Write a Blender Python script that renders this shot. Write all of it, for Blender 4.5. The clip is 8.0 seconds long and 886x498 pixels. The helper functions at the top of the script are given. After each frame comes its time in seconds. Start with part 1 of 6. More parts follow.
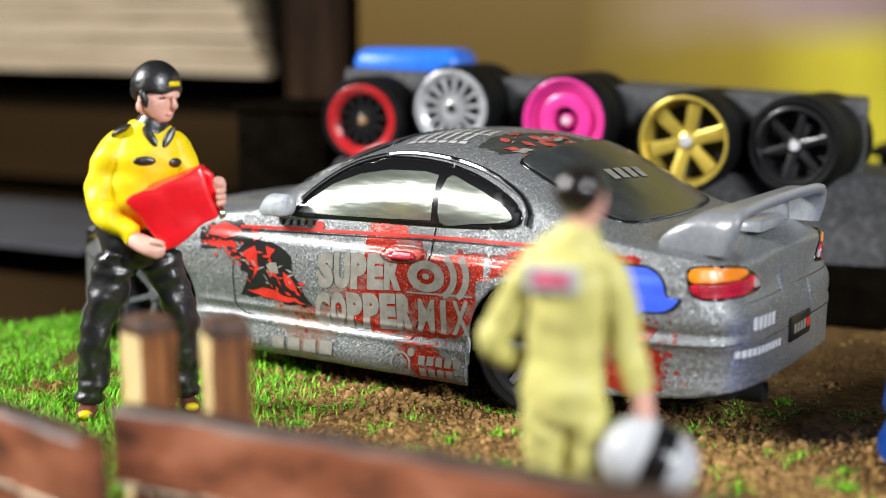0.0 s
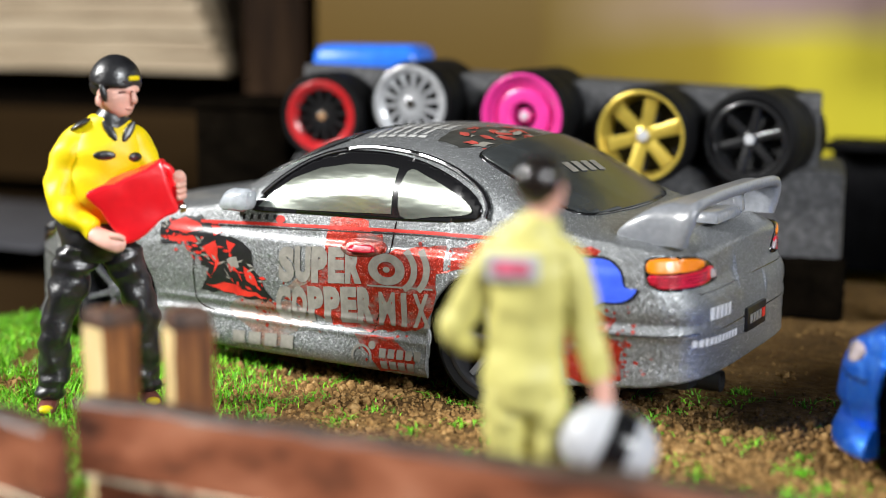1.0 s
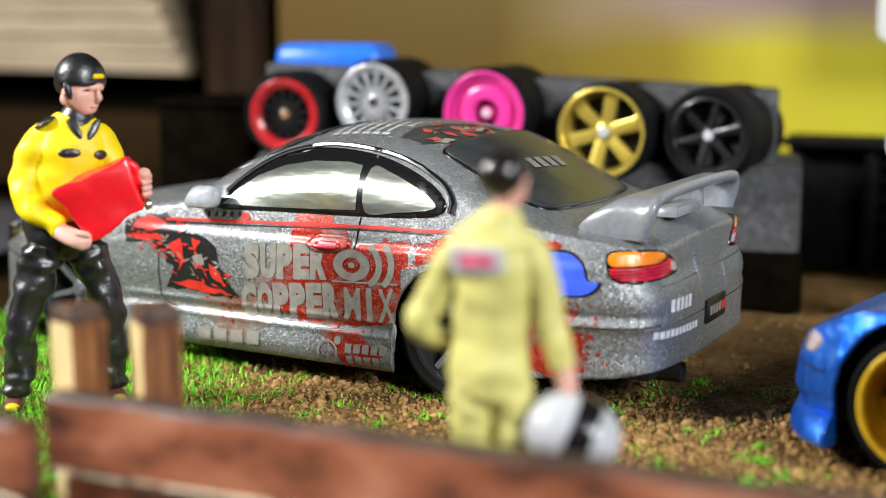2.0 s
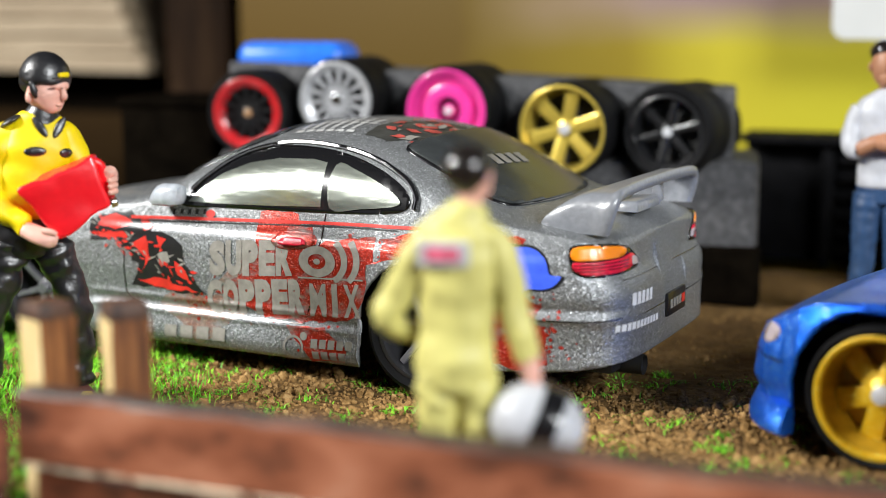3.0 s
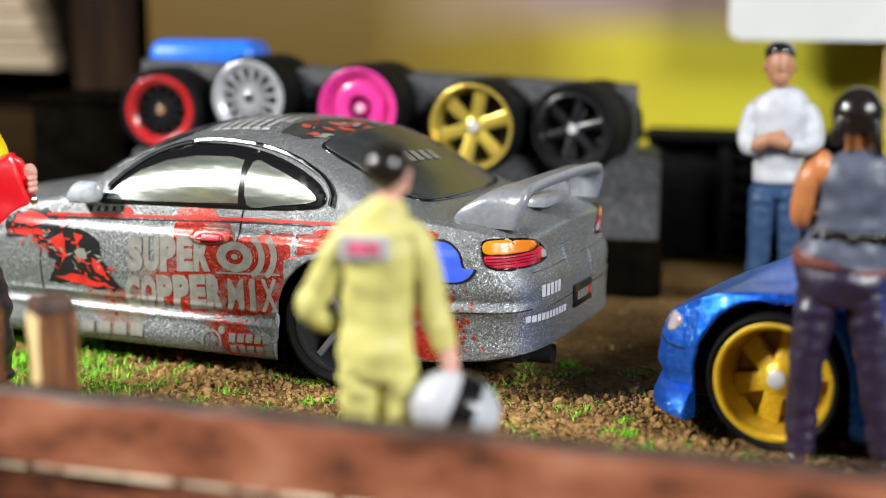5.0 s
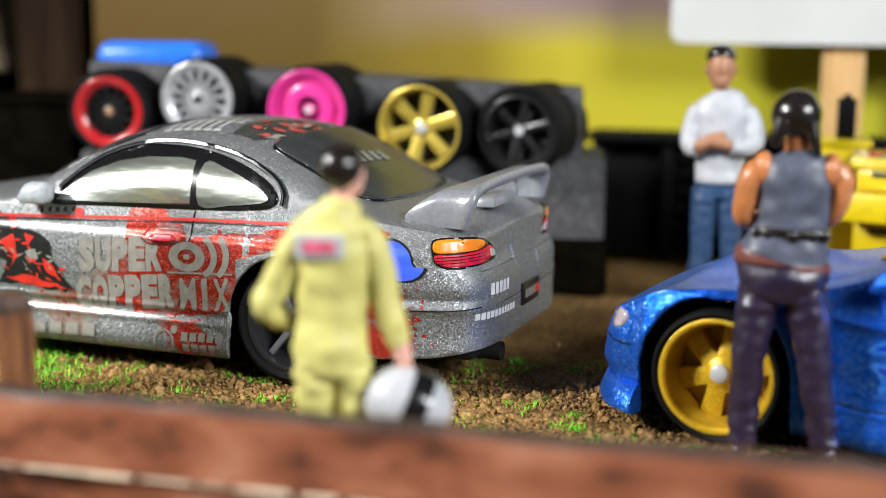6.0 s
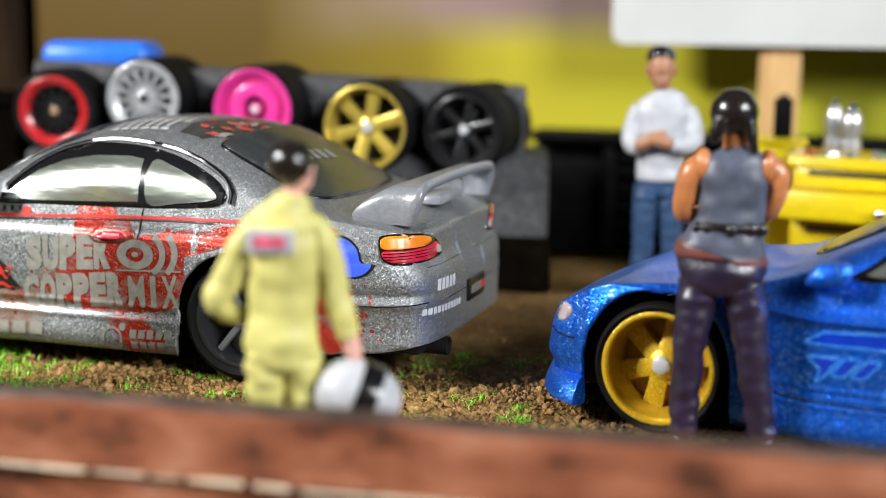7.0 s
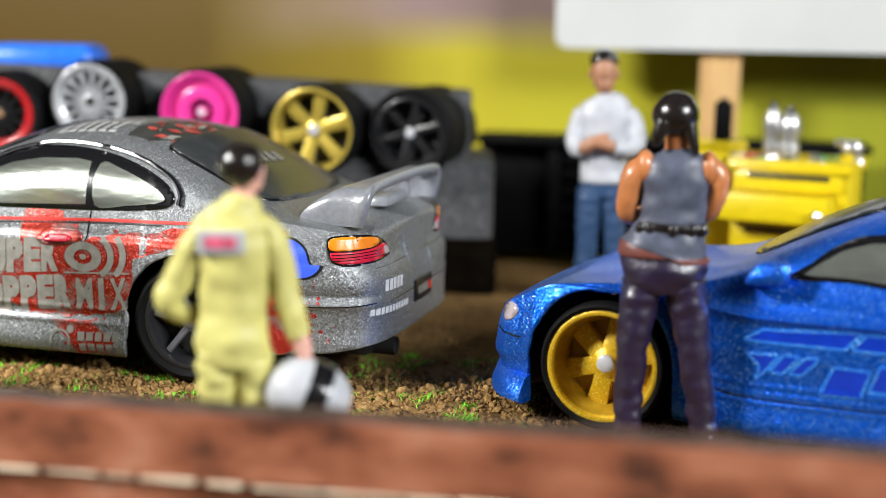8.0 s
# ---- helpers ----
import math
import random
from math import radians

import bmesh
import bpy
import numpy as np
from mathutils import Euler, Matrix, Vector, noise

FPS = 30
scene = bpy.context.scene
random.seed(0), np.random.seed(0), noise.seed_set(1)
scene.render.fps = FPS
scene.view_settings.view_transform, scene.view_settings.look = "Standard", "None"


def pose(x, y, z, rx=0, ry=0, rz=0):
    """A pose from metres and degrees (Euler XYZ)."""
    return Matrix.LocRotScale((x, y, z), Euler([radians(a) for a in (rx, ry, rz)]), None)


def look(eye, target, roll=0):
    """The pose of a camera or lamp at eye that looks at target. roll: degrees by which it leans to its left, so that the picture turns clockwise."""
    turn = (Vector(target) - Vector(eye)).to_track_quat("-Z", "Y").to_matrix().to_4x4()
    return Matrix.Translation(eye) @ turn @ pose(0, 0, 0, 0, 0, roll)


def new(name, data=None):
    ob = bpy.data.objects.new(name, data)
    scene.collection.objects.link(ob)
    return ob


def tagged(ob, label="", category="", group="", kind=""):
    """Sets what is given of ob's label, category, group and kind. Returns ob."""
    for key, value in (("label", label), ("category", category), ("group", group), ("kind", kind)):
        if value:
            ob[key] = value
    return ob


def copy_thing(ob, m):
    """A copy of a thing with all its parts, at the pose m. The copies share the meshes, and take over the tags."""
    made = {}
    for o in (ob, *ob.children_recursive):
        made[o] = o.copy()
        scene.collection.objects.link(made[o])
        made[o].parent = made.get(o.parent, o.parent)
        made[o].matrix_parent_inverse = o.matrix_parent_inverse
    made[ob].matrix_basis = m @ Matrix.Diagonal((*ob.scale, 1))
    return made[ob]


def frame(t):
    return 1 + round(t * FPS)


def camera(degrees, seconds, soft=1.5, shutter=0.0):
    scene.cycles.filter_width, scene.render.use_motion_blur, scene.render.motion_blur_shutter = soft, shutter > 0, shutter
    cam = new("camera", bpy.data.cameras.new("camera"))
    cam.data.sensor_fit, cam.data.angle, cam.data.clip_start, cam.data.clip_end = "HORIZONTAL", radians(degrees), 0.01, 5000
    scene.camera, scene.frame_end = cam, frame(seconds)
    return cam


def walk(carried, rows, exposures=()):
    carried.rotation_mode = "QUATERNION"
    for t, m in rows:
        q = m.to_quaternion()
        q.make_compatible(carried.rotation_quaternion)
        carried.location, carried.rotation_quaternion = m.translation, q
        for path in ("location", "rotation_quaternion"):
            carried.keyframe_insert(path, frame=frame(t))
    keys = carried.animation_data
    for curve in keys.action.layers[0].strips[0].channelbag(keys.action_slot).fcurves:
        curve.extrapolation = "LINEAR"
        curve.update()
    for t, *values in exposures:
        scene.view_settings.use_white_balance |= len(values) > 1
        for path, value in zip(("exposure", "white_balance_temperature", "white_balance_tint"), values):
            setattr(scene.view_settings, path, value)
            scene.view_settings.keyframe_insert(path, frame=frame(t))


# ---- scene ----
MM = 0.001  # the place is a 1:64 tabletop diorama: everything below is given in millimetres
# seconds, eye (mm), yaw, pitch, roll (degrees)
PATH = [
    (0, (47.29, -100.95, 30.05), 32.14, -9.58, 0.26),
    (0.5, (47.32, -101.34, 29.88), 31.18, -9.63, 0.29),
    (1, (47.57, -101.70, 29.66), 30.35, -9.59, 0.24),
    (1.5, (47.77, -102.21, 29.52), 29.52, -9.57, 0.18),
    (3, (48.30, -104.11, 29.38), 27.00, -9.60, 0.01),
    (3.5, (48.36, -104.73, 29.56), 26.06, -9.64, 0.06),
    (4, (48.51, -105.58, 29.69), 25.05, -9.63, 0.07),
    (4.5, (48.69, -106.46, 29.80), 23.98, -9.74, 0.20),
    (6, (49.01, -109.33, 29.98), 20.40, -9.70, 0.58),
    (6.5, (49.03, -110.06, 30.05), 19.18, -9.66, 0.66),
    (7, (49.29, -111.05, 29.83), 17.95, -9.60, 0.74),
    (7.5, (49.41, -111.84, 29.73), 16.73, -9.55, 0.84),
    (8, (49.45, -112.49, 29.83), 15.55, -9.40, 0.96),
]


def aimed(eye, yaw, pitch, roll):
    y, p = radians(yaw), radians(pitch)
    eye = Vector(eye) * MM
    return look(eye, eye + Vector((-math.sin(y) * math.cos(p), math.cos(y) * math.cos(p), math.sin(p))), roll)


cam = camera(36.26, 8.0, soft=0.6)
cam.data.dof.use_dof = True
cam.data.dof.focus_distance = 0.108
cam.data.dof.aperture_fstop = 22.0
walk(cam, [(t, aimed(e, a, b, c)) for t, e, a, b, c in PATH])

# ---- light ----
world = bpy.data.worlds.new("room_air")
world.use_nodes = True
scene.world = world
world.node_tree.nodes["Background"].inputs[0].default_value = (0.95, 0.97, 1.0, 1)
world.node_tree.nodes["Background"].inputs[1].default_value = 0.006
scene.view_settings.exposure = -0.08


def area_lamp(name, eye, target, size, size_y, watts, colour):
    lamp = bpy.data.lights.new(name, "AREA")
    lamp.shape, lamp.size, lamp.size_y, lamp.energy, lamp.color = "RECTANGLE", size * MM, size_y * MM, watts, colour
    ob = new(name, lamp)
    ob.matrix_world = look(Vector(eye) * MM, Vector(target) * MM)
    return ob


area_lamp("desk_lamp_light", (-185, -165, 165), (5, -8, 8), 54, 39, 1.48, (0.99, 0.985, 0.965))
# unseen cool fill, added to brighten the silver tail and the blue car
area_lamp("window_light", (330, -170, 190), (20, 0, 8), 170, 125, 2.15, (0.95, 0.98, 1.0))

# ---- building helpers ----


def mesh_of(name, bm, mats, smooth=40):
    bmesh.ops.recalc_face_normals(bm, faces=bm.faces)
    bmesh.ops.scale(bm, vec=(MM, MM, MM), verts=bm.verts)
    me = bpy.data.meshes.new(name)
    bm.to_mesh(me)
    bm.free()
    for m in mats if isinstance(mats, (list, tuple)) else [mats]:
        me.materials.append(m)
    if smooth:
        me.shade_smooth()
        me.set_sharp_from_angle(angle=radians(smooth))
    return me


def part(name, bm, mats, parent=None, label="", smooth=40, at=None):
    """One mesh object under a thing or a part, from a bmesh in millimetres in its thing's frame."""
    ob = new(name, mesh_of(name, bm, mats, smooth))
    if parent is not None:
        ob.parent = parent
    if at is not None:
        ob.matrix_basis = at
    return tagged(ob, label) if label else ob


def mm(x=0, y=0, z=0, rx=0, ry=0, rz=0):
    return pose(x * MM, y * MM, z * MM, rx, ry, rz)


# the rest of the diorama stands a little turned to the silver car; a frame for each corner of it
BLUE_SITE = mm(1.01, -3.67, 0, rz=5.90) @ Matrix.Scale(0.960, 4)
FENCE_SITE = mm(2.35, -6.21, 0, rz=5.55) @ Matrix.Scale(0.937, 4)
STAKE_SITE = mm(1.57, -4.12, 0, rz=5.39) @ Matrix.Scale(0.951, 4)
RACK_SITE = mm(-2.70, 4.56, 0, rz=5.51) @ Matrix.Scale(1.026, 4)
BOARD_SITE = mm(-3.35, 6.63, 0, rz=5.93) @ Matrix.Scale(1.040, 4)
BENCH_SITE = mm(-3.70, 7.25, 0, rz=5.87) @ Matrix.Scale(1.046, 4)
BACK_SITE = mm(-5.15, 9.70, 0, rz=5.51) @ Matrix.Scale(1.069, 4)
FAR_SITE = mm(-7.96, 14.82, 0, rz=5.39) @ Matrix.Scale(1.115, 4)
SHEET_SITE = mm(-5.53, 9.94, 0, rz=5.39) @ Matrix.Scale(1.072, 4)
CABINET_SITE = mm(-2.17, 3.87, 0, rz=5.99) @ Matrix.Scale(1.018, 4)
MECHANIC_SITE = mm(0.12, -1.27, 0, rz=5.35) @ Matrix.Scale(0.975, 4)
DRIVER_SITE = mm(1.67, -4.76, 0, rz=5.55) @ Matrix.Scale(0.949, 4)
WOMAN_SITE = mm(1.03, -3.72, 0, rz=5.90) @ Matrix.Scale(0.960, 4)
MAN_SITE = mm(-1.81, 2.94, 0, rz=5.90) @ Matrix.Scale(1.011, 4)
BACKDROP_SITE = mm(-4.24, 8.42, 0, rz=5.82) @ Matrix.Scale(1.055, 4)


def thing(name, at, label, category, group="", kind=""):
    ob = new(name)
    ob.empty_display_size = 0.005
    ob.matrix_basis = at
    return tagged(ob, label, category, group, kind)


def box(bm, c, s, bevel=0.0, m=0, rot=None, taper=(1, 1)):
    """A bevelled box; taper scales its top face."""
    r = bmesh.ops.create_cube(bm, size=1)
    vs = r["verts"]
    for v in vs:
        k = taper if v.co.z > 0 else (1, 1)
        v.co = Vector((v.co.x * s[0] * k[0], v.co.y * s[1] * k[1], v.co.z * s[2]))
    fs = {f for v in vs for f in v.link_faces}
    if bevel:
        es = list({e for v in vs for e in v.link_edges})
        r = bmesh.ops.bevel(bm, geom=es, offset=bevel, segments=2, affect="EDGES", profile=0.5)
        vs = list({v for f in r["faces"] for v in f.verts} | {v for v in vs if v.is_valid})
        fs = {f for v in vs for f in v.link_faces}
    mat = Matrix.Translation(c) @ (rot.to_matrix().to_4x4() if rot is not None else Matrix())
    for v in vs:
        v.co = mat @ v.co
    for f in fs:
        f.material_index = m
    return vs


def ell(bm, c, r, m=0, rot=None, seg=14, rings=9):
    """An ellipsoid."""
    vs = bmesh.ops.create_uvsphere(bm, u_segments=seg, v_segments=rings, radius=1)["verts"]
    q = rot.to_matrix() if rot is not None else Matrix.Identity(3)
    for v in vs:
        v.co = Vector(c) + q @ Vector((v.co.x * r[0], v.co.y * r[1], v.co.z * r[2]))
    for f in {f for v in vs for f in v.link_faces}:
        f.material_index = m
    return vs


def loft(bm, rings, m=0, caps=True, closed=True):
    """Skins rings of points, all of one count."""
    rows = [[bm.verts.new(p) for p in ring] for ring in rings]
    n = len(rows[0])
    made = []
    for a, b in zip(rows, rows[1:]):
        for i in range(n if closed else n - 1):
            j = (i + 1) % n
            made.append(bm.faces.new((a[i], a[j], b[j], b[i])))
    if caps:
        made.append(bm.faces.new(list(reversed(rows[0]))))
        made.append(bm.faces.new(rows[-1]))
    for f in made:
        f.material_index = m
    return rows


def spline(pts, n):
    """Points along a Catmull-Rom curve through rows of numbers."""
    p = np.array(pts, float)
    p = np.vstack([2 * p[0] - p[1], p, 2 * p[-1] - p[-2]])
    out = []
    for i in range(1, len(p) - 2):
        for k in range(n):
            t = k / n
            a, b, c, d = p[i - 1], p[i], p[i + 1], p[i + 2]
            out.append(0.5 * (2 * b + (c - a) * t + (2 * a - 5 * b + 4 * c - d) * t * t + (3 * b - a - 3 * c + d) * t**3))
    out.append(p[-2])
    return out


def limb(bm, rows, m=0, seg=14, n=5, wrinkle=0.0, fold=0.85):
    """A tapered limb through rows of x, y, z, radius across, radius deep."""
    pts = spline(rows, n)
    rings = []
    for i, q in enumerate(pts):
        a, b = pts[max(0, i - 1)], pts[min(len(pts) - 1, i + 1)]
        d = Vector(b[:3] - a[:3]).normalized()
        side = Vector((1, 0, 0)) - d * d.x
        if side.length < 0.2:
            side = Vector((0, 0, 1)) - d * d.z
        side.normalize()
        up = d.cross(side)
        ring = []
        for k in range(seg):
            w = 2 * math.pi * k / seg
            p = Vector(q[:3]) + side * (math.cos(w) * q[3]) + up * (math.sin(w) * q[4])
            if wrinkle:
                p += (p - Vector(q[:3])).normalized() * wrinkle * (noise.noise(Vector((p.x * 0.7, p.y * 0.7, p.z * fold))) )
            ring.append(p)
        rings.append(ring)
    return loft(bm, rings, m)


def lathe(bm, prof, m=0, seg=32, axis="y", caps=False):
    """Turns a profile of (radius, height) about an axis; m may be a list, a material to each band."""
    rings = []
    for r, h in prof:
        ring = []
        for k in range(seg):
            w = 2 * math.pi * k / seg
            a, b = r * math.cos(w), r * math.sin(w)
            ring.append((a, h, b) if axis == "y" else (a, b, h))
        rings.append(ring)
    rows = [[bm.verts.new(p) for p in ring] for ring in rings]
    for i, (a, b) in enumerate(zip(rows, rows[1:])):
        for k in range(seg):
            j = (k + 1) % seg
            bm.faces.new((a[k], a[j], b[j], b[k])).material_index = m[i] if isinstance(m, list) else m
    if caps:
        bm.faces.new(rows[0]).material_index = m[0] if isinstance(m, list) else m
        bm.faces.new(rows[-1]).material_index = m[-1] if isinstance(m, list) else m
    return rows


def prism(bm, outline, fn, depth, m=0):
    """A flat outline of (u, v), laid out by fn(u, v, h) and given a depth."""
    top = [bm.verts.new(fn(u, v, depth)) for u, v in outline]
    low = [bm.verts.new(fn(u, v, 0)) for u, v in outline]
    n = len(outline)
    fs = [bm.faces.new(top), bm.faces.new(list(reversed(low)))]
    fs += [bm.faces.new((low[i], low[(i + 1) % n], top[(i + 1) % n], top[i])) for i in range(n)]
    for f in fs:
        f.material_index = m


# ---- materials ----


def shader(name, base, rough=0.5, metal=0.0, coat=0.0, spec=0.5):
    m = bpy.data.materials.new(name)
    m.use_nodes = True
    b = m.node_tree.nodes["Principled BSDF"]
    b.inputs["Base Color"].default_value = (*base, 1)
    b.inputs["Roughness"].default_value = rough
    b.inputs["Metallic"].default_value = metal
    b.inputs["Coat Weight"].default_value = coat
    b.inputs["Coat Roughness"].default_value = 0.06
    b.inputs["Specular IOR Level"].default_value = spec
    return m


def node(m, kind, **vals):
    n = m.node_tree.nodes.new(kind)
    for k, v in vals.items():
        n.inputs[k].default_value = v
    return n


def wire(m, a, out, b, inp):
    m.node_tree.links.new(a.outputs[out], b.inputs[inp])


def grain(m, scale, stops, detail=4.0, rough=0.6, bump=0.0, bump_scale=None, stretch=None, distance=0.0002, mottle=0.0):
    """Colour from noise through a ramp, with a second noise for relief. Scales are per millimetre."""
    nt = m.node_tree
    b = nt.nodes["Principled BSDF"]
    co = nt.nodes.new("ShaderNodeTexCoord")
    mp = nt.nodes.new("ShaderNodeMapping")
    wire(m, co, "Object", mp, "Vector")
    mp.inputs["Scale"].default_value = tuple(1000 * s for s in (stretch or (1, 1, 1)))
    n = node(m, "ShaderNodeTexNoise", Scale=scale, Detail=detail, Roughness=rough)
    wire(m, mp, "Vector", n, "Vector")
    fac = n
    out = "Fac"
    if mottle:
        n2 = node(m, "ShaderNodeTexNoise", Scale=scale * 0.17, Detail=3.0)
        wire(m, mp, "Vector", n2, "Vector")
        mix = nt.nodes.new("ShaderNodeMix")
        mix.inputs[0].default_value = mottle
        wire(m, n, "Fac", mix, 2)
        wire(m, n2, "Fac", mix, 3)
        fac, out = mix, 0
    r = nt.nodes.new("ShaderNodeValToRGB")
    e = r.color_ramp.elements
    e[0].position, e[0].color = stops[0][0], (*stops[0][1], 1)
    e[1].position, e[1].color = stops[-1][0], (*stops[-1][1], 1)
    for p, c in stops[1:-1]:
        k = e.new(p)
        k.color = (*c, 1)
    nt.links.new(fac.outputs[out], r.inputs["Fac"])
    wire(m, r, "Color", b, "Base Color")
    if bump:
        n3 = node(m, "ShaderNodeTexNoise", Scale=bump_scale or scale * 2, Detail=3.0)
        wire(m, mp, "Vector", n3, "Vector")
        bp = node(m, "ShaderNodeBump", Strength=bump, Distance=distance)
        wire(m, n3, "Fac", bp, "Height")
        wire(m, bp, "Normal", b, "Normal")
    return m


def painted(name, base, rough=0.45, vary=0.12, scale=0.8, bump=0.15, bump_scale=3.0, coat=0.0):
    """Hand-painted plastic: slight unevenness of colour, soft relief."""
    m = shader(name, base, rough, coat=coat)
    lo, hi = (tuple(max(0, c * (1 - vary)) for c in base), tuple(min(1, c * (1 + vary)) for c in base))
    return grain(m, scale, [(0.3, lo), (0.7, hi)], bump=bump, bump_scale=bump_scale, distance=0.0001)


def flake(name, base, dark, rough=0.34, metal=0.85, size=11.0, coat=0.3, tilt=0.5):
    """Metallic paint with flakes that catch the light."""
    m = shader(name, base, rough, metal, coat=coat)
    m.node_tree.nodes["Principled BSDF"].inputs["Coat Roughness"].default_value = 0.09
    nt = m.node_tree
    b = nt.nodes["Principled BSDF"]
    co = nt.nodes.new("ShaderNodeTexCoord")
    mp = nt.nodes.new("ShaderNodeMapping")
    wire(m, co, "Object", mp, "Vector")
    mp.inputs["Scale"].default_value = (1000, 1000, 1000)
    v = node(m, "ShaderNodeTexVoronoi", Scale=size)
    wire(m, mp, "Vector", v, "Vector")
    sep = nt.nodes.new("ShaderNodeSeparateColor")
    wire(m, v, "Color", sep, "Color")
    r = nt.nodes.new("ShaderNodeValToRGB")
    e = r.color_ramp.elements
    e[0].position, e[0].color = 0.0, (*dark, 1)
    e[1].position, e[1].color = 0.86, (*base, 1)
    e.new(0.92).color = (*(min(1.0, v * 1.1) for v in base), 1)
    e.new(0.95).color = (*(min(1.0, v * 1.7 + 0.25) for v in base), 1)
    wire(m, sep, "Red", r, "Fac")
    wire(m, r, "Color", b, "Base Color")
    # each flake lies at its own slight tilt
    off, add, unit, geo = (nt.nodes.new(n) for n in ("ShaderNodeVectorMath", "ShaderNodeVectorMath", "ShaderNodeVectorMath", "ShaderNodeNewGeometry"))
    off.operation, add.operation, unit.operation = "MULTIPLY_ADD", "ADD", "NORMALIZE"
    nt.links.new(v.outputs["Color"], off.inputs[0])
    off.inputs[1].default_value = (tilt, tilt, tilt)
    off.inputs[2].default_value = (-tilt / 2, -tilt / 2, -tilt / 2)
    nt.links.new(off.outputs[0], add.inputs[0])
    nt.links.new(geo.outputs["Normal"], add.inputs[1])
    nt.links.new(add.outputs[0], unit.inputs[0])
    nt.links.new(unit.outputs[0], b.inputs["Normal"])
    return m


M_SILVER = flake("silver_flake_paint", (0.31, 0.322, 0.33), (0.12, 0.127, 0.132), rough=0.44, metal=0.58, size=17.0, coat=0.28, tilt=0.6)
M_RED_FLAKE = flake("red_flake_print", (0.58, 0.035, 0.014), (0.22, 0.012, 0.007), metal=0.5, size=16.0, tilt=0.4)
M_RUST_PRINT = flake("rusty_orange_print", (0.40, 0.15, 0.075), (0.20, 0.07, 0.04), metal=0.5, size=16.0, tilt=0.4)


def brushed(m, under, scale, low, high):
    """Dry-brushed print: the paint below shows through where the colour is thin."""
    nt = m.node_tree
    b = nt.nodes["Principled BSDF"]
    top = b.inputs["Base Color"].links[0].from_socket
    co, mp, mix = (nt.nodes.new(k) for k in ("ShaderNodeTexCoord", "ShaderNodeMapping", "ShaderNodeMix"))
    mp.inputs["Scale"].default_value = (600, 600, 1500)
    wire(m, co, "Object", mp, "Vector")
    n = node(m, "ShaderNodeTexNoise", Scale=scale, Detail=7.0, Roughness=0.7)
    wire(m, mp, "Vector", n, "Vector")
    r = nt.nodes.new("ShaderNodeMapRange")
    r.inputs["From Min"].default_value, r.inputs["From Max"].default_value = low, high
    nt.links.new(n.outputs[0], r.inputs["Value"])
    mix.data_type = "RGBA"
    nt.links.new(r.outputs["Result"], mix.inputs["Factor"])
    mix.inputs[6].default_value = (*under, 1)
    nt.links.new(top, mix.inputs[7])
    nt.links.new(mix.outputs[2], b.inputs["Base Color"])


brushed(M_RED_FLAKE, (0.30, 0.25, 0.24), 0.5, 0.34, 0.5)
brushed(M_RUST_PRINT, (0.33, 0.32, 0.31), 0.5, 0.38, 0.66)
M_ROOF_DARK = painted("dark_olive_print", (0.045, 0.045, 0.04), 0.4, 0.3)
M_ROOF_WHITE = painted("pale_grey_print", (0.48, 0.48, 0.47), 0.45, 0.15)
M_ROOF_RED = painted("dull_red_print", (0.42, 0.07, 0.055), 0.4, 0.3)
M_BLUE_FLAKE = flake("blue_flake_paint", (0.006, 0.19, 1.0), (0.001, 0.06, 0.55), metal=0.72, rough=0.34, size=16.0, coat=0.25, tilt=0.5)
M_GREY_WING = painted("grey_wing_plastic", (0.215, 0.225, 0.245), 0.3, 0.14, scale=2.0, bump=0.25, coat=0.3)
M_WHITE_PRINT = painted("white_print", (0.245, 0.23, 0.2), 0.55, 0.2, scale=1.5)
M_PALE_PRINT = painted("pale_print", (0.72, 0.73, 0.74), 0.4, 0.1)
M_BLACK_PRINT = painted("black_print", (0.012, 0.012, 0.013), 0.35, 0.3)
M_RED_PRINT = painted("red_print", (0.62, 0.03, 0.02), 0.35, 0.2)
M_BLUE_PRINT = painted("blue_print", (0.05, 0.12, 0.8), 0.4, 0.15)
M_ORANGE = painted("orange_lens", (0.95, 0.26, 0.008), 0.3, 0.1, coat=0.25)
M_LENS_RED = painted("red_lens", (0.62, 0.012, 0.04), 0.3, 0.3, scale=2.0, coat=0.25)
M_CLEAR = painted("pale_lens", (0.45, 0.38, 0.40), 0.12, 0.05, coat=0.5)
M_TRIM = shader("black_gloss_trim", (0.008, 0.008, 0.009), 0.18, coat=0.5)
M_TYRE = painted("black_tyre", (0.0045, 0.0045, 0.005), 0.65, 0.2, bump=0.2)
M_TYRE.node_tree.nodes["Principled BSDF"].inputs["Specular IOR Level"].default_value = 0.15
M_UNDER = painted("black_chassis", (0.006, 0.006, 0.006), 0.7, 0.3)
M_GOLD = flake("gold_rim_paint", (0.80, 0.50, 0.015), (0.62, 0.37, 0.01), 0.34, 0.3, size=16.0, tilt=0.25)
M_CHROME = grain(shader("chrome", (0.8, 0.8, 0.8), 0.15, 1.0), 1.0, [(0.3, (0.7, 0.7, 0.7)), (0.7, (0.85, 0.85, 0.84))], bump=0.2, bump_scale=2.0)
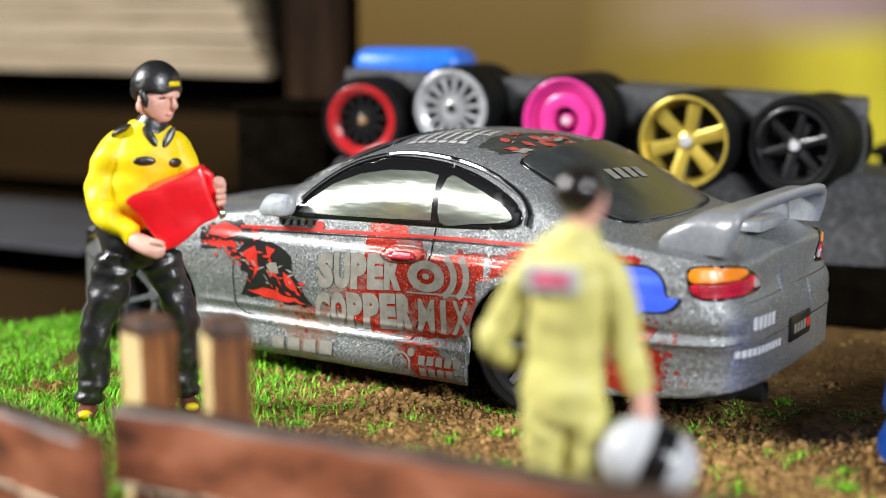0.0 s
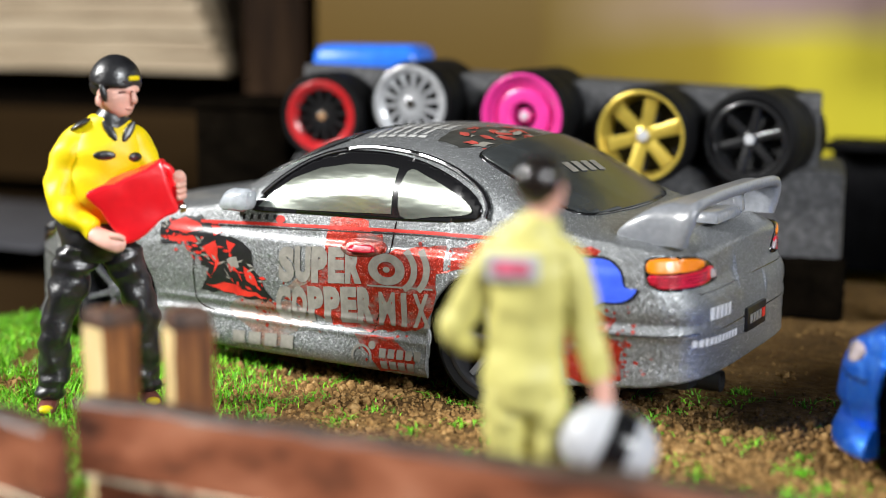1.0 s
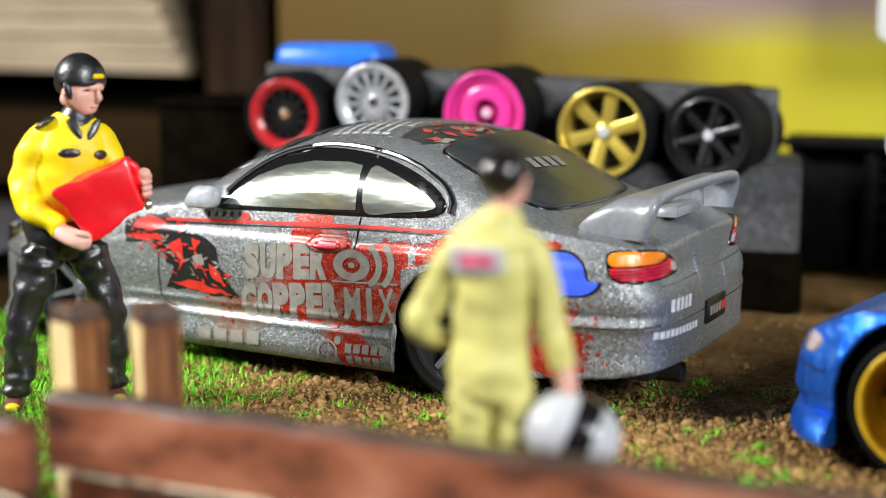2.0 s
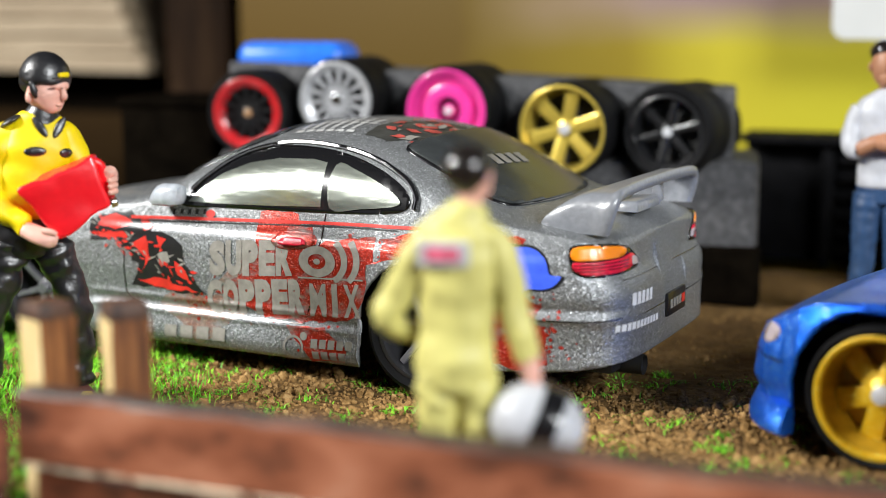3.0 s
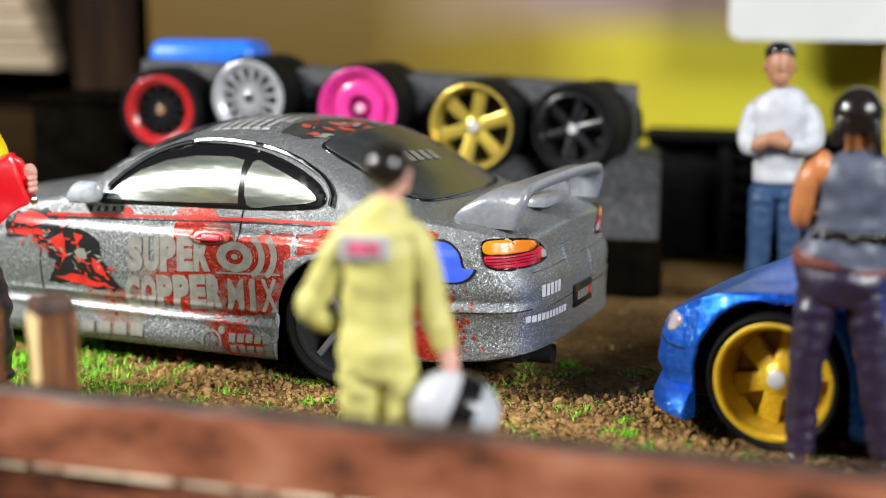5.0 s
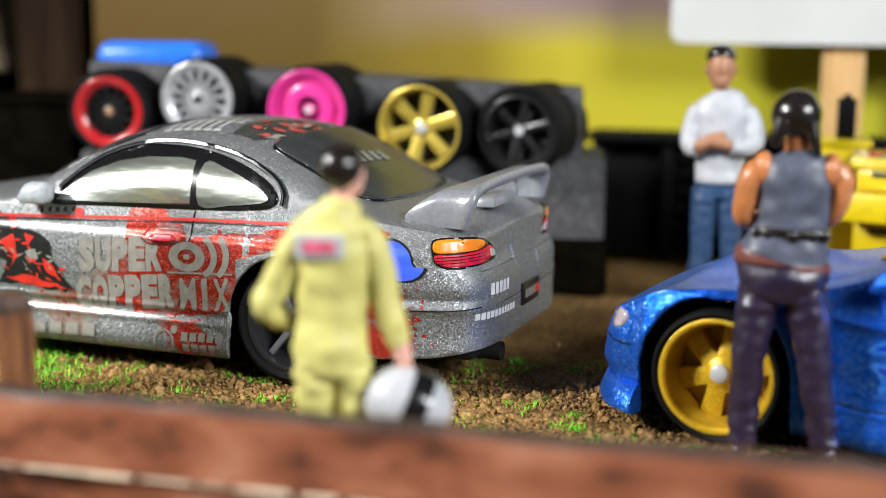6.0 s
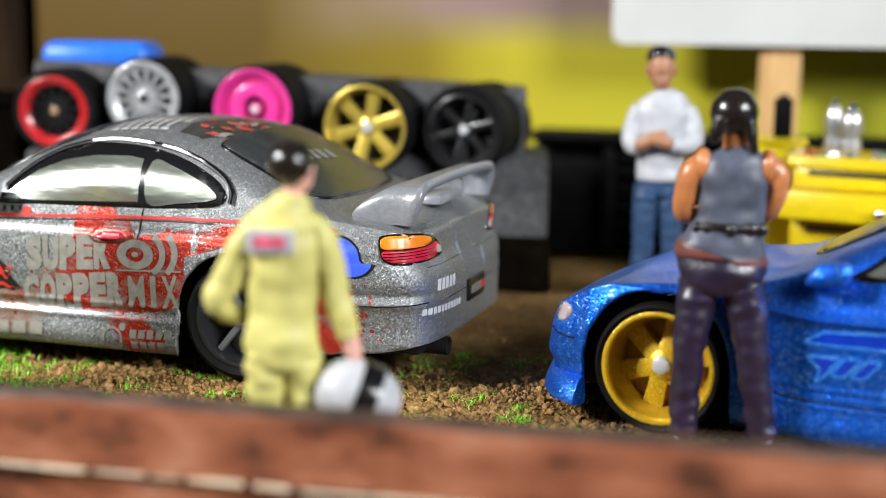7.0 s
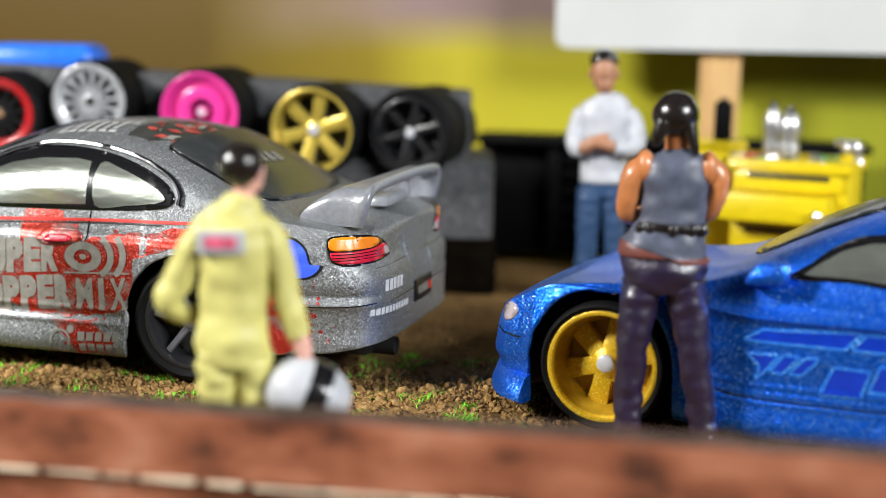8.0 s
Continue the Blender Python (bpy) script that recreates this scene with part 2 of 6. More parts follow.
M_RUST = grain(shader("stained_fence_wood", (0.25, 0.1, 0.06), 0.3), 0.28,
               [(0.36, (0.025, 0.012, 0.009)), (0.44, (0.08, 0.033, 0.022)), (0.5, (0.26, 0.088, 0.046)), (0.58, (0.41, 0.16, 0.09)), (0.7, (0.58, 0.36, 0.25))],
               detail=8, bump=0.6, bump_scale=2.5, stretch=(0.5, 1, 1.0), mottle=0.45)
M_FENCE_EDGE = grain(shader("worn_fence_edge", (0.6, 0.5, 0.35), 0.6), 0.8, [(0.3, (0.45, 0.25, 0.15)), (0.5, (0.80, 0.68, 0.50))], stretch=(0.3, 1, 1), bump=0.4)
M_STAKE_LIT = grain(shader("pale_split_wood", (0.7, 0.5, 0.2), 0.55), 0.9, [(0.2, (0.36, 0.19, 0.06)), (0.42, (0.80, 0.57, 0.23)), (0.7, (0.9, 0.74, 0.42))], stretch=(1.6, 1.6, 0.12), bump=0.5)
M_CHAR = grain(shader("dark_stained_wood", (0.05, 0.025, 0.015), 0.6), 1.2, [(0.3, (0.025, 0.013, 0.010)), (0.7, (0.12, 0.055, 0.03))], stretch=(1, 1, 0.2), bump=0.5)
M_SOIL = grain(shader("brown_soil", (0.2, 0.12, 0.05), 0.95, spec=0.2), 0.9, [(0.25, (0.045, 0.024, 0.008)), (0.5, (0.17, 0.095, 0.03)), (0.75, (0.36, 0.22, 0.085))], detail=10, rough=0.7, bump=1.0, bump_scale=1.6, distance=0.0006, mottle=0.4)
M_BACKDROP = shader("printed_backdrop_card", (0.4, 0.3, 0.03), 0.6, spec=0.25)
M_BOARD = grain(shader("white_board", (0.75, 0.76, 0.75), 0.4), 0.05, [(0.3, (0.52, 0.53, 0.52)), (0.7, (0.6, 0.61, 0.6))], bump=0.05)
M_TAN = grain(shader("tan_stick_wood", (0.6, 0.36, 0.14), 0.55), 0.5, [(0.3, (0.50, 0.28, 0.10)), (0.7, (0.68, 0.44, 0.19))], stretch=(2, 2, 0.15), bump=0.3)
M_BLACK_PLASTIC = grain(shader("black_plastic", (0.004, 0.004, 0.005), 0.7, spec=0.06), 0.6, [(0.3, (0.0025, 0.0025, 0.003)), (0.7, (0.006, 0.006, 0.007))], bump=0.1)
M_BEIGE = grain(shader("raw_plank_wood", (0.66, 0.55, 0.38), 0.6), 0.25, [(0.3, (0.19, 0.135, 0.08)), (0.5, (0.34, 0.265, 0.175)), (0.8, (0.42, 0.34, 0.24))], stretch=(0.15, 1, 1.5), bump=0.3)
M_BROWN_POST = grain(shader("brown_post_wood", (0.12, 0.06, 0.03), 0.75, spec=0.1), 0.3, [(0.3, (0.006, 0.003, 0.0018)), (0.55, (0.022, 0.011, 0.005)), (0.75, (0.06, 0.035, 0.018))], stretch=(1, 1, 0.15), bump=0.3)
# shade at the rack's foot and under the planks is put into this black
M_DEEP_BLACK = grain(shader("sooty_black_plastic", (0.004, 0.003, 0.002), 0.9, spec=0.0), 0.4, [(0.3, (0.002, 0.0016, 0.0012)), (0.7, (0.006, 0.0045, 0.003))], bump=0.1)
M_TABLE = grain(shader("dark_tabletop", (0.03, 0.02, 0.015), 0.85, spec=0.02), 0.02, [(0.3, (0.016, 0.009, 0.0035)), (0.7, (0.038, 0.022, 0.009))], stretch=(0.2, 1, 1), bump=0.1)
M_WALLPAINT = grain(shader("room_wall_paint", (0.3, 0.3, 0.3), 0.7), 0.01, [(0.3, (0.04, 0.04, 0.041)), (0.7, (0.06, 0.06, 0.06))], bump=0.1)
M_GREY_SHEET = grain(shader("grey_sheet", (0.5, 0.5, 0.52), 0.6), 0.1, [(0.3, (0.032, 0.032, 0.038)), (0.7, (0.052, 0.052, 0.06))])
M_STONE = grain(shader("rough_grey_print", (0.2, 0.2, 0.2), 0.75), 1.2, [(0.25, (0.022, 0.022, 0.024)), (0.5, (0.055, 0.055, 0.058)), (0.8, (0.13, 0.13, 0.132))], detail=8, bump=0.8, bump_scale=3.0)
M_BLUE_LID = painted("blue_plastic", (0.02, 0.16, 0.75), 0.35, 0.15)
M_YELLOW_CAB = painted("yellow_enamel", (0.74, 0.56, 0.006), 0.35, 0.08, coat=0.3)
M_STEEL = painted("silver_paint", (0.6, 0.6, 0.6), 0.3, 0.1)
M_STEEL.node_tree.nodes["Principled BSDF"].inputs["Metallic"].default_value = 0.8

# the backdrop's print: ochre, then yellow-green, with a mauve band at the top
nt = M_BACKDROP.node_tree
co = nt.nodes.new("ShaderNodeTexCoord")
sx = nt.nodes.new("ShaderNodeSeparateXYZ")
nt.links.new(co.outputs["Object"], sx.inputs[0])
wob = node(M_BACKDROP, "ShaderNodeTexNoise", Scale=35.0, Detail=3.0)
nt.links.new(co.outputs["Object"], wob.inputs["Vector"])
ma = nt.nodes.new("ShaderNodeMath")
ma.operation = "MULTIPLY_ADD"
nt.links.new(wob.outputs["Fac"], ma.inputs[0])
ma.inputs[1].default_value = 0.02
nt.links.new(sx.outputs["X"], ma.inputs[2])
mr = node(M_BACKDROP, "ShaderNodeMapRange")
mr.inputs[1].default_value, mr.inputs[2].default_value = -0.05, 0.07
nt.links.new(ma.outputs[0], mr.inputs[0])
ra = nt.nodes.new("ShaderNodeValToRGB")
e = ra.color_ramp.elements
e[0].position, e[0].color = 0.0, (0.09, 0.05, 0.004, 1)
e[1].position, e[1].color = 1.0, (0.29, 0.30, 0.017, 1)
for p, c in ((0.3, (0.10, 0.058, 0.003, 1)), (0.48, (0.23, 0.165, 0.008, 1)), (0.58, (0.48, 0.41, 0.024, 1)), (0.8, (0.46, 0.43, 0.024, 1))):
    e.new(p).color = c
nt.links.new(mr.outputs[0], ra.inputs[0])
mz = node(M_BACKDROP, "ShaderNodeMapRange")
mz.inputs[1].default_value, mz.inputs[2].default_value = 0.0285, 0.034
ad = nt.nodes.new("ShaderNodeMath")
ad.operation = "MULTIPLY_ADD"
nt.links.new(wob.outputs["Fac"], ad.inputs[0])
ad.inputs[1].default_value = 0.008
nt.links.new(sx.outputs["Z"], ad.inputs[2])
nt.links.new(ad.outputs[0], mz.inputs[0])
# yellow again above the mauve: unseen, added to colour the rear window's reflection
mt = node(M_BACKDROP, "ShaderNodeMapRange")
mt.inputs[1].default_value, mt.inputs[2].default_value, mt.inputs[3].default_value, mt.inputs[4].default_value = 0.037, 0.042, 1.0, 0.0
nt.links.new(ad.outputs[0], mt.inputs[0])
mx = nt.nodes.new("ShaderNodeMix")
mx.data_type = "RGBA"
mk = node(M_BACKDROP, "ShaderNodeMapRange")
mk.inputs[1].default_value, mk.inputs[2].default_value = -0.012, 0.014
nt.links.new(ma.outputs[0], mk.inputs[0])
mk2 = node(M_BACKDROP, "ShaderNodeMapRange")
mk2.inputs[1].default_value, mk2.inputs[2].default_value, mk2.inputs[3].default_value, mk2.inputs[4].default_value = 0.06, 0.08, 1.0, 0.0
nt.links.new(ma.outputs[0], mk2.inputs[0])
m1 = nt.nodes.new("ShaderNodeMath")
m1.operation = "MULTIPLY"
nt.links.new(mk.outputs[0], m1.inputs[0])
nt.links.new(mk2.outputs[0], m1.inputs[1])
m2 = nt.nodes.new("ShaderNodeMath")
m2.operation = "MULTIPLY"
nt.links.new(m1.outputs[0], m2.inputs[0])
nt.links.new(mz.outputs[0], m2.inputs[1])
m3 = nt.nodes.new("ShaderNodeMath")
m3.operation = "MULTIPLY"
nt.links.new(m2.outputs[0], m3.inputs[0])
nt.links.new(mt.outputs[0], m3.inputs[1])
nt.links.new(m3.outputs[0], mx.inputs[0])
nt.links.new(ra.outputs[0], mx.inputs[6])
mx.inputs[7].default_value = (0.25, 0.17, 0.155, 1)
nt.links.new(mx.outputs[2], nt.nodes["Principled BSDF"].inputs["Base Color"])

# ---- setting ----


def ground_height(x, y):
    """Uneven soil, rising a little where the grass grows; flat under the things that stand on it."""
    n = noise.noise(Vector((x * 0.11, y * 0.11, 0.0))) * 0.35 + noise.noise(Vector((x * 0.5, y * 0.5, 3.0))) * 0.18
    return n - 0.15


def BACK_EDGE(x):
    """Where the soil base ends at the back: nearer on the lawn's side, cut so the dark tabletop stands in for the shade
    there.
    """
    return 57 + min(0.0, max(-70.0, (x + 49) * 8.0))


def build_ground():
    bm = bmesh.new()
    xs, ys = np.linspace(-150, 150, 301), np.linspace(-70, 57, 128)
    rows = [[bm.verts.new((x, min(y, BACK_EDGE(x)), ground_height(x, min(y, BACK_EDGE(x))))) for x in xs] for y in ys]
    for a, b in zip(rows, rows[1:]):
        for i in range(len(xs) - 1):
            bm.faces.new((a[i], a[i + 1], b[i + 1], b[i]))
    edge = rows[0] + [r[-1] for r in rows[1:]] + list(reversed(rows[-1]))[1:] + [r[0] for r in reversed(rows)][1:-1]
    low = [bm.verts.new((v.co.x, v.co.y, -4)) for v in edge]
    for i in range(len(edge)):
        j = (i + 1) % len(edge)
        bm.faces.new((edge[i], edge[j], low[j], low[i]))
    bm.faces.new(low)
    bmesh.ops.remove_doubles(bm, verts=bm.verts, dist=0.001)
    tagged(part("ground", bm, M_SOIL), "crumbly brown soil base of the diorama with scattered grass", "ground", kind="structure")


def slab(name, c, s, mat, label, category, kind="structure", bevel=0.4, at=None):
    bm = bmesh.new()
    box(bm, c, s, bevel)
    return tagged(part(name, bm, mat, at=at), label, category, kind=kind)


build_ground()
slab("tabletop", (0, 0, -10), (880, 880, 12), M_TABLE, "dark wooden tabletop under the diorama", "table", bevel=1)
# added shell, out of view: kept dark so glass and paint reflect with contrast
slab("ceiling", (0, 0, 465), (880, 880, 20), M_WALLPAINT, "unseen dark ceiling added over the diorama to shape the reflections", "ceiling", bevel=0)
slab("wall_north", (0, 445, 220), (880, 10, 468), M_WALLPAINT, "unseen dark wall added to shape the reflections", "wall", bevel=0)
slab("wall_south", (0, -445, 220), (880, 10, 468), M_WALLPAINT, "unseen dark wall added to shape the reflections", "wall", bevel=0)
slab("wall_west", (-445, 0, 220), (10, 878, 468), M_WALLPAINT, "unseen dark wall added to shape the reflections", "wall", bevel=0)
slab("wall_east", (445, 0, 220), (10, 878, 468), M_WALLPAINT, "unseen dark wall added to shape the reflections", "wall", bevel=0)
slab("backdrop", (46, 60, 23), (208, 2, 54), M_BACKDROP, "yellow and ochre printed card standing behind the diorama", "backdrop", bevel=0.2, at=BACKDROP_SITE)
# ---- the cars ----
# Car frame in mm: x rearward from the rear axle, y to the right side, z up.
# stations along the car, half widths and belt heights there, then the centre line; first the silver car's
SILVER_FORM = (
    (-53.3, -53.0, -52.4, -51.4, -49.6, -46, -40, -34, -27, -22, -17, -12, -6, 0, 4, 8, 10, 12, 13.4, 14.4, 15.1, 15.6, 15.95, 16.15, 16.25),
    (3.5, 5.2, 7.2, 9.2, 11.0, 12.5, 13.0, 13.0, 12.9, 12.95, 13.0, 13.05, 13.1, 13.1, 13.1, 12.95, 12.8, 12.5, 12.1, 11.5, 10.7, 9.8, 8.4, 6.4, 3.0),
    (7.9, 8.3, 8.9, 9.5, 10.1, 11.0, 12.1, 12.9, 13.4, 13.7, 13.9, 14.1, 14.3, 14.4, 14.2, 13.8, 13.55, 13.3, 13.05, 12.85, 12.7, 12.55, 12.45, 12.4, 12.4),
    (-53.3, -52.2, -50, -46.2, -41, -35.5, -30, -27.8, -23.7, -19.4, -15.2, -11, -6.8, -4, -1.5, 1.5, 4.2, 6.2, 7.5, 10, 13, 14.6, 15.6, 16.3),
    (8.3, 9.3, 10.6, 11.6, 12.9, 13.9, 14.6, 15.1, 17.7, 19.6, 20.6, 20.9, 20.7, 20.35, 19.5, 17.8, 15.9, 14.75, 14.45, 14.3, 14.0, 13.75, 13.4, 12.8))
BLUE_FORM = (
    (-52.4, -52.1, -51.5, -50.5, -48.7, -45.2, -40, -34, -27, -22, -17, -12, -6, 0, 4, 8, 10, 12.4, 14.4, 15.4, 16.2, 16.8, 17.2, 17.4, 17.5),
    (3.5, 5.2, 7.2, 9.2, 11.0, 12.5, 13.0, 13.0, 12.9, 12.95, 13.0, 13.05, 13.1, 13.1, 13.1, 12.95, 12.75, 12.45, 11.95, 11.5, 10.9, 10.1, 9.0, 7.0, 3.0),
    (8.2, 8.7, 9.3, 9.9, 10.5, 11.4, 12.5, 13.3, 13.9, 14.2, 14.4, 14.6, 14.8, 14.9, 14.6, 14.1, 13.8, 13.45, 13.1, 12.85, 12.65, 12.5, 12.35, 12.25, 12.2),
    (-52.4, -51.2, -49, -45.2, -40, -34, -28.5, -26, -22, -18, -14, -10, -6, -2, 2, 6, 9.5, 11, 13, 16.0, 17.4, 18.3),
    (8.5, 9.6, 10.9, 11.9, 13.2, 14.2, 14.9, 15.5, 17.9, 19.7, 20.7, 21.0, 20.9, 20.3, 19.1, 17.4, 15.6, 15.0, 14.55, 13.95, 13.3, 12.4))
XS, HALF, BELT, TOPX, TOPZ = SILVER_FORM
WHEEL_R, ARCH_R, AXLE_F, LIP = 5.1, 5.75, -39.5, 0.0
RIDGES = []


def half_width(x):
    return float(np.interp(x, XS, HALF))


def belt(x):
    return float(np.interp(x, XS, BELT))


def crown(x):
    """The height of the centre line, rounded between the given places."""
    return float(np.mean([np.interp(x + d, TOPX, TOPZ) for d in (-1.6, -0.8, 0, 0.8, 1.6)]))


def sill(x):
    low = 1.7 if -34 < x < -5 else float(np.interp(x, (-53, -45, 5, 12, 17.5), (2.0, 1.8, 2.8, 3.4, 4.3)))
    for w in (AXLE_F, 0.0):
        d = ARCH_R**2 - (x - w) ** 2
        if d > 0:
            low = max(low, WHEEL_R + math.sqrt(d))
    return low


def flank(x, z):
    """Half the width at a height below the belt: skirt, hollow, crease, shoulder."""
    k = half_width(x)
    skirt = 0.26 * math.exp(-(((z - 2.7) / 1.2) ** 2)) if -36 < x < -4 else 0.1
    prof = float(np.interp(z, (1.0, 2.5, 4.1, 4.5, 5.2, 5.7, 6.5, 8.0, 10.2, 11.5, 12.0, 12.5, 14.5), (-0.7, -0.05, 0.0, -0.03, -0.1, -0.06, 0.0, 0.12, 0.1, -0.02, -0.34, -0.4, -0.9)))
    door = max(0.0, min(1.0, (x + 34) / 1.5)) * max(0.0, min(1.0, (-4.5 - x) / 1.5))
    prof += door * (0.1 * math.exp(-(((z - 5.75) / 0.2) ** 2)) + 0.12 * math.exp(-(((z - 4.5) / 0.2) ** 2)) - 0.1 * math.exp(-(((z - 5.15) / 0.3) ** 2)))
    prof += sum(door * a * math.exp(-(((z - zc) / w) ** 2)) for zc, a, w in RIDGES)
    if LIP:
        prof += LIP * sum(math.exp(-(((math.hypot(x - w, z - WHEEL_R) - ARCH_R - 0.2) / 0.5) ** 2)) for w in (AXLE_F, 0.0))
    tail = max(0.0, min(1.0, (x - 7) / 2))
    prof += tail * (0.22 * math.exp(-(((z - 7.3) / 0.35) ** 2)) - 0.25 * math.exp(-(((z - 8.0) / 0.3) ** 2)))
    fade = max(0.0, min(1.0, (x + 33) / 7)) * max(0.0, min(1.0, (13 - x) / 5))
    if z > 10.6:
        prof = prof * fade - (1 - fade) * 0.09 * (z - 10.6) ** 2
    flare = sum(0.35 * math.exp(-(((x - w) / 5.5) ** 2)) for w in (AXLE_F, 0.0)) * math.exp(-(((z - 9) / 3.5) ** 2))
    return k + prof * min(1, k / 9) + skirt + flare


def upper(x, s):
    """Half the section above the belt, s from 0 at the belt to 1 on the centre line."""
    zb = belt(x)
    h = max(crown(x) - zb, 0.15)
    kb = flank(x, zb)
    n = float(np.interp(h, (0.5, 3, 6.5), (2.1, 2.4, 2.75)))
    a = s * math.pi / 2
    u = math.sin(a) ** (2 / n)
    y = kb * math.cos(a) ** (2 / n) * (1 - 0.10 * u * min(1, h / 5))
    return y, zb + h * u


def side_y(x, z):
    """Half the width of the body at x and height z, also over the side windows."""
    zb = belt(x)
    if z <= zb:
        return flank(x, z)
    lo, hi = 0.0, 1.0
    for _ in range(24):
        mid = (lo + hi) / 2
        lo, hi = (mid, hi) if upper(x, mid)[1] < z else (lo, mid)
    return upper(x, lo)[0]


def top_z(x, y):
    lo, hi = 0.0, 1.0
    y = abs(y)
    for _ in range(24):
        mid = (lo + hi) / 2
        lo, hi = (mid, hi) if upper(x, mid)[0] > y else (lo, mid)
    return upper(x, lo)[1]


def lean(p):
    """The tail leans: trunk edge ahead of the bumper."""
    k = max(0.0, min(1.0, (p[0] - 8) / 6))
    h = max(0.0, min(1.0, (p[2] - 9.1) / 2.0))
    nose = max(0.0, min(1.0, (-48 - p[0]) / 6)) * max(0.0, min(1.0, (p[2] - 5.5) / 4.0))
    return Vector((p[0] - 0.85 * k * h * h * (3 - 2 * h) + 1.6 * nose, p[1], p[2]))


def on_side(x, z, off=0.05):
    return lean((x, -(side_y(x, z) + off), z))


def on_top(x, y, off=0.05):
    return lean((x, y, top_z(x, y) + off))


def car_body():
    bm = bmesh.new()
    xs = sorted(set([round(float(v), 3) for v in np.linspace(XS[0], XS[-1], 150)] + list(XS)
                    + [round(w + ARCH_R * math.cos(a), 3) for w in (AXLE_F, 0.0) for a in np.linspace(0, math.pi, 23)]))
    levels = [1.5, 2.0, 2.5, 3.0, 3.6, 4.0, 4.15, 4.3, 4.45, 4.6, 4.75, 4.9, 5.1, 5.3, 5.5, 5.65, 5.8, 5.95, 6.1, 6.25, 6.35, 6.5, 6.65, 6.8, 7.0, 7.2, 7.4, 7.6, 7.8, 8.0, 8.2, 8.4, 9.0, 9.6, 10.2, 10.6, 10.85, 11.05, 11.25, 11.45, 11.7, 11.9, 12.1, 12.3, 12.5, 12.75, 13.0]
    rings = []
    for x in xs:
        zl, zb = sill(x), belt(x)
        half = [(flank(x, min(max(z, zl), zb)), min(max(z, zl), zb)) for z in levels] + [(flank(x, zb), zb)]
        half += [upper(x, s) for s in np.linspace(0.03, 1, 32)]
        ring = [lean((x, -y, z)) for y, z in half] + [lean((x, y, z)) for y, z in reversed(half[:-1])]
        rings.append(ring)
    rows = [[bm.verts.new(p) for p in ring] for ring in rings]
    for a, b in zip(rows, rows[1:]):
        for i in range(len(a) - 1):
            bm.faces.new((a[i], a[i + 1], b[i + 1], b[i]))
    bm.faces.new(rows[0])
    bm.faces.new(list(reversed(rows[-1])))
    bmesh.ops.remove_doubles(bm, verts=bm.verts, dist=0.002)
    return bm


def patch(bm, outline, fn, step=0.9, m=0, vstep=None):
    """Fills an outline on a curved skin: a grid clipped to the outline, laid on by fn(u, v)."""
    tmp = bmesh.new()
    f = tmp.faces.new([tmp.verts.new((u, v, 0)) for u, v in outline])
    us, vs = [p[0] for p in outline], [p[1] for p in outline]
    for k in np.arange(min(us) + step * 0.37, max(us), step):
        bmesh.ops.bisect_plane(tmp, geom=tmp.verts[:] + tmp.edges[:] + tmp.faces[:], plane_co=(k, 0, 0), plane_no=(1, 0, 0))
    vstep = vstep or step
    for k in np.arange(min(vs) + vstep * 0.37, max(vs), vstep):
        bmesh.ops.bisect_plane(tmp, geom=tmp.verts[:] + tmp.edges[:] + tmp.faces[:], plane_co=(0, k, 0), plane_no=(0, 1, 0))
    bmesh.ops.triangulate(tmp, faces=[f for f in tmp.faces if len(f.verts) > 4])
    put = {v: bm.verts.new(fn(v.co.x, v.co.y)) for v in tmp.verts}
    for f in tmp.faces:
        try:
            bm.faces.new([put[v] for v in f.verts]).material_index = m
        except ValueError:
            pass
    tmp.free()


def rounded(pts, n=4):
    """A closed smooth outline through the points."""
    p = [np.array(q, float) for q in pts]
    out = []
    for i in range(len(p)):
        a, b, c, d = p[i - 1], p[i], p[(i + 1) % len(p)], p[(i + 2) % len(p)]
        for k in range(n):
            t = k / n
            out.append(tuple(0.5 * (2 * b + (c - a) * t + (2 * a - 5 * b + 4 * c - d) * t * t + (3 * b - a - 3 * c + d) * t**3)))
    return out


def car(name, at, paint, label, group, extras):
    c = thing(name, at, label, "model car", group)
    body = part("body", car_body(), paint, c, smooth=50)
    sol = body.modifiers.new("thickness", "SOLIDIFY")
    sol.thickness, sol.offset = 0.35 * MM, -1
    bm = bmesh.new()
    box(bm, (-19, 0, 4.6), (62, 19, 4.4), 0.6)
    box(bm, (-19, 0, 3.0), (24, 24.5, 1.6), 0.3)
    part("chassis", bm, M_UNDER, c)
    extras(c)


def glassy(name, base, rough, metal, bump):
    m = shader(name, base, rough, metal, coat=1.0)
    lo = tuple(v * 0.55 for v in base)
    return grain(m, 0.25, [(0.3, lo), (0.7, base)], bump=bump, bump_scale=0.22, stretch=(0.6, 1, 2.0), distance=0.0006)


# clear side glazing: a pale metallic base stands in for its bright reflections
M_SIDE_GLASS = glassy("silvered_side_glass", (0.50, 0.54, 0.47), 0.2, 0.8, 0.24)
M_DARK_GLASS = glassy("smoked_rear_glass", (0.05, 0.055, 0.056), 0.22, 0.0, 0.05)
for name, value in (("Coat Weight", 0.1), ("Specular IOR Level", 0.25)):
    M_DARK_GLASS.node_tree.nodes["Principled BSDF"].inputs[name].default_value = value
M_MIRROR_SHELL = painted("pale_silver_plastic", (0.42, 0.45, 0.49), 0.25, 0.2, scale=1.2, bump=0.4, bump_scale=1.5, coat=0.5)
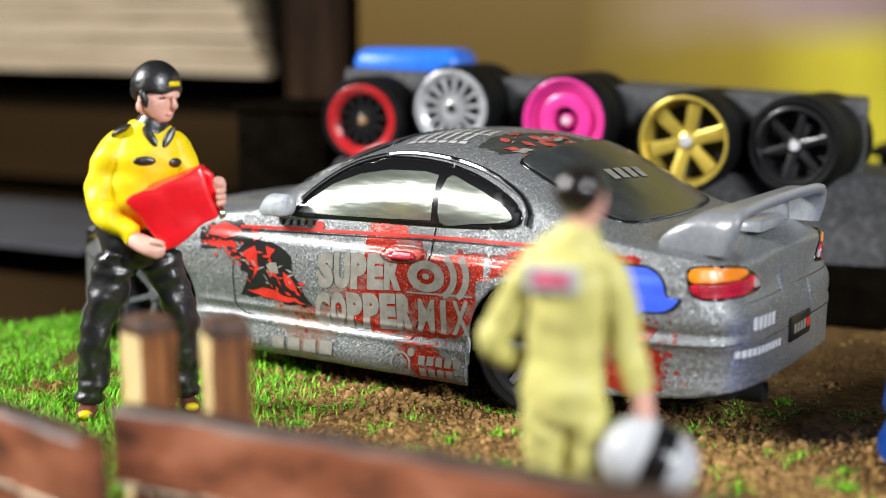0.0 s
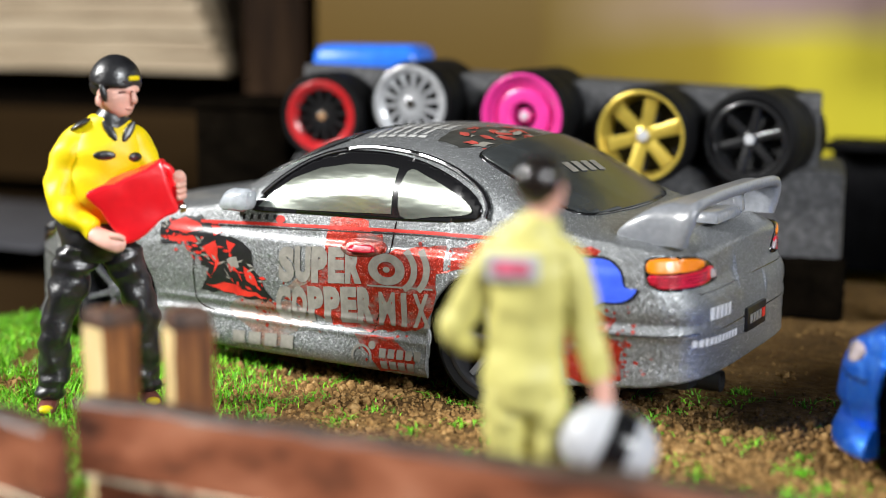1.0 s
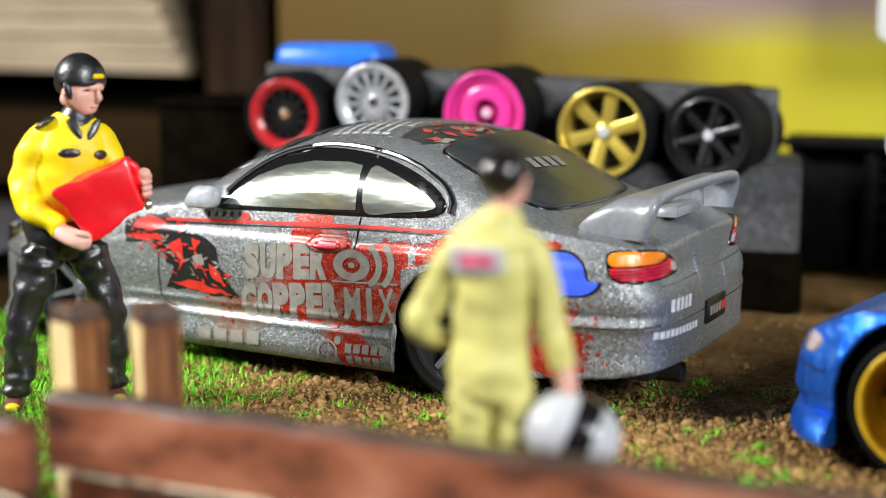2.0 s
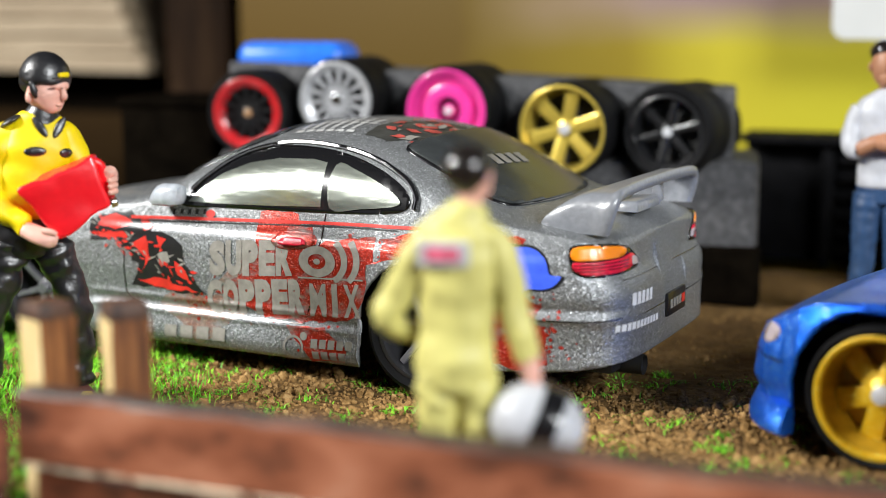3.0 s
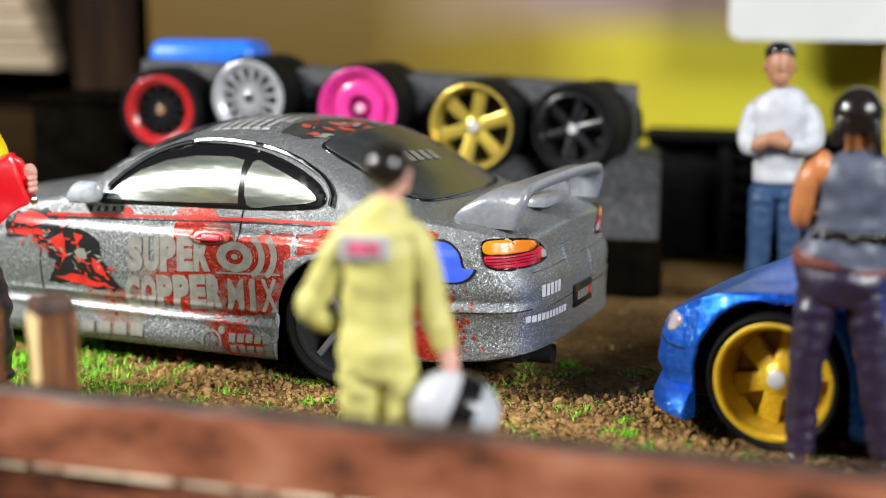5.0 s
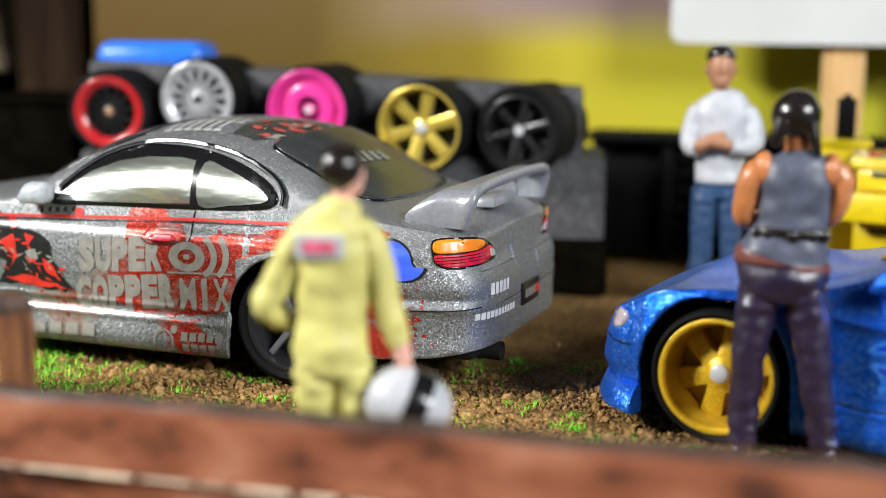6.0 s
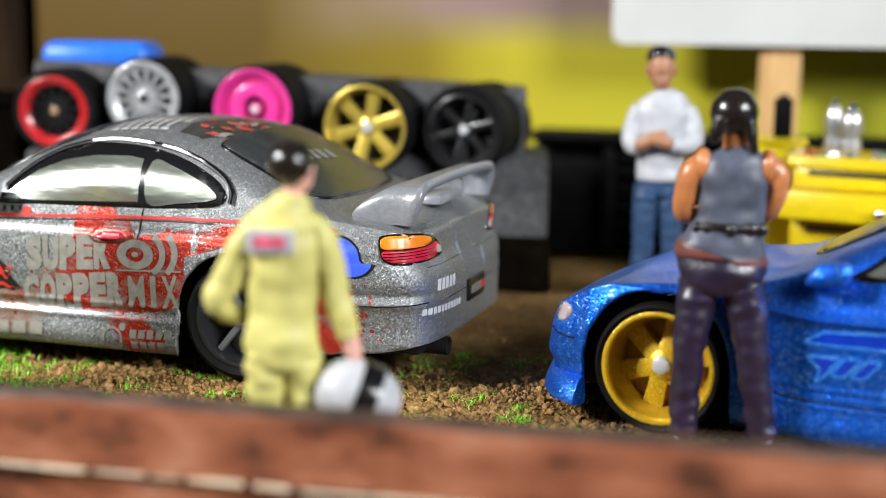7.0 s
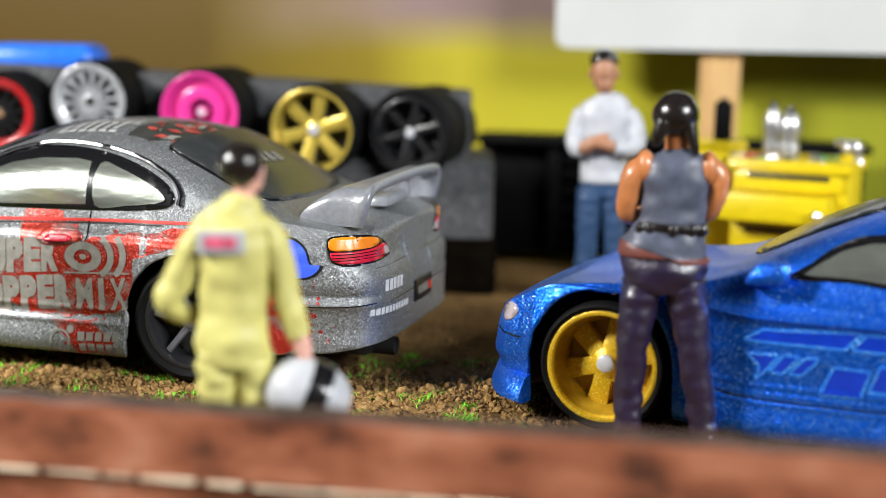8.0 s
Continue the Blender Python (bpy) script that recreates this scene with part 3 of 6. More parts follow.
M_RIM_DARK = painted("dark_grey_rim", (0.016, 0.016, 0.018), 0.35, 0.2, coat=0.3)
M_RIM_SPOKE = painted("gunmetal_spoke", (0.10, 0.10, 0.11), 0.3, 0.15, coat=0.4)
M_RIM_SILVER = painted("silver_rim", (0.55, 0.56, 0.58), 0.35, 0.1)


def spoke(bm, ang, r0, r1, w0, w1, y0, y1, thick, m=0):
    """One wheel spoke, from the hub to the rim; the wheel's face looks to -y."""
    ca, sa = math.cos(ang), math.sin(ang)

    def put(r, t, y):
        return (r * ca - t * sa, y, r * sa + t * ca)

    rings = []
    for r, w, y in ((r0, w0, y0), ((r0 + r1) / 2, (w0 + w1) / 2 * 0.92, (y0 + y1) / 2 - 0.06), (r1, w1, y1)):
        rings.append([put(r, -w / 2, y + 0.08), put(r, -w / 2 * 0.7, y), put(r, w / 2 * 0.7, y), put(r, w / 2, y + 0.08), put(r, w / 2, y + thick), put(r, -w / 2, y + thick)])
    loft(bm, rings, m)


def tyre_mesh(bm, R, rim, width):
    """A tyre with rounded shoulders, raised lettering band and shallow tread grooves."""
    w = width
    prof = [(rim - 0.05, 0.25), (rim, 0.05), (rim + 0.12, -0.02), (rim + (R - rim) * 0.45, -0.12), (rim + (R - rim) * 0.5, -0.17), (rim + (R - rim) * 0.62, -0.12), (R - 0.35, 0.02),
            (R - 0.1, 0.25), (R, 0.6), (R, w * 0.3), (R - 0.08, w * 0.32), (R - 0.08, w * 0.35), (R, w * 0.37), (R, w * 0.63), (R - 0.08, w * 0.65), (R - 0.08, w * 0.68), (R, w * 0.7), (R, w - 0.6),
            (R - 0.1, w - 0.25), (R - 0.4, w), (rim, w), (rim - 0.05, w - 0.2)]
    lathe(bm, prof, seg=48)


def wheel_parts(parent, R, rim, width, ring_mat, spoke_mat, n, w0, w1, hub_r, hub_mat, dish=1.0, back_mat=None, single=False, rise=0.35, thick=0.5):
    """Tyre, rim, spokes and hub cap about the y axis, face to -y at y = 0."""
    bm = bmesh.new()
    lathe(bm, [(rim + 0.02, 0.3), (rim + 0.02, -0.06), (rim - 0.12, -0.12), (rim - 0.32, -0.06), (rim - 0.42, 0.25)], seg=48)
    rim_ob = part("rim", bm, ring_mat, parent)
    bm = bmesh.new()
    lathe(bm, [(rim - 0.4, 0.22), (rim - 0.4 - 0.22 * dish, dish + 0.2), (rim - 0.5 - 0.22 * dish, dish + 0.6), (rim - 0.55, width - 0.3)], seg=48)
    part("barrel", bm, back_mat or ring_mat, rim_ob if single else parent)
    bm = bmesh.new()
    tyre_mesh(bm, R, rim, width)
    under = rim_ob if single else parent
    part("tyre", bm, M_TYRE, under)
    bm = bmesh.new()
    lathe(bm, [(0.02, dish + 0.7), (rim - 0.45, dish + 0.75)], seg=32)
    part("brake_shade", bm, back_mat or M_UNDER, under)
    for k in range(n):
        bm = bmesh.new()
        spoke(bm, 2 * math.pi * (k + 0.27) / n, hub_r * 0.7, rim - 0.3 - 0.22 * dish, w0, w1, dish * 0.75 - 0.15, dish * rise, thick)
        part("spoke", bm, spoke_mat, under)
    bm = bmesh.new()
    lathe(bm, [(0.01, dish * 0.5 - 0.25), (hub_r * 0.5, dish * 0.5 - 0.25), (hub_r * 0.62, dish * 0.5 - 0.15), (hub_r * 0.7, dish * 0.75)], seg=20)
    part("hub_cap", bm, hub_mat, under)
    bm = bmesh.new()
    lathe(bm, [(hub_r * 0.6, dish * 0.6 - 0.12), (hub_r * 1.05, dish * 0.65), (hub_r * 1.1, dish + 0.5)], seg=24)
    part("hub", bm, spoke_mat, under)
    return rim_ob


def car_wheels(c, R, rim, ring_mat, spoke_mat, n, w0, w1, hub_r, hub_mat, dish, rise=0.35, thick=0.5, back=None):
    first = None
    for x, y, turn in ((AXLE_F, -12.9, 0), (0.0, -12.9, 0), (AXLE_F, 12.9, 180), (0.0, 12.9, 180)):
        if first is None:
            first = wheel_parts(c, R, rim, 4.2, ring_mat, spoke_mat, n, w0, w1, hub_r, hub_mat, dish, back, True, rise, thick)
            first.name = "wheel"
            first.matrix_basis = mm(x, y, R, 0, 0, turn)
        else:
            w = copy_thing(first, mm(x, y, R, 0, 25 if turn == 0 else 0, turn))
            w.parent = c


def splash(points, rng, amount=0.35, n=5):
    """A ragged outline: points with noise between them."""
    out = []
    for (a, b), (c2, d) in zip(points, points[1:] + points[:1]):
        k = max(2, int(math.hypot(c2 - a, d - b) * n / 3))
        for i in range(k):
            t = i / k
            out.append((a + (c2 - a) * t + (rng.random() - 0.5) * amount, b + (d - b) * t + (rng.random() - 0.5) * amount))
    return out


def decal(parent, outline, mat, off=0.05, step=0.9, surface=None, name="decal"):
    bm = bmesh.new()
    fn = surface or on_side
    patch(bm, outline, lambda u, v: fn(u, v, off), step, vstep=0.16 if surface is None else None)
    return part(name, bm, mat, parent, smooth=60)


def glyph_bars(parent, x0, x1, za, zb, h, count, mat, rng, off=0.09, gap=0.12):
    """A row of plain bars in the place of lettering; its base climbs from za to zb."""
    w = (x1 - x0) / count
    for i in range(count):
        a, b = x0 + i * w + w * gap, x0 + (i + 1) * w - w * gap
        za_, zb_ = (za + (zb - za) * (v - x0) / (x1 - x0) for v in (a, b))
        decal(parent, [(a, za_), (b, zb_), (b + h * 0.05, zb_ + h), (a + h * 0.05, za_ + h)], mat, off, name="bar")


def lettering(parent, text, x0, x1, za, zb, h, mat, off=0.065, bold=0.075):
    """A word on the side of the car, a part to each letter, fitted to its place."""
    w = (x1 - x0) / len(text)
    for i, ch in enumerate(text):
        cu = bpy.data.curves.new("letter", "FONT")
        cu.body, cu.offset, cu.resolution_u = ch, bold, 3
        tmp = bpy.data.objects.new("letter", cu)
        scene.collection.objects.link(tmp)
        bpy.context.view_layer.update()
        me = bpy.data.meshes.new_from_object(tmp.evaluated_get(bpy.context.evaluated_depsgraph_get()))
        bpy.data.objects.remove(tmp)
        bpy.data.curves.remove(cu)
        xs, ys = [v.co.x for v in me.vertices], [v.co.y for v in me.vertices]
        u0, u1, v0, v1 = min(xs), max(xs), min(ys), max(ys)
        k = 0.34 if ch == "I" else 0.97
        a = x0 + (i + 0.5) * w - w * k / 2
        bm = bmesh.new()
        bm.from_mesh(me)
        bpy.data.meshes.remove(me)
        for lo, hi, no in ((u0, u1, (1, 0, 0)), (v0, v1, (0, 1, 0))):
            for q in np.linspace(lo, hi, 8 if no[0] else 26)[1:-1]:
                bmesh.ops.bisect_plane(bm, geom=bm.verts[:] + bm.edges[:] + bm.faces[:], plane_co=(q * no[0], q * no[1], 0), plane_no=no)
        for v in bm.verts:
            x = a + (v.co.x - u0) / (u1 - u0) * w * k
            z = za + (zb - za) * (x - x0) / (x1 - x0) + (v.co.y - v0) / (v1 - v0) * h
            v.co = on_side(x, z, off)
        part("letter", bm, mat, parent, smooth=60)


def ring_outline(cx, cz, r, n=28, squash=1.0, a0=0.0, a1=2 * math.pi):
    return [(cx + r * squash * math.cos(a0 + (a1 - a0) * k / n), cz + r * math.sin(a0 + (a1 - a0) * k / n)) for k in range(n)]


def arc_band(cx, cz, r0, r1, a0, a1, n=14, tall=1.0):
    out = [(cx + r1 * math.cos(a0 + (a1 - a0) * k / n), cz + tall * r1 * math.sin(a0 + (a1 - a0) * k / n)) for k in range(n + 1)]
    return out + [(cx + r0 * math.cos(a1 + (a0 - a1) * k / n), cz + tall * r0 * math.sin(a1 + (a0 - a1) * k / n)) for k in range(n + 1)]


def strip(parent, pts, width, mat, off=0.06, fn=None, name="panel_gap", height=0.03):
    """A thin line laid along the skin."""
    bm = bmesh.new()
    f = fn or on_side
    pts = spline(pts, 8)
    for a, b in zip(pts, pts[1:]):
        d = np.array([-(b - a)[1], (b - a)[0]])
        d = d / (np.linalg.norm(d) + 1e-9) * width / 2
        bm.faces.new([bm.verts.new(f(*q, off)) for q in (a - d, b - d, b + d, a + d)])
    bmesh.ops.remove_doubles(bm, verts=bm.verts, dist=0.01)
    return part(name, bm, mat, parent, smooth=60)


def raised(parent, name, outline, mat, off, fn=None, step=0.9, depth=0.25, even=False):
    """A patch that stands proud of the skin, with edges; even gives it one smooth curve, as moulded glass has."""
    bm = bmesh.new()
    f = fn or on_side
    patch(bm, outline, lambda u, v: f(u, v, off), step)
    if even:
        x, y, z = np.array([v.co for v in bm.verts]).T
        u, w = x - x.mean(), z - z.mean()
        terms = np.stack([u**i * w**j for i in range(4) for j in range(4 - i)], 1)
        smooth_y = terms @ np.linalg.lstsq(terms, y, rcond=None)[0]
        for v, k in zip(bm.verts, smooth_y - max(0.0, (smooth_y - y).max())):
            v.co.y = k
    ob = part(name, bm, mat, parent, smooth=50)
    so = ob.modifiers.new("thickness", "SOLIDIFY")
    so.thickness, so.offset = depth * MM, -1
    if even:
        ob.modifiers.new("crisp_rim", "EDGE_SPLIT").split_angle = radians(50)
    return ob


DLO_TRIM = rounded([(-23.44, 13.75), (-22.05, 15.5), (-20.46, 17.2), (-18.11, 18.4), (-14.49, 19), (-10.02, 18.85), (-6.29, 18.1), (-3.2, 16.9), (-1.61, 15.7), (-1.71, 14.7), (-3.74, 14.25), (-8.85, 14), (-18.75, 13.8)])
DLO_FRONT = [(-22.8, 14.1), (-21.63, 15.3), (-19.92, 16.55), (-17.48, 17.5), (-14.6, 18), (-11.19, 18.1), (-9.75, 17.9), (-9.54, 14.45), (-14.28, 14.25), (-18.54, 14.12)]
DLO_REAR = rounded([(-8.85, 17.75), (-6.83, 17.45), (-4.38, 16.55), (-2.56, 15.6), (-2.56, 14.95), (-5.76, 14.5), (-8.69, 14.4)])
BLUE_REAR = rounded([(-8.9, 18.25), (-7.0, 17.95), (-4.7, 17.05), (-3.0, 16.1), (-3.0, 15.45), (-6.0, 15.0), (-8.75, 14.9)])
REAR_WIN = rounded([(-3.9, -8.2), (-3.2, -5.0), (-2.9, 0.0), (-3.2, 5.0), (-3.9, 8.2), (-2.6, 9.1), (1.5, 9.6), (4.5, 9.3), (5.9, 7.6), (6.6, 3.0), (6.7, 0.0), (6.6, -3.0), (5.9, -7.6), (4.5, -9.3), (1.5, -9.6), (-2.6, -9.1)], 3)
WINDSHIELD = rounded([(-27.2, 0), (-26.6, -6), (-25.0, -9.0), (-21, -8.5), (-17.2, -7.0), (-16.4, -4), (-16.2, 0), (-16.4, 4), (-17.2, 7.0), (-21, 8.5), (-25.0, 9.0), (-26.6, 6)], 3)


def shrink(outline, k):
    cx, cy = (sum(p[i] for p in outline) / len(outline) for i in (0, 1))
    return [(cx + (x - cx) * k, cy + (y - cy) * k) for x, y in outline]


def mirrored(parent, ob):
    """The same part on the other side of the car."""
    me = ob.data.copy()
    for v in me.vertices:
        v.co.y = -v.co.y
    me.flip_normals()
    tw = new(ob.name, me)
    tw.parent = parent
    for so in ob.modifiers:
        s2 = tw.modifiers.new(so.name, so.type)
        if so.type == "SOLIDIFY":
            s2.thickness, s2.offset = so.thickness, so.offset
        else:
            s2.split_angle = so.split_angle
    return tw


def glazing(c, trim=DLO_TRIM, front=DLO_FRONT, screen=WINDSHIELD, rear=DLO_REAR):
    for name, outline, mat, off in (("window_trim", trim, M_TRIM, 0.08), ("side_window", front, M_SIDE_GLASS, 0.12), ("quarter_window", rear, M_SIDE_GLASS, 0.12)):
        mirrored(c, raised(c, name, outline, mat, off, step=0.45, depth=0.12 if mat is M_TRIM else 0.45, even=mat is not M_TRIM))
    raised(c, "rear_window_trim", shrink(REAR_WIN, 0.99), M_TRIM, 0.1, on_top, 0.45, 0.15)
    raised(c, "rear_window", shrink(REAR_WIN, 0.965), M_DARK_GLASS, 0.2, on_top, 0.45, 0.1)
    raised(c, "windshield_trim", screen, M_TRIM, 0.08, on_top, 0.8, 0.1)
    raised(c, "windshield", shrink(screen, 0.94), M_DARK_GLASS, 0.16, on_top, 0.8, 0.1)


def door_mirror(c, paint):
    bm = bmesh.new()
    box(bm, (-23.9, -13.5, 14.75), (3.3, 1.9, 1.9), 0.6, taper=(0.8, 0.8))
    bmesh.ops.subdivide_edges(bm, edges=bm.edges[:], cuts=1, use_grid_fill=True)
    for v in bm.verts:  # the shell tapers forward and leans with the window
        v.co.x += 0.35 * (v.co.z - 14.75)
        v.co.y += 0.12 * noise.noise(v.co * 0.9)
    limb(bm, [(-24.6, -11.9, 14.0, 0.5, 0.45), (-24.5, -12.8, 14.5, 0.5, 0.4), (-24.4, -13.3, 14.8, 0.45, 0.4)], seg=8, n=2)
    mirrored(c, part("door_mirror", bm, paint, c))


def panel_lines(c):
    for pts in ([(-28.87, 12.78), (-29.18, 10.48), (-29.39, 7.48), (-28.97, 5.28), (-26.98, 4.78)], [(-9.02, 13.88), (-9.23, 11.48), (-9.65, 8.48), (-10.38, 5.88), (-10.91, 4.78)],
                [(-26.98, 4.78), (-18.05, 4.73), (-10.91, 4.78)]):
        strip(c, pts, 0.13, M_TRIM, 0.03)
    strip(c, [(7.78, 7.08), (10.82, 7.23), (13.45, 7.28), (15.55, 7.38)], 0.09, M_TRIM, 0.03)
    strip(c, [(-46.4, 7.68), (-49.02, 7.88), (-51.65, 8.08)], 0.14, M_TRIM, 0.03)


def headlight(c, o=None, lens=None):
    o = o or rounded([(-50.8, 8.6), (-49.9, 9.8), (-47.5, 10.9), (-45.4, 11.3), (-45.8, 10.3), (-48.2, 9.1)])
    mirrored(c, raised(c, "headlight", o, lens or M_CHROME, 0.12, step=0.7))


def front_lip(c, paint):
    bm = bmesh.new()
    pts = [(-52.6, 0), (-52.4, -3.5), (-51.6, -6.8), (-50.2, -9.6), (-48.2, -11.7), (-45.8, -12.9)]
    line = spline([(x, y, 2.4) for x, y in reversed(pts)], 4) + spline([(x, -y, 2.4) for x, y in pts], 4)[1:]
    rings = []
    for i, p in enumerate(line):
        n = Vector(line[min(i + 1, len(line) - 1)] - line[max(i - 1, 0)])
        out = Vector((n.y, -n.x, 0)).normalized()
        if out.x > 0.2 or (abs(out.x) <= 0.2 and out.y * p[1] < 0):
            out = -out
        rings.append([Vector(p) + out * a + Vector((0, 0, b)) for a, b in ((-0.6, 1.5), (0.25, 1.1), (0.95, -0.2), (0.95, -0.7), (0.5, -0.9), (-0.8, -0.8))])
    loft(bm, rings)
    part("front_lip", bm, paint, c)


# ---- silver car ----
def silver_extras(c):
    rng = random.Random(5)
    glazing(c)
    panel_lines(c)
    door_mirror(c, M_MIRROR_SHELL)
    headlight(c)
    front_lip(c, M_SILVER)
    car_wheels(c, 5.1, 3.9, M_RIM_DARK, M_RIM_SPOKE, 6, 0.6, 0.5, 0.9, M_RIM_SPOKE, 1.2)
    # black moulding over the side windows; the paler bead in it stands in for its highlight
    path = spline([(-22.67, 15.08), (-21.41, 16.38), (-19.52, 17.78), (-17.21, 18.68), (-13.85, 19.23), (-9.65, 19.08), (-5.77, 18.38), (-2.51, 17.08), (-1.04, 15.78), (-0.93, 14.78)], 8)
    for name, off, r, mat in (("window_moulding", 0.1, 0.24, M_TRIM), ("moulding_bead", 0.36, 0.05, M_RIM_SPOKE)):
        bm = bmesh.new()
        limb(bm, [(*on_side(x, z, off), r, r) for x, z in path], seg=8, n=1)
        mirrored(c, part(name, bm, mat, c))
    # red and black livery
    red = [[(-15.32, 13.68), (-11.75, 13.88), (-11.33, 12.88), (-10.07, 12.68), (-10.07, 11.38), (-7.76, 11.88), (-4.4, 12.28), (-0.41, 12.98), (2.11, 13.08), (1.9, 11.48), (-1.46, 11.18), (-4.61, 10.08),
            (-4.82, 7.88), (-6.08, 5.68), (-9.12, 5.08), (-11.33, 4.88), (-14.69, 4.98), (-17.63, 6.08), (-19.73, 6.68), (-16.79, 8.48), (-15.53, 10.08)],
           [(-12.59, 4.48), (-9.02, 4.58), (-6.71, 3.08), (-7.13, 1.88), (-10.07, 1.78), (-11.12, 3.08)],
           [(5.6, 9.3), (8.3, 9.0), (10.2, 8.3), (9.6, 7.2), (10.6, 6.2), (10.2, 5.0), (10.6, 3.9), (8.4, 3.2), (6.2, 3.6), (5.8, 6.0)],
           [(4, 13.38), (8.62, 13.18), (8.41, 12.78), (4.21, 12.88)]]
    for o in red:
        decal(c, splash(o, rng), M_RED_FLAKE, 0.03)
    for o in ([(-25.6, 5.2), (-24.6, 6.2), (-22.4, 6.3), (-20.6, 6.1), (-19.2, 6.4), (-17.6, 6.0), (-16.9, 4.9), (-18.6, 4.1), (-20.0, 2.5), (-21.9, 2.1), (-23.2, 3.6)], [(-19.4, 7.6), (-17.2, 9.4), (-15.9, 10.6), (-15.6, 8.4), (-17.0, 7.0)]):
        decal(c, splash(o, rng), M_RUST_PRINT, 0.025)
    decal(c, splash([(-33.17, 11.98), (-32.64, 10.38), (-29.71, 10.38), (-27.92, 8.38), (-28.55, 6.58), (-20.57, 6.28), (-21.41, 7.28), (-22.67, 8.88), (-22.88, 10.38), (-24.56, 11.08), (-26.45, 11.38), (-27.5, 12.68), (-30.02, 12.88)], rng, 0.5), M_BLACK_PRINT, 0.05)
    for o in ([(-32.33, 11.68), (-31.07, 12.58), (-29.18, 12.48), (-28.55, 11.88), (-30.23, 11.38)], [(-32.12, 10.88), (-29.39, 11.18), (-28.97, 10.68), (-31.91, 10.43)],
              [(-28.44, 10.28), (-26.87, 10.88), (-26.45, 9.08), (-27.39, 7.78), (-26.87, 9.08)], [(-25.82, 10.98), (-24.77, 10.78), (-25.4, 9.78)],
              [(-27.92, 6.98), (-25.4, 7.48), (-23.3, 6.88), (-21.41, 6.48), (-25.4, 6.48)], [(-23.93, 8.88), (-22.88, 8.48), (-22.25, 7.28), (-23.51, 7.68)], [(-27.71, 12.28), (-27.08, 12.58), (-26.24, 11.68), (-27.08, 11.38)]):
        decal(c, splash(o, rng, 0.25), M_RED_PRINT, 0.07)
    decal(c, splash([(-25.61, 9.48), (-24.66, 9.78), (-24.35, 8.78), (-25.29, 8.48)], rng, 0.2), M_WHITE_PRINT, 0.075)
    strip(c, [(-28.76, 12.43), (-20.15, 12.78), (-8.6, 13.2), (-2.3, 13.33), (2.43, 13.43)], 0.26, M_RED_PRINT, 0.07, name="decal")
    strip(c, [(-28.13, 12.18), (-18.05, 12.58), (-8.6, 12.96), (-2.3, 13.08)], 0.1, M_BLACK_PRINT, 0.075, name="decal")
    glyph_bars(c, -24.6, -20.6, 12.9, 13.15, 0.45, 5, M_BLACK_PRINT, rng, 0.06, 0.3)
    decal(c, ring_outline(-20.36, 13.2, 0.34, 16, 1.4), M_RED_PRINT, 0.08)
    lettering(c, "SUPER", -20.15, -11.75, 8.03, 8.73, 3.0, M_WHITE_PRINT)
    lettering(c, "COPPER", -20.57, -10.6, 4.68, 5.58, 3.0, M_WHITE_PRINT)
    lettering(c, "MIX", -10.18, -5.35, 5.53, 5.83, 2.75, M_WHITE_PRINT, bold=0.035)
    strip(c, [(-11.23, 8.68), (-8.08, 8.83), (-5.03, 8.98)], 0.14, M_WHITE_PRINT, 0.09, name="decal")
    decal(c, arc_band(-9.39, 10.13, 0.85, 1.75, 0, 2 * math.pi - 0.001, 28, 0.72), M_WHITE_PRINT, 0.09)
    decal(c, ring_outline(-9.39, 10.13, 0.25, 12, 1.3), M_WHITE_PRINT, 0.09)
    decal(c, arc_band(-9.12, 10.23, 2.05, 2.65, -0.95, 0.95, 14, 0.8), M_WHITE_PRINT, 0.09)
    decal(c, arc_band(-8.92, 10.33, 3.0, 3.6, -0.7, 0.7, 14, 0.75), M_WHITE_PRINT, 0.09)
    glyph_bars(c, -25.29, -18.47, 2.23, 2.53, 1.15, 4, M_WHITE_PRINT, rng)
    glyph_bars(c, -28.13, -26.45, 2.38, 2.43, 0.5, 3, M_WHITE_PRINT, rng)
    decal(c, arc_band(-11.75, 2.83, 0.8, 1.0, 0, 2 * math.pi - 0.001, 20), M_WHITE_PRINT, 0.09)
    decal(c, ring_outline(-10.8, 3.83, 0.35, 10), M_WHITE_PRINT, 0.09)
    glyph_bars(c, -10.18, -6.08, 2.93, 3.08, 0.75, 5, M_WHITE_PRINT, rng)
    glyph_bars(c, -10.07, -6.71, 1.98, 2.13, 0.7, 4, M_WHITE_PRINT, rng)
    # door handle
    raised(c, "handle_recess", rounded([(-13.85, 11.48), (-13.01, 12.23), (-11.12, 12.38), (-9.86, 12.18), (-9.65, 11.48), (-11.12, 11.03), (-13.01, 10.93)]), M_RED_FLAKE, 0.12, step=0.4)
    raised(c, "door_handle", rounded([(-13.01, 11.43), (-12.59, 11.83), (-10.91, 11.93), (-10.6, 11.58), (-11.02, 11.33), (-12.59, 11.28)]), M_LENS_RED, 0.42, step=0.4, depth=0.4)
    # fine spatter round the livery
    verts_bm = bmesh.new()
    for cx, cz, rx, rz, n in ((-12.28, 8.48, 5.5, 4.0, 70), (-2.3, 11.68, 3.5, 1.6, 30), (9.4, 5.98, 2.0, 2.8, 120), (-9.12, 3.48, 2.6, 1.6, 20), (-21.2, 5.48, 3.5, 1.2, 25)):
        for k in range(n):
            x, z = cx + rng.gauss(0, 0.6) * rx, cz + rng.gauss(0, 0.6) * rz
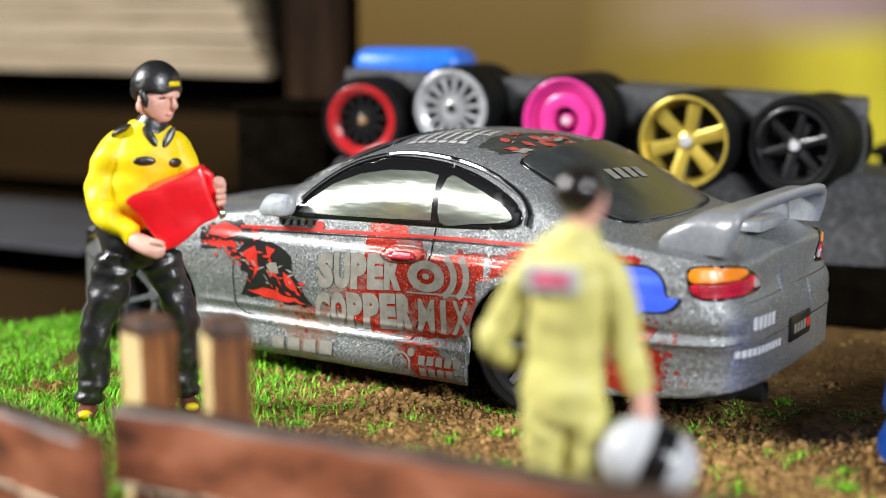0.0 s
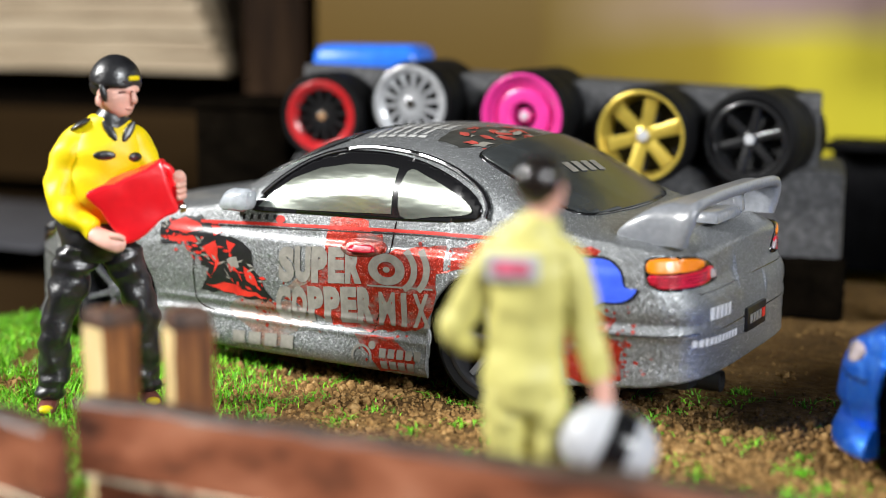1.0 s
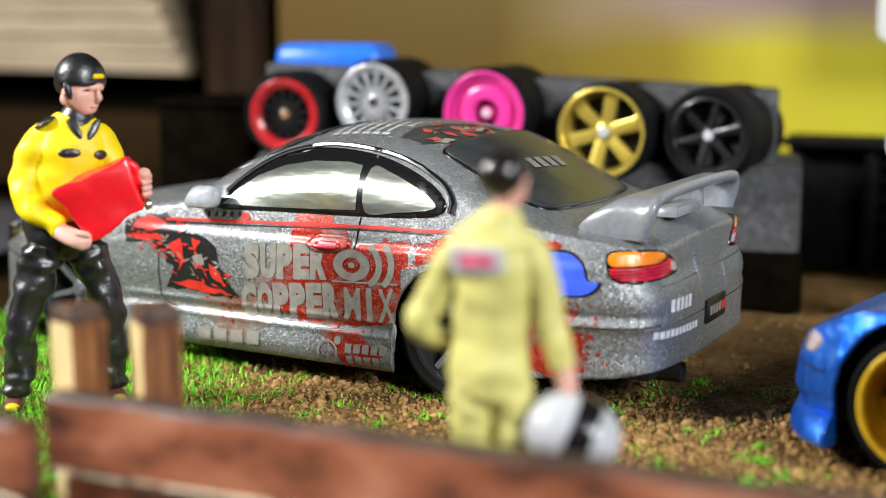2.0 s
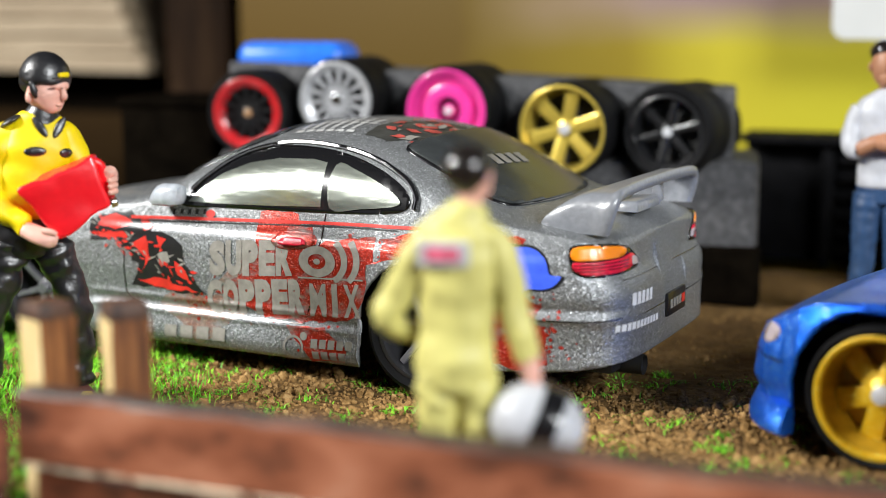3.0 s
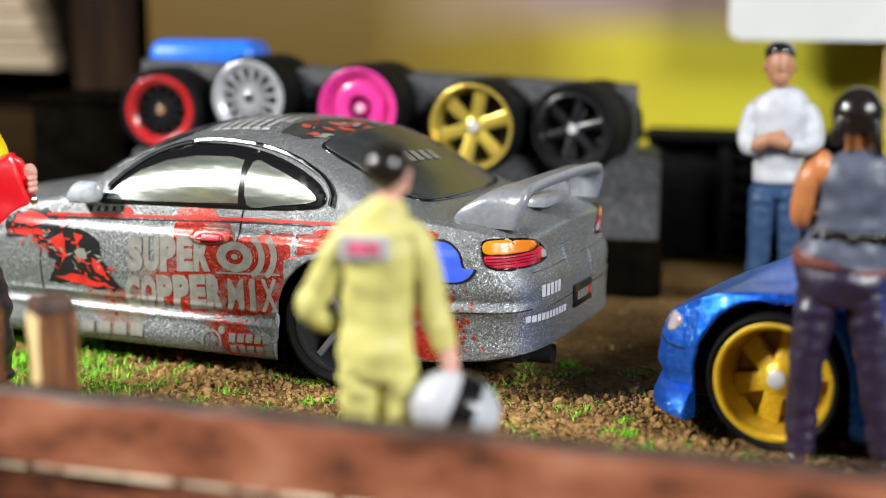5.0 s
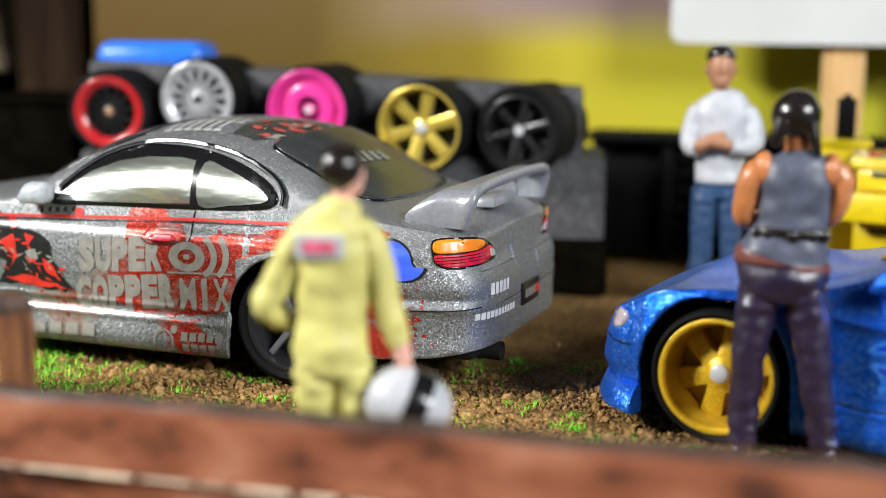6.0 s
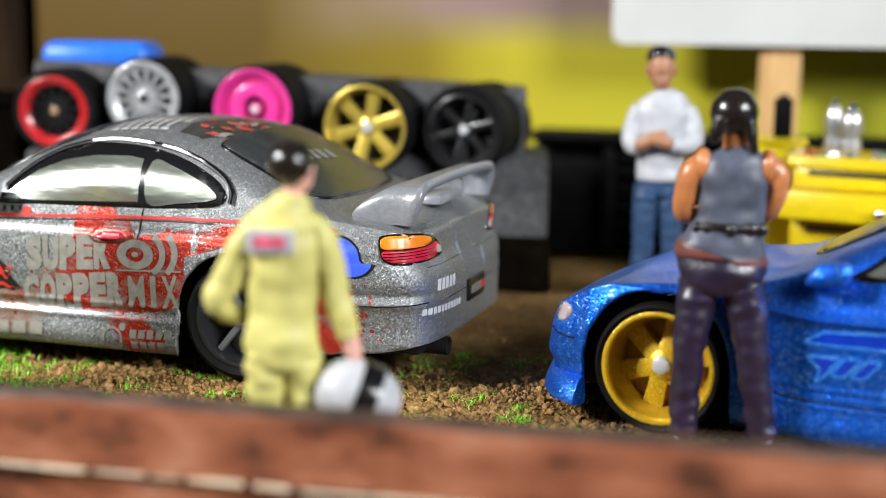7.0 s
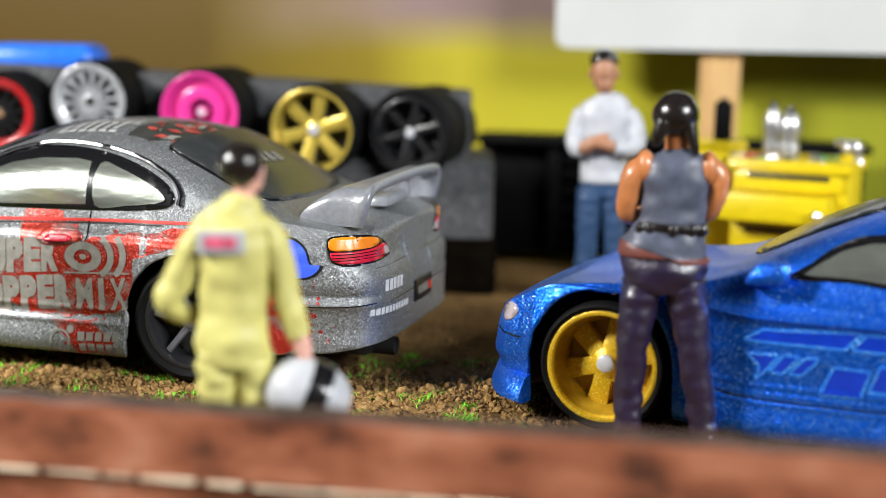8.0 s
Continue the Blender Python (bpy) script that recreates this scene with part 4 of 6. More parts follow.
            if sill(x) + 0.3 < z < belt(x) - 0.2 and x < 13:
                r = rng.uniform(0.05, 0.2)
                patch(verts_bm, [(x + r * rng.uniform(0.5, 1.3) * math.cos(q), z + r * rng.uniform(0.5, 1.3) * math.sin(q)) for q in (0, 1.05, 2.1, 3.1, 4.2, 5.2)], lambda u, v: on_side(u, v, 0.06), 0.9)
    tagged(part("spatter", verts_bm, M_RED_FLAKE, c, smooth=60), kind="stuff")
    verts_bm = bmesh.new()
    for k in range(70):
        x, z = rng.uniform(-32.7, -21.7), 0
        z = float(np.interp(x, (-32.7, -28.5, -21.7), (11.5, 10.1, 7.3))) + rng.gauss(0, 0.9)
        w, h, q = rng.uniform(0.15, 0.55), rng.uniform(0.05, 0.16), rng.uniform(-1.2, 0.6)
        pts = [(x + u * math.cos(q) - v * math.sin(q), z + u * math.sin(q) + v * math.cos(q)) for u, v in ((-w, 0), (0, -h), (w, 0), (0, h))]
        patch(verts_bm, pts, lambda u, v: on_side(u, v, 0.09), 0.9, m=k % 3 % 2)
    tagged(part("splinter_print", verts_bm, [M_RED_PRINT, M_WHITE_PRINT], c, smooth=60), kind="stuff")
    # blue flame with a dark outline
    fl = [(6.31, 12.58), (7.99, 12.78), (9.57, 12.68), (10.82, 11.78), (11.25, 10.68), (12.29, 10.58), (11.35, 9.78), (10.3, 9.43), (9.14, 9.38), (8.41, 8.98), (7.57, 9.68), (6.52, 10.38)]
    decal(c, rounded(fl, 3), M_BLACK_PRINT, 0.05)
    decal(c, shrink(rounded(fl, 3), 0.9), M_BLUE_PRINT, 0.075)
    # tail lights wrap round the corner
    plan = [(x, -half_width(x)) for x in np.linspace(8, XS[-1], 120)] + [(XS[-1] + 0.05, 0.0)]
    run = np.concatenate([[0], np.cumsum([math.dist(p, q) for p, q in zip(plan, plan[1:])])])

    def side(x):
        return float(np.interp(x, [p[0] for p in plan], run))

    def back(y):
        return float(np.interp(y, [p[1] for p in plan], run))

    def on_tail(s, z, off):
        """A place on the tail: s runs along the flank and round the corner to the middle."""
        x, y = (float(np.interp(s, run, [p[k] for p in plan])) for k in (0, 1))
        x2, y2 = (float(np.interp(s + 0.2, run, [p[k] for p in plan])) for k in (0, 1))
        d = Vector((x2 - x, y2 - y, 0)).normalized() if s + 0.2 < run[-1] else Vector((0, 1, 0))
        extra = flank(x, z) - half_width(x) if x < 15 else 0.0
        n = Vector((d.y, -d.x, 0))
        return lean((x, y, z)) + n * (off + extra)

    tl = rounded([(side(12.6), 12.2), (side(12.75), 12.8), (side(14.2), 12.98), (back(-9.6), 12.85), (back(-8.0), 12.3), (back(-6.5), 11.0), (back(-8.6), 10.65), (side(14.4), 10.55), (side(13.2), 10.75), (side(12.75), 11.5)])
    light = raised(c, "tail_light", tl, M_TRIM, 0.1, on_tail, 0.4)
    parts = [light,
             raised(light, "amber_lens", rounded([(side(12.75), 12.1), (side(12.95), 12.7), (side(14.2), 12.85), (back(-9.7), 12.72), (back(-8.8), 12.35), (back(-9.3), 11.95), (side(14.4), 11.8), (side(13.2), 11.8)]), M_ORANGE, 0.24, on_tail, 0.35),
             raised(light, "red_lens", rounded([(side(12.95), 11.62), (side(14.4), 11.65), (back(-9.2), 11.8), (back(-8.0), 12.0), (back(-7.3), 11.4), (back(-8.6), 10.85), (side(14.4), 10.72), (side(13.3), 10.9)]), M_LENS_RED, 0.24, on_tail, 0.35),
             raised(light, "reverse_lens", rounded([(back(-8.0), 11.75), (back(-7.35), 11.65), (back(-6.95), 11.15), (back(-7.9), 11.1)]), M_CLEAR, 0.3, on_tail, 0.3)]
    for z in (11.45, 11.2, 10.97):  # dark ribs across the lower lens
        bm = bmesh.new()
        line = [(*on_tail(side(13.05) + k * (back(-8.6) - side(13.05)) / 11, z + 0.012 * k, 0.25), 0.035, 0.035) for k in range(12)]
        limb(bm, line, seg=5, n=1)
        parts.append(part("lens_rib", bm, M_TRIM, light))
    other = mirrored(c, light)
    for ob in parts[1:]:
        mirrored(other, ob)
    for z0, z1 in ((10.1, 10.25), (7.2, 7.35)):
        bm = bmesh.new()
        half = [on_tail(back(y), z0 + (z1 - z0) * (1 + y / 10.5), 0.02) for y in np.linspace(-10.5, 0, 24)]
        limb(bm, [(*p, 0.05, 0.05) for p in half] + [(p.x, -p.y, p.z, 0.05, 0.05) for p in reversed(half[:-1])], seg=6, n=1)
        part("panel_gap", bm, M_TRIM, c)
    # small print on the bumper: two rows of plain bars, and a pale patch at the far corner
    for name, s0, s1, z0, z1, h, n in (("bar", back(-9.2), back(-5.6), 8.15, 8.1, 0.95, 5), ("bar", back(-10.8), back(-4.2), 6.35, 6.2, 0.55, 11)):
        w = (s1 - s0) / n
        for k in range(n):
            q, zz = s0 + k * w, z0 + (z1 - z0) * k / n
            decal(c, [(q + 0.1 * w, zz), (q + 0.88 * w, zz), (q + 0.95 * w, zz + h), (q + 0.18 * w, zz + h)], M_PALE_PRINT, 0.09, 0.5, on_tail, name)
    far = decal(c, [(back(-10.6), 8.4), (back(-9.9), 8.3), (back(-9.9), 9.7), (back(-10.6), 9.8)], M_PALE_PRINT, 0.09, 0.5, on_tail)
    for v in far.data.vertices:
        v.co.y = -v.co.y
    # plate with plain bars, exhaust
    bm = bmesh.new()
    box(bm, (16.3, 0, 6.95), (0.4, 4.7, 1.9), 0.12)
    plate = part("rear_plate", bm, M_BLACK_PRINT, c)
    bm = bmesh.new()
    for k in range(4):
        box(bm, (16.52, -1.5 + k * 0.75, 6.95), (0.06, 0.5, 0.7))
    part("plate_bars", bm, M_WHITE_PRINT, plate)
    bm = bmesh.new()
    box(bm, (16.52, 1.6, 6.95), (0.06, 0.7, 0.7))
    part("plate_mark", bm, M_RED_PRINT, plate)
    bm = bmesh.new()
    lathe(bm, [(0.5, 0), (0.75, 0.05), (0.8, 0.4), (0.8, -3.5), (0.5, -3.5)], axis="z", seg=20)
    bmesh.ops.rotate(bm, verts=bm.verts, cent=(0, 0, 0), matrix=Matrix.Rotation(radians(90), 3, "Y"))
    bmesh.ops.translate(bm, verts=bm.verts, vec=(15.6, -6.4, 3.0))
    part("exhaust_pipe", bm, M_UNDER, c)
    # black block added to darken the shaded gap under the rear bumper
    bm = bmesh.new()
    box(bm, (10.9, 0, 3.6), (7.0, 18, 2.2), 0.5)
    part("diffuser", bm, M_UNDER, c)
    # rear wing: one hoop whose ends run down into wedge-shaped feet
    bm = bmesh.new()
    hoop = [(-10.3, 13.5, 9.3, 14.2), (-10.35, 14.2, 8.9, 14.4), (-10.3, 15.0, 9.6, 14.65), (-10.15, 15.65, 10.5, 14.8), (-9.8, 16.1, 11.2, 14.9), (-9.0, 16.35, 11.7, 14.95), (-7, 16.5, 12.1, 14.95), (-3, 16.6, 12.4, 14.9), (0, 16.6, 12.4, 14.9)]
    hoop = spline(hoop + [(-y, z, a, b) for y, z, a, b in reversed(hoop[:-1])], 4)
    rings = []
    for i, (y, z, x0, x1) in enumerate(hoop):
        d = np.array(hoop[min(i + 1, len(hoop) - 1)][:2]) - np.array(hoop[max(i - 1, 0)][:2])
        ny, nz = -d[1] / np.hypot(*d), d[0] / np.hypot(*d)
        rings.append([(x0 + (x1 - x0) * q, y + ny * h, z + nz * h + 0.1 * q) for q, h in ((0, 0), (0.08, 0.16), (0.3, 0.24), (0.65, 0.22), (0.82, 0.34), (0.92, 0.5), (1.0, 0.42), (1.04, 0.1), (1.02, -0.25), (0.93, -0.42), (0.82, -0.3), (0.72, -0.18), (0.4, -0.16), (0.1, -0.12))])
    loft(bm, rings)
    wing = part("rear_wing", bm, M_GREY_WING, c, "plain grey plastic rear wing", smooth=60)
    bm = bmesh.new()
    box(bm, (12.9, 0.6, 14.6), (1.9, 6.0, 0.9), 0.25, taper=(0.8, 0.9))
    box(bm, (13.3, 4.2, 15.4), (1.0, 0.7, 2.0), 0.2, taper=(0.7, 1.0))
    part("wing_strut", bm, M_GREY_WING, wing)
    # roof print
    decal(c, splash([(-8.17, -7.4), (-5.65, -7.9), (-2.71, -6.0), (-2.08, -1.0), (-3.55, 2.0), (-7.12, -1.0), (-8.17, -4.0)], rng, 0.5), M_ROOF_DARK, 0.05, surface=on_top)
    for k in range(46):
        x, y, w, q = rng.uniform(-7.75, -2.4), rng.uniform(-7.75, 0.4), rng.uniform(0.25, 0.9), rng.uniform(0, 3.1)
        if abs((x + 4.7) / 2.9) ** 2 + abs((y + 3.4) / 4.4) ** 2 < 0.95:
            decal(c, splash([(x + w * math.cos(q + r) * e, y + w * math.sin(q + r) * 1.4 * e) for r, e in ((0, 1), (1.6, 0.45), (3.1, 1), (4.7, 0.4))], rng, 0.25), M_ROOF_RED if k % 4 else M_WHITE_PRINT, 0.08 + 0.0015 * k, surface=on_top)
    for k in range(6):
        for row, (y0, y1) in enumerate(((-7.12, -4.6), (-4.6, -2.2))):
            x = -15.2 + k * 0.98 + row * 0.9
            for o in ([(x, y0), (x + 0.72, y0), (x + 0.72, y0 + 0.5), (x, y0 + 0.5)], [(x + 0.1, y0 + 0.7), (x + 0.42, y0 + 0.7), (x + 0.5, y1), (x + 0.2, y1)]):
                decal(c, o, M_ROOF_WHITE, 0.06, surface=on_top, name="bar")
    for k in range(4):
        decal(c, [(0.9 + k * 0.12, -3.2 + k * 1.5), (2.0 + k * 0.12, -3.2 + k * 1.5), (2.1 + k * 0.12, -2.2 + k * 1.5), (1.0 + k * 0.12, -2.2 + k * 1.5)], M_WHITE_PRINT, 0.28, surface=on_top)


# ---- blue car ----
M_BLUE_LINE = flake("light_blue_print", (0.035, 0.27, 0.95), (0.02, 0.18, 0.8), metal=0.35)
M_BLUE_DECAL = painted("dark_blue_print", (0.003, 0.035, 0.42), 0.3, 0.15, coat=0.4)


M_HUB_GREY = painted("grey_metal_hub", (0.5, 0.5, 0.52), 0.3, 0.1)
M_GOLD_BARREL = painted("gold_barrel", (0.42, 0.24, 0.012), 0.35, 0.2, scale=1.5, coat=0.3)
BLUE_TRIM = rounded([(-22.6, 14.25), (-21.2, 15.5), (-19.8, 16.7), (-17.6, 17.8), (-14.2, 18.5), (-10.0, 18.6), (-6.5, 18.1), (-3.6, 17.2), (-2.1, 16.2), (-2.2, 15.2), (-4.1, 14.75), (-8.9, 14.5), (-18.2, 14.3)])
BLUE_FRONT = [(-21.7, 14.6), (-20.6, 15.5), (-19.2, 16.5), (-17.0, 17.4), (-14.3, 17.95), (-11.1, 18.1), (-9.75, 18.0), (-9.55, 14.95), (-14, 14.75), (-18, 14.62)]
BLUE_SCREEN = rounded([(-27.0, 0), (-26.5, -5.5), (-24.8, -7.6), (-21, -7.2), (-17.4, -6.0), (-16.4, -3.5), (-16.2, 0), (-16.4, 3.5), (-17.4, 6.0), (-21, 7.2), (-24.8, 7.6), (-26.5, 5.5)], 3)


def ease(a, b, x):
    k = max(0.0, min(1.0, (x - a) / (b - a)))
    return k * k * (3 - 2 * k)


def blue_form(co):
    """A blunter nose, a low hood and a cabin set further forward than the other car's."""
    x, y, z = (v / MM for v in co)
    x -= 3.2 * ease(-36, -26, x) + 0.8 * ease(4, 6, z) * ease(11, 8, z) * ease(-44, -48, x)
    if x < -45:
        x = -45 + (x + 45) * 0.72
    cabin = ease(-36, -27, x)
    top = ease(11.2, 12.0, z)
    flat = max(0.0, 1 - (y / 9.5) ** 2)
    dz = cabin * (0.8 + max(0.0, z - 8) * 0.06) + (1 - cabin) * 0.55 * max(0.0, z - 11.2) + 1.1 * ease(-43, -47, x) * ease(3, 7, z)
    dz += top * (0.2 * ease(-48, -45, x) * ease(-26, -33, x) + 0.6 * ease(-22, -16, x))
    if z > 13:
        x += 0.8 * flat * ease(-33, -27, x) * ease(-14, -20, x)
    co.x, co.y, co.z = x * MM, y * MM, (z - dz) * MM


def blue_extras(c):
    glazing(c, BLUE_TRIM, BLUE_FRONT, BLUE_SCREEN, BLUE_REAR)
    panel_lines(c)
    door_mirror(c, M_BLUE_FLAKE)
    headlight(c, rounded([(-50.2, 9.6), (-49.2, 10.3), (-47.8, 10.25), (-47.2, 9.7), (-47.8, 9.0), (-49.4, 8.9)]), M_CLEAR)
    front_lip(c, M_BLUE_FLAKE)
    car_wheels(c, 5.1, 4.35, M_GOLD, M_GOLD, 6, 1.45, 1.7, 1.1, M_HUB_GREY, 2.3, 0.95, 1.1, M_GOLD_BARREL)
    for o in ([(-25.6, 9.2), (-24.2, 10.2), (-17.2, 10.6), (-18.3, 9.2)], [(-17.9, 9.2), (-16.9, 10.5), (-9.5, 10.6), (-10.5, 9.2)], [(-25.4, 8.2), (-22.9, 8.3), (-24.0, 6.8), (-24.6, 6.3), (-24.3, 7.3)],
              [(-22.6, 8.3), (-21.4, 8.3), (-22.6, 6.9), (-23.6, 6.9)], [(-21.0, 8.3), (-20.0, 8.3), (-21.2, 6.9), (-22.2, 6.9)], [(-19.0, 7.8), (-16.4, 7.7), (-17.1, 5.6), (-19.9, 5.6)], [(-15.8, 8.2), (-9.6, 8.2), (-10.4, 6.2), (-16.5, 6.2)]):
        decal(c, o, M_BLUE_DECAL, 0.05)
        for a, b in zip(o, o[1:] + o[:1]):
            strip(c, [a, b], 0.24, M_BLUE_LINE, 0.07, name="decal_edge")
    for ob in c.children:
        if ob.name.split(".")[0] == "wheel":
            if ob.location.x > -10 * MM:
                ob.location.x -= 3.2 * MM
            continue
        for v in ob.data.vertices:
            blue_form(v.co)


car("silver_model_car", mm(0, 0, 0.1), M_SILVER, "silver metallic model coupe with red splash livery standing on soil", "model cars", silver_extras)
XS, HALF, BELT, TOPX, TOPZ = BLUE_FORM
ARCH_R, LIP, RIDGES = 6.15, 0.25, [(11.05, 0.45, 0.3), (5.15, 0.25, 0.25)]
# it leans away on the uneven soil
car("blue_model_car", BLUE_SITE @ mm(75.0, -11.2, 0.1, rz=-12) @ mm(0, -13, 0) @ mm(rx=-1.5) @ mm(0, 13, 0), M_BLUE_FLAKE, "metallic blue model coupe with gold wheels standing on soil", "model cars", blue_extras)
# ---- fence and posts ----
M_FENCE_TOP = grain(shader("weathered_board_top", (0.05, 0.035, 0.03), 0.5), 0.5, [(0.35, (0.02, 0.012, 0.010)), (0.55, (0.07, 0.04, 0.03)), (0.7, (0.16, 0.07, 0.045))], stretch=(0.5, 1, 1), bump=0.4)


def plank(name, parent, x0, x1, z0, z1, y, t, bow, seed, mat=None, edge=True):
    """A rough-sawn board along x with an uneven outline."""
    bm = bmesh.new()
    n = max(8, int((x1 - x0) / 1.6))
    rings = []
    for i in range(n + 1):
        x = x0 + (x1 - x0) * i / n
        w = noise.noise(Vector((x * 0.35, seed, 0))) * 0.28
        u = noise.noise(Vector((x * 0.5, seed, 7))) * 0.22
        d = noise.noise(Vector((x * 0.22, seed, 3))) * bow
        rings.append([(x, y + d, z0 + u), (x, y + t + d, z0 + u), (x, y + t + d, z1 + w - 0.2), (x, y + t - 0.25 + d, z1 + w), (x, y + 0.25 + d, z1 + w * 0.8), (x, y + d, z1 + w * 0.8 - 0.25), (x, y + d - 0.05, (z0 + z1) / 2)])
    loft(bm, rings)
    bm.normal_update()
    for f in bm.faces:
        if f.normal.z > 0.55 and f.calc_center_median().z > (z0 + z1) / 2:
            f.material_index = 1
    ob = part(name, bm, [mat or M_RUST, M_FENCE_TOP], parent, smooth=35)
    return ob


def worn_edge(parent, x0, x1, z, y, seed):
    """Pale chips where the stain has rubbed off along a board's edge."""
    rng = random.Random(seed)
    bm = bmesh.new()
    x = x0
    while x < x1:
        k = rng.uniform(0.6, 4.5)
        h = rng.uniform(0.16, 0.34)
        zz = z + rng.uniform(-0.06, 0.06)
        box(bm, (x + k / 2, y, zz), (k, 0.16, h), 0.05)
        x += k + rng.uniform(0.05, 0.7)
    part("worn_edge", bm, M_FENCE_EDGE, parent, "pale rubbed edge of the board", smooth=0)


fence = thing("fence", FENCE_SITE, "low reddish-brown stained board fence at the diorama's edge", "fence")
up = plank("board", fence, -12.4, 92, 5.85, 10.1, -46.8, 1.9, 0.25, 1.0)
worn_edge(up, -12.0, 60, 5.7, -46.95, 3)
plank("board", fence, -11.6, 92, 0.8, 5.4, -46.3, 1.6, 0.2, 2.0)
for px in (0.0, 30.0, 60.0, 88.0):
    bm = bmesh.new()
    box(bm, (px, -44.2, 4.2), (2.4, 1.6, 8.6), 0.2)
    part("fence_post", bm, M_CHAR, fence)
broken = thing("fence_section", FENCE_SITE @ mm(-10.8, -50.6, 0, 0, 0, -15), "short leaning section of reddish-brown stained board fence", "fence")
up = plank("board", broken, -40, 0, 5.6, 9.7, -0.9, 1.9, 0.25, 5.0)
worn_edge(up, -38, -0.5, 5.6, -1.05, 8)
plank("board", broken, -40, -0.6, 0.6, 5.3, -0.5, 1.6, 0.2, 6.0)
for px in (-6.0, -30.0):
    bm = bmesh.new()
    box(bm, (px, 1.8, 4.0), (2.4, 1.6, 8.0), 0.2)
    part("fence_post", bm, M_CHAR, broken)


M_STAKE_SHADED = grain(shader("brown_stained_wood", (0.2, 0.08, 0.03), 0.45), 1.0, [(0.3, (0.05, 0.02, 0.010)), (0.5, (0.17, 0.06, 0.02)), (0.75, (0.34, 0.14, 0.045))], stretch=(1.4, 1.4, 0.15), bump=0.5)


def stake(at, w, h, seed):
    t = thing("wooden_stake", at, "short square wooden stake, split face painted as lit, dark top", "stake", "stakes by the fence")
    rng = random.Random(seed)
    bm = bmesh.new()
    rings = []
    for k, z in enumerate(np.linspace(0, h - 1.0, 8)):
        j = [rng.uniform(-0.06, 0.06) for _ in range(8)]
        q = w / 2
        rings.append([(-q + j[0], -q + j[1], z), (q + j[2], -q + j[3], z), (q + j[4], q + j[5], z), (-q + j[6], q + j[7], z)])
    loft(bm, rings)
    # lit and shaded sides are put into the colour: pale one way, brown elsewhere
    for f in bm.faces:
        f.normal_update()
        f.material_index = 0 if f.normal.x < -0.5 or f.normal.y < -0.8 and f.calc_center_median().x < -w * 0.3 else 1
    part("shaft", bm, [M_STAKE_LIT, M_STAKE_SHADED], t, smooth=30)
    bm = bmesh.new()
    box(bm, (0, 0, h - 0.55), (w * 1.04, w * 1.04, 1.1), 0.16, taper=(0.9, 0.9))
    part("top", bm, M_CHAR, t, "dark charred top")
    return t


stake(STAKE_SITE @ mm(-14.6, -41.3, 0, 0, 0, 68), 2.5, 13.6, 1)
stake(STAKE_SITE @ mm(-9.3, -40.6, 0, 0, 0, 50), 2.5, 13.9, 2)

# ---- wheel display ----
RACK = RACK_SITE @ mm(10.4, 24.6, 0, rz=9.1)


def FAN(u):
    """The wheels are fanned out a little, each turned to the front."""
    return -15 - 0.3 * u


def rack():
    t = thing("wheel_rack", RACK, "rough dark grey display block holding a row of model wheels", "display rack")
    bm = bmesh.new()
    box(bm, (-19.6, 8.2, 7.3), (57.8, 14.4, 14.6), 0.9)
    part("base_block", bm, M_STONE, t, smooth=30)
    # the plinth's black takes in the ground shadow before it
    bm = bmesh.new()
    box(bm, (-22, 1.0, 3.0), (63.4, 2.0, 6.0), 0.3)
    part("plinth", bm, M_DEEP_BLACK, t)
    bm = bmesh.new()
    box(bm, (-20.7, 9.6, 17.6), (54.8, 11.0, 9.6), 0.4)
    for v in bm.verts:
        if v.co.z > 16:
            v.co.z += 0.6 - 0.045 * (v.co.x + 22.6)
    part("back_plate", bm, M_STONE, t, smooth=30)
    for u, zc in ((-44.0, 18.9), (-34.2, 20.4), (-22.4, 19.4), (-10.4, 17.7), (0.0, 17.6)):
        bm = bmesh.new()
        lathe(bm, [(0.02, 1.5), (1.3, 1.5), (1.3, 10.4)], seg=16)
        part("peg", bm, M_BLACK_PLASTIC, t, at=mm(u, 0.2, zc, 0, 0, FAN(u)))
    return t


rack()
M_PINK = painted("pink_rim", (0.75, 0.04, 0.30), 0.3, 0.1, coat=0.4)
M_REDRIM = painted("red_rim", (0.45, 0.012, 0.016), 0.3, 0.12, coat=0.4)
M_WHITERIM = painted("silvery_white_rim", (0.5, 0.51, 0.53), 0.3, 0.25, coat=0.3)
M_WHITERIM.node_tree.nodes["Principled BSDF"].inputs["Metallic"].default_value = 0.4
M_GOLDRIM = painted("gold_rim", (0.64, 0.48, 0.08), 0.3, 0.1, coat=0.4)
M_GOLDRIM.node_tree.nodes["Principled BSDF"].inputs["Metallic"].default_value = 0.5
M_RIM_BLACK = painted("black_rim", (0.012, 0.012, 0.013), 0.3, 0.2, coat=0.3)
M_BRONZE = painted("bronze_hub", (0.35, 0.2, 0.1), 0.4, 0.1)


def rim_lip(t, rim, mat):
    """A broad stepped lip inside the rim."""
    bm = bmesh.new()
    lathe(bm, [(rim - 0.3, 0.0), (rim - 0.65, 0.16), (rim - 0.95, 0.4), (rim - 1.0, 0.75)], seg=40)
    part("rim_lip", bm, mat, t)


def rack_wheel(u, z, R, rim, width, label, ring, spk, n, w0, w1, hub_r, hub, dish):
    t = thing("model_wheel", RACK @ mm(u, -1.5, z, 0, 0, FAN(u)), label, "wheel", "wheels on the rack")
    wheel_parts(t, R, rim, width, ring, spk, n, w0, w1, hub_r, hub, dish)
    return t


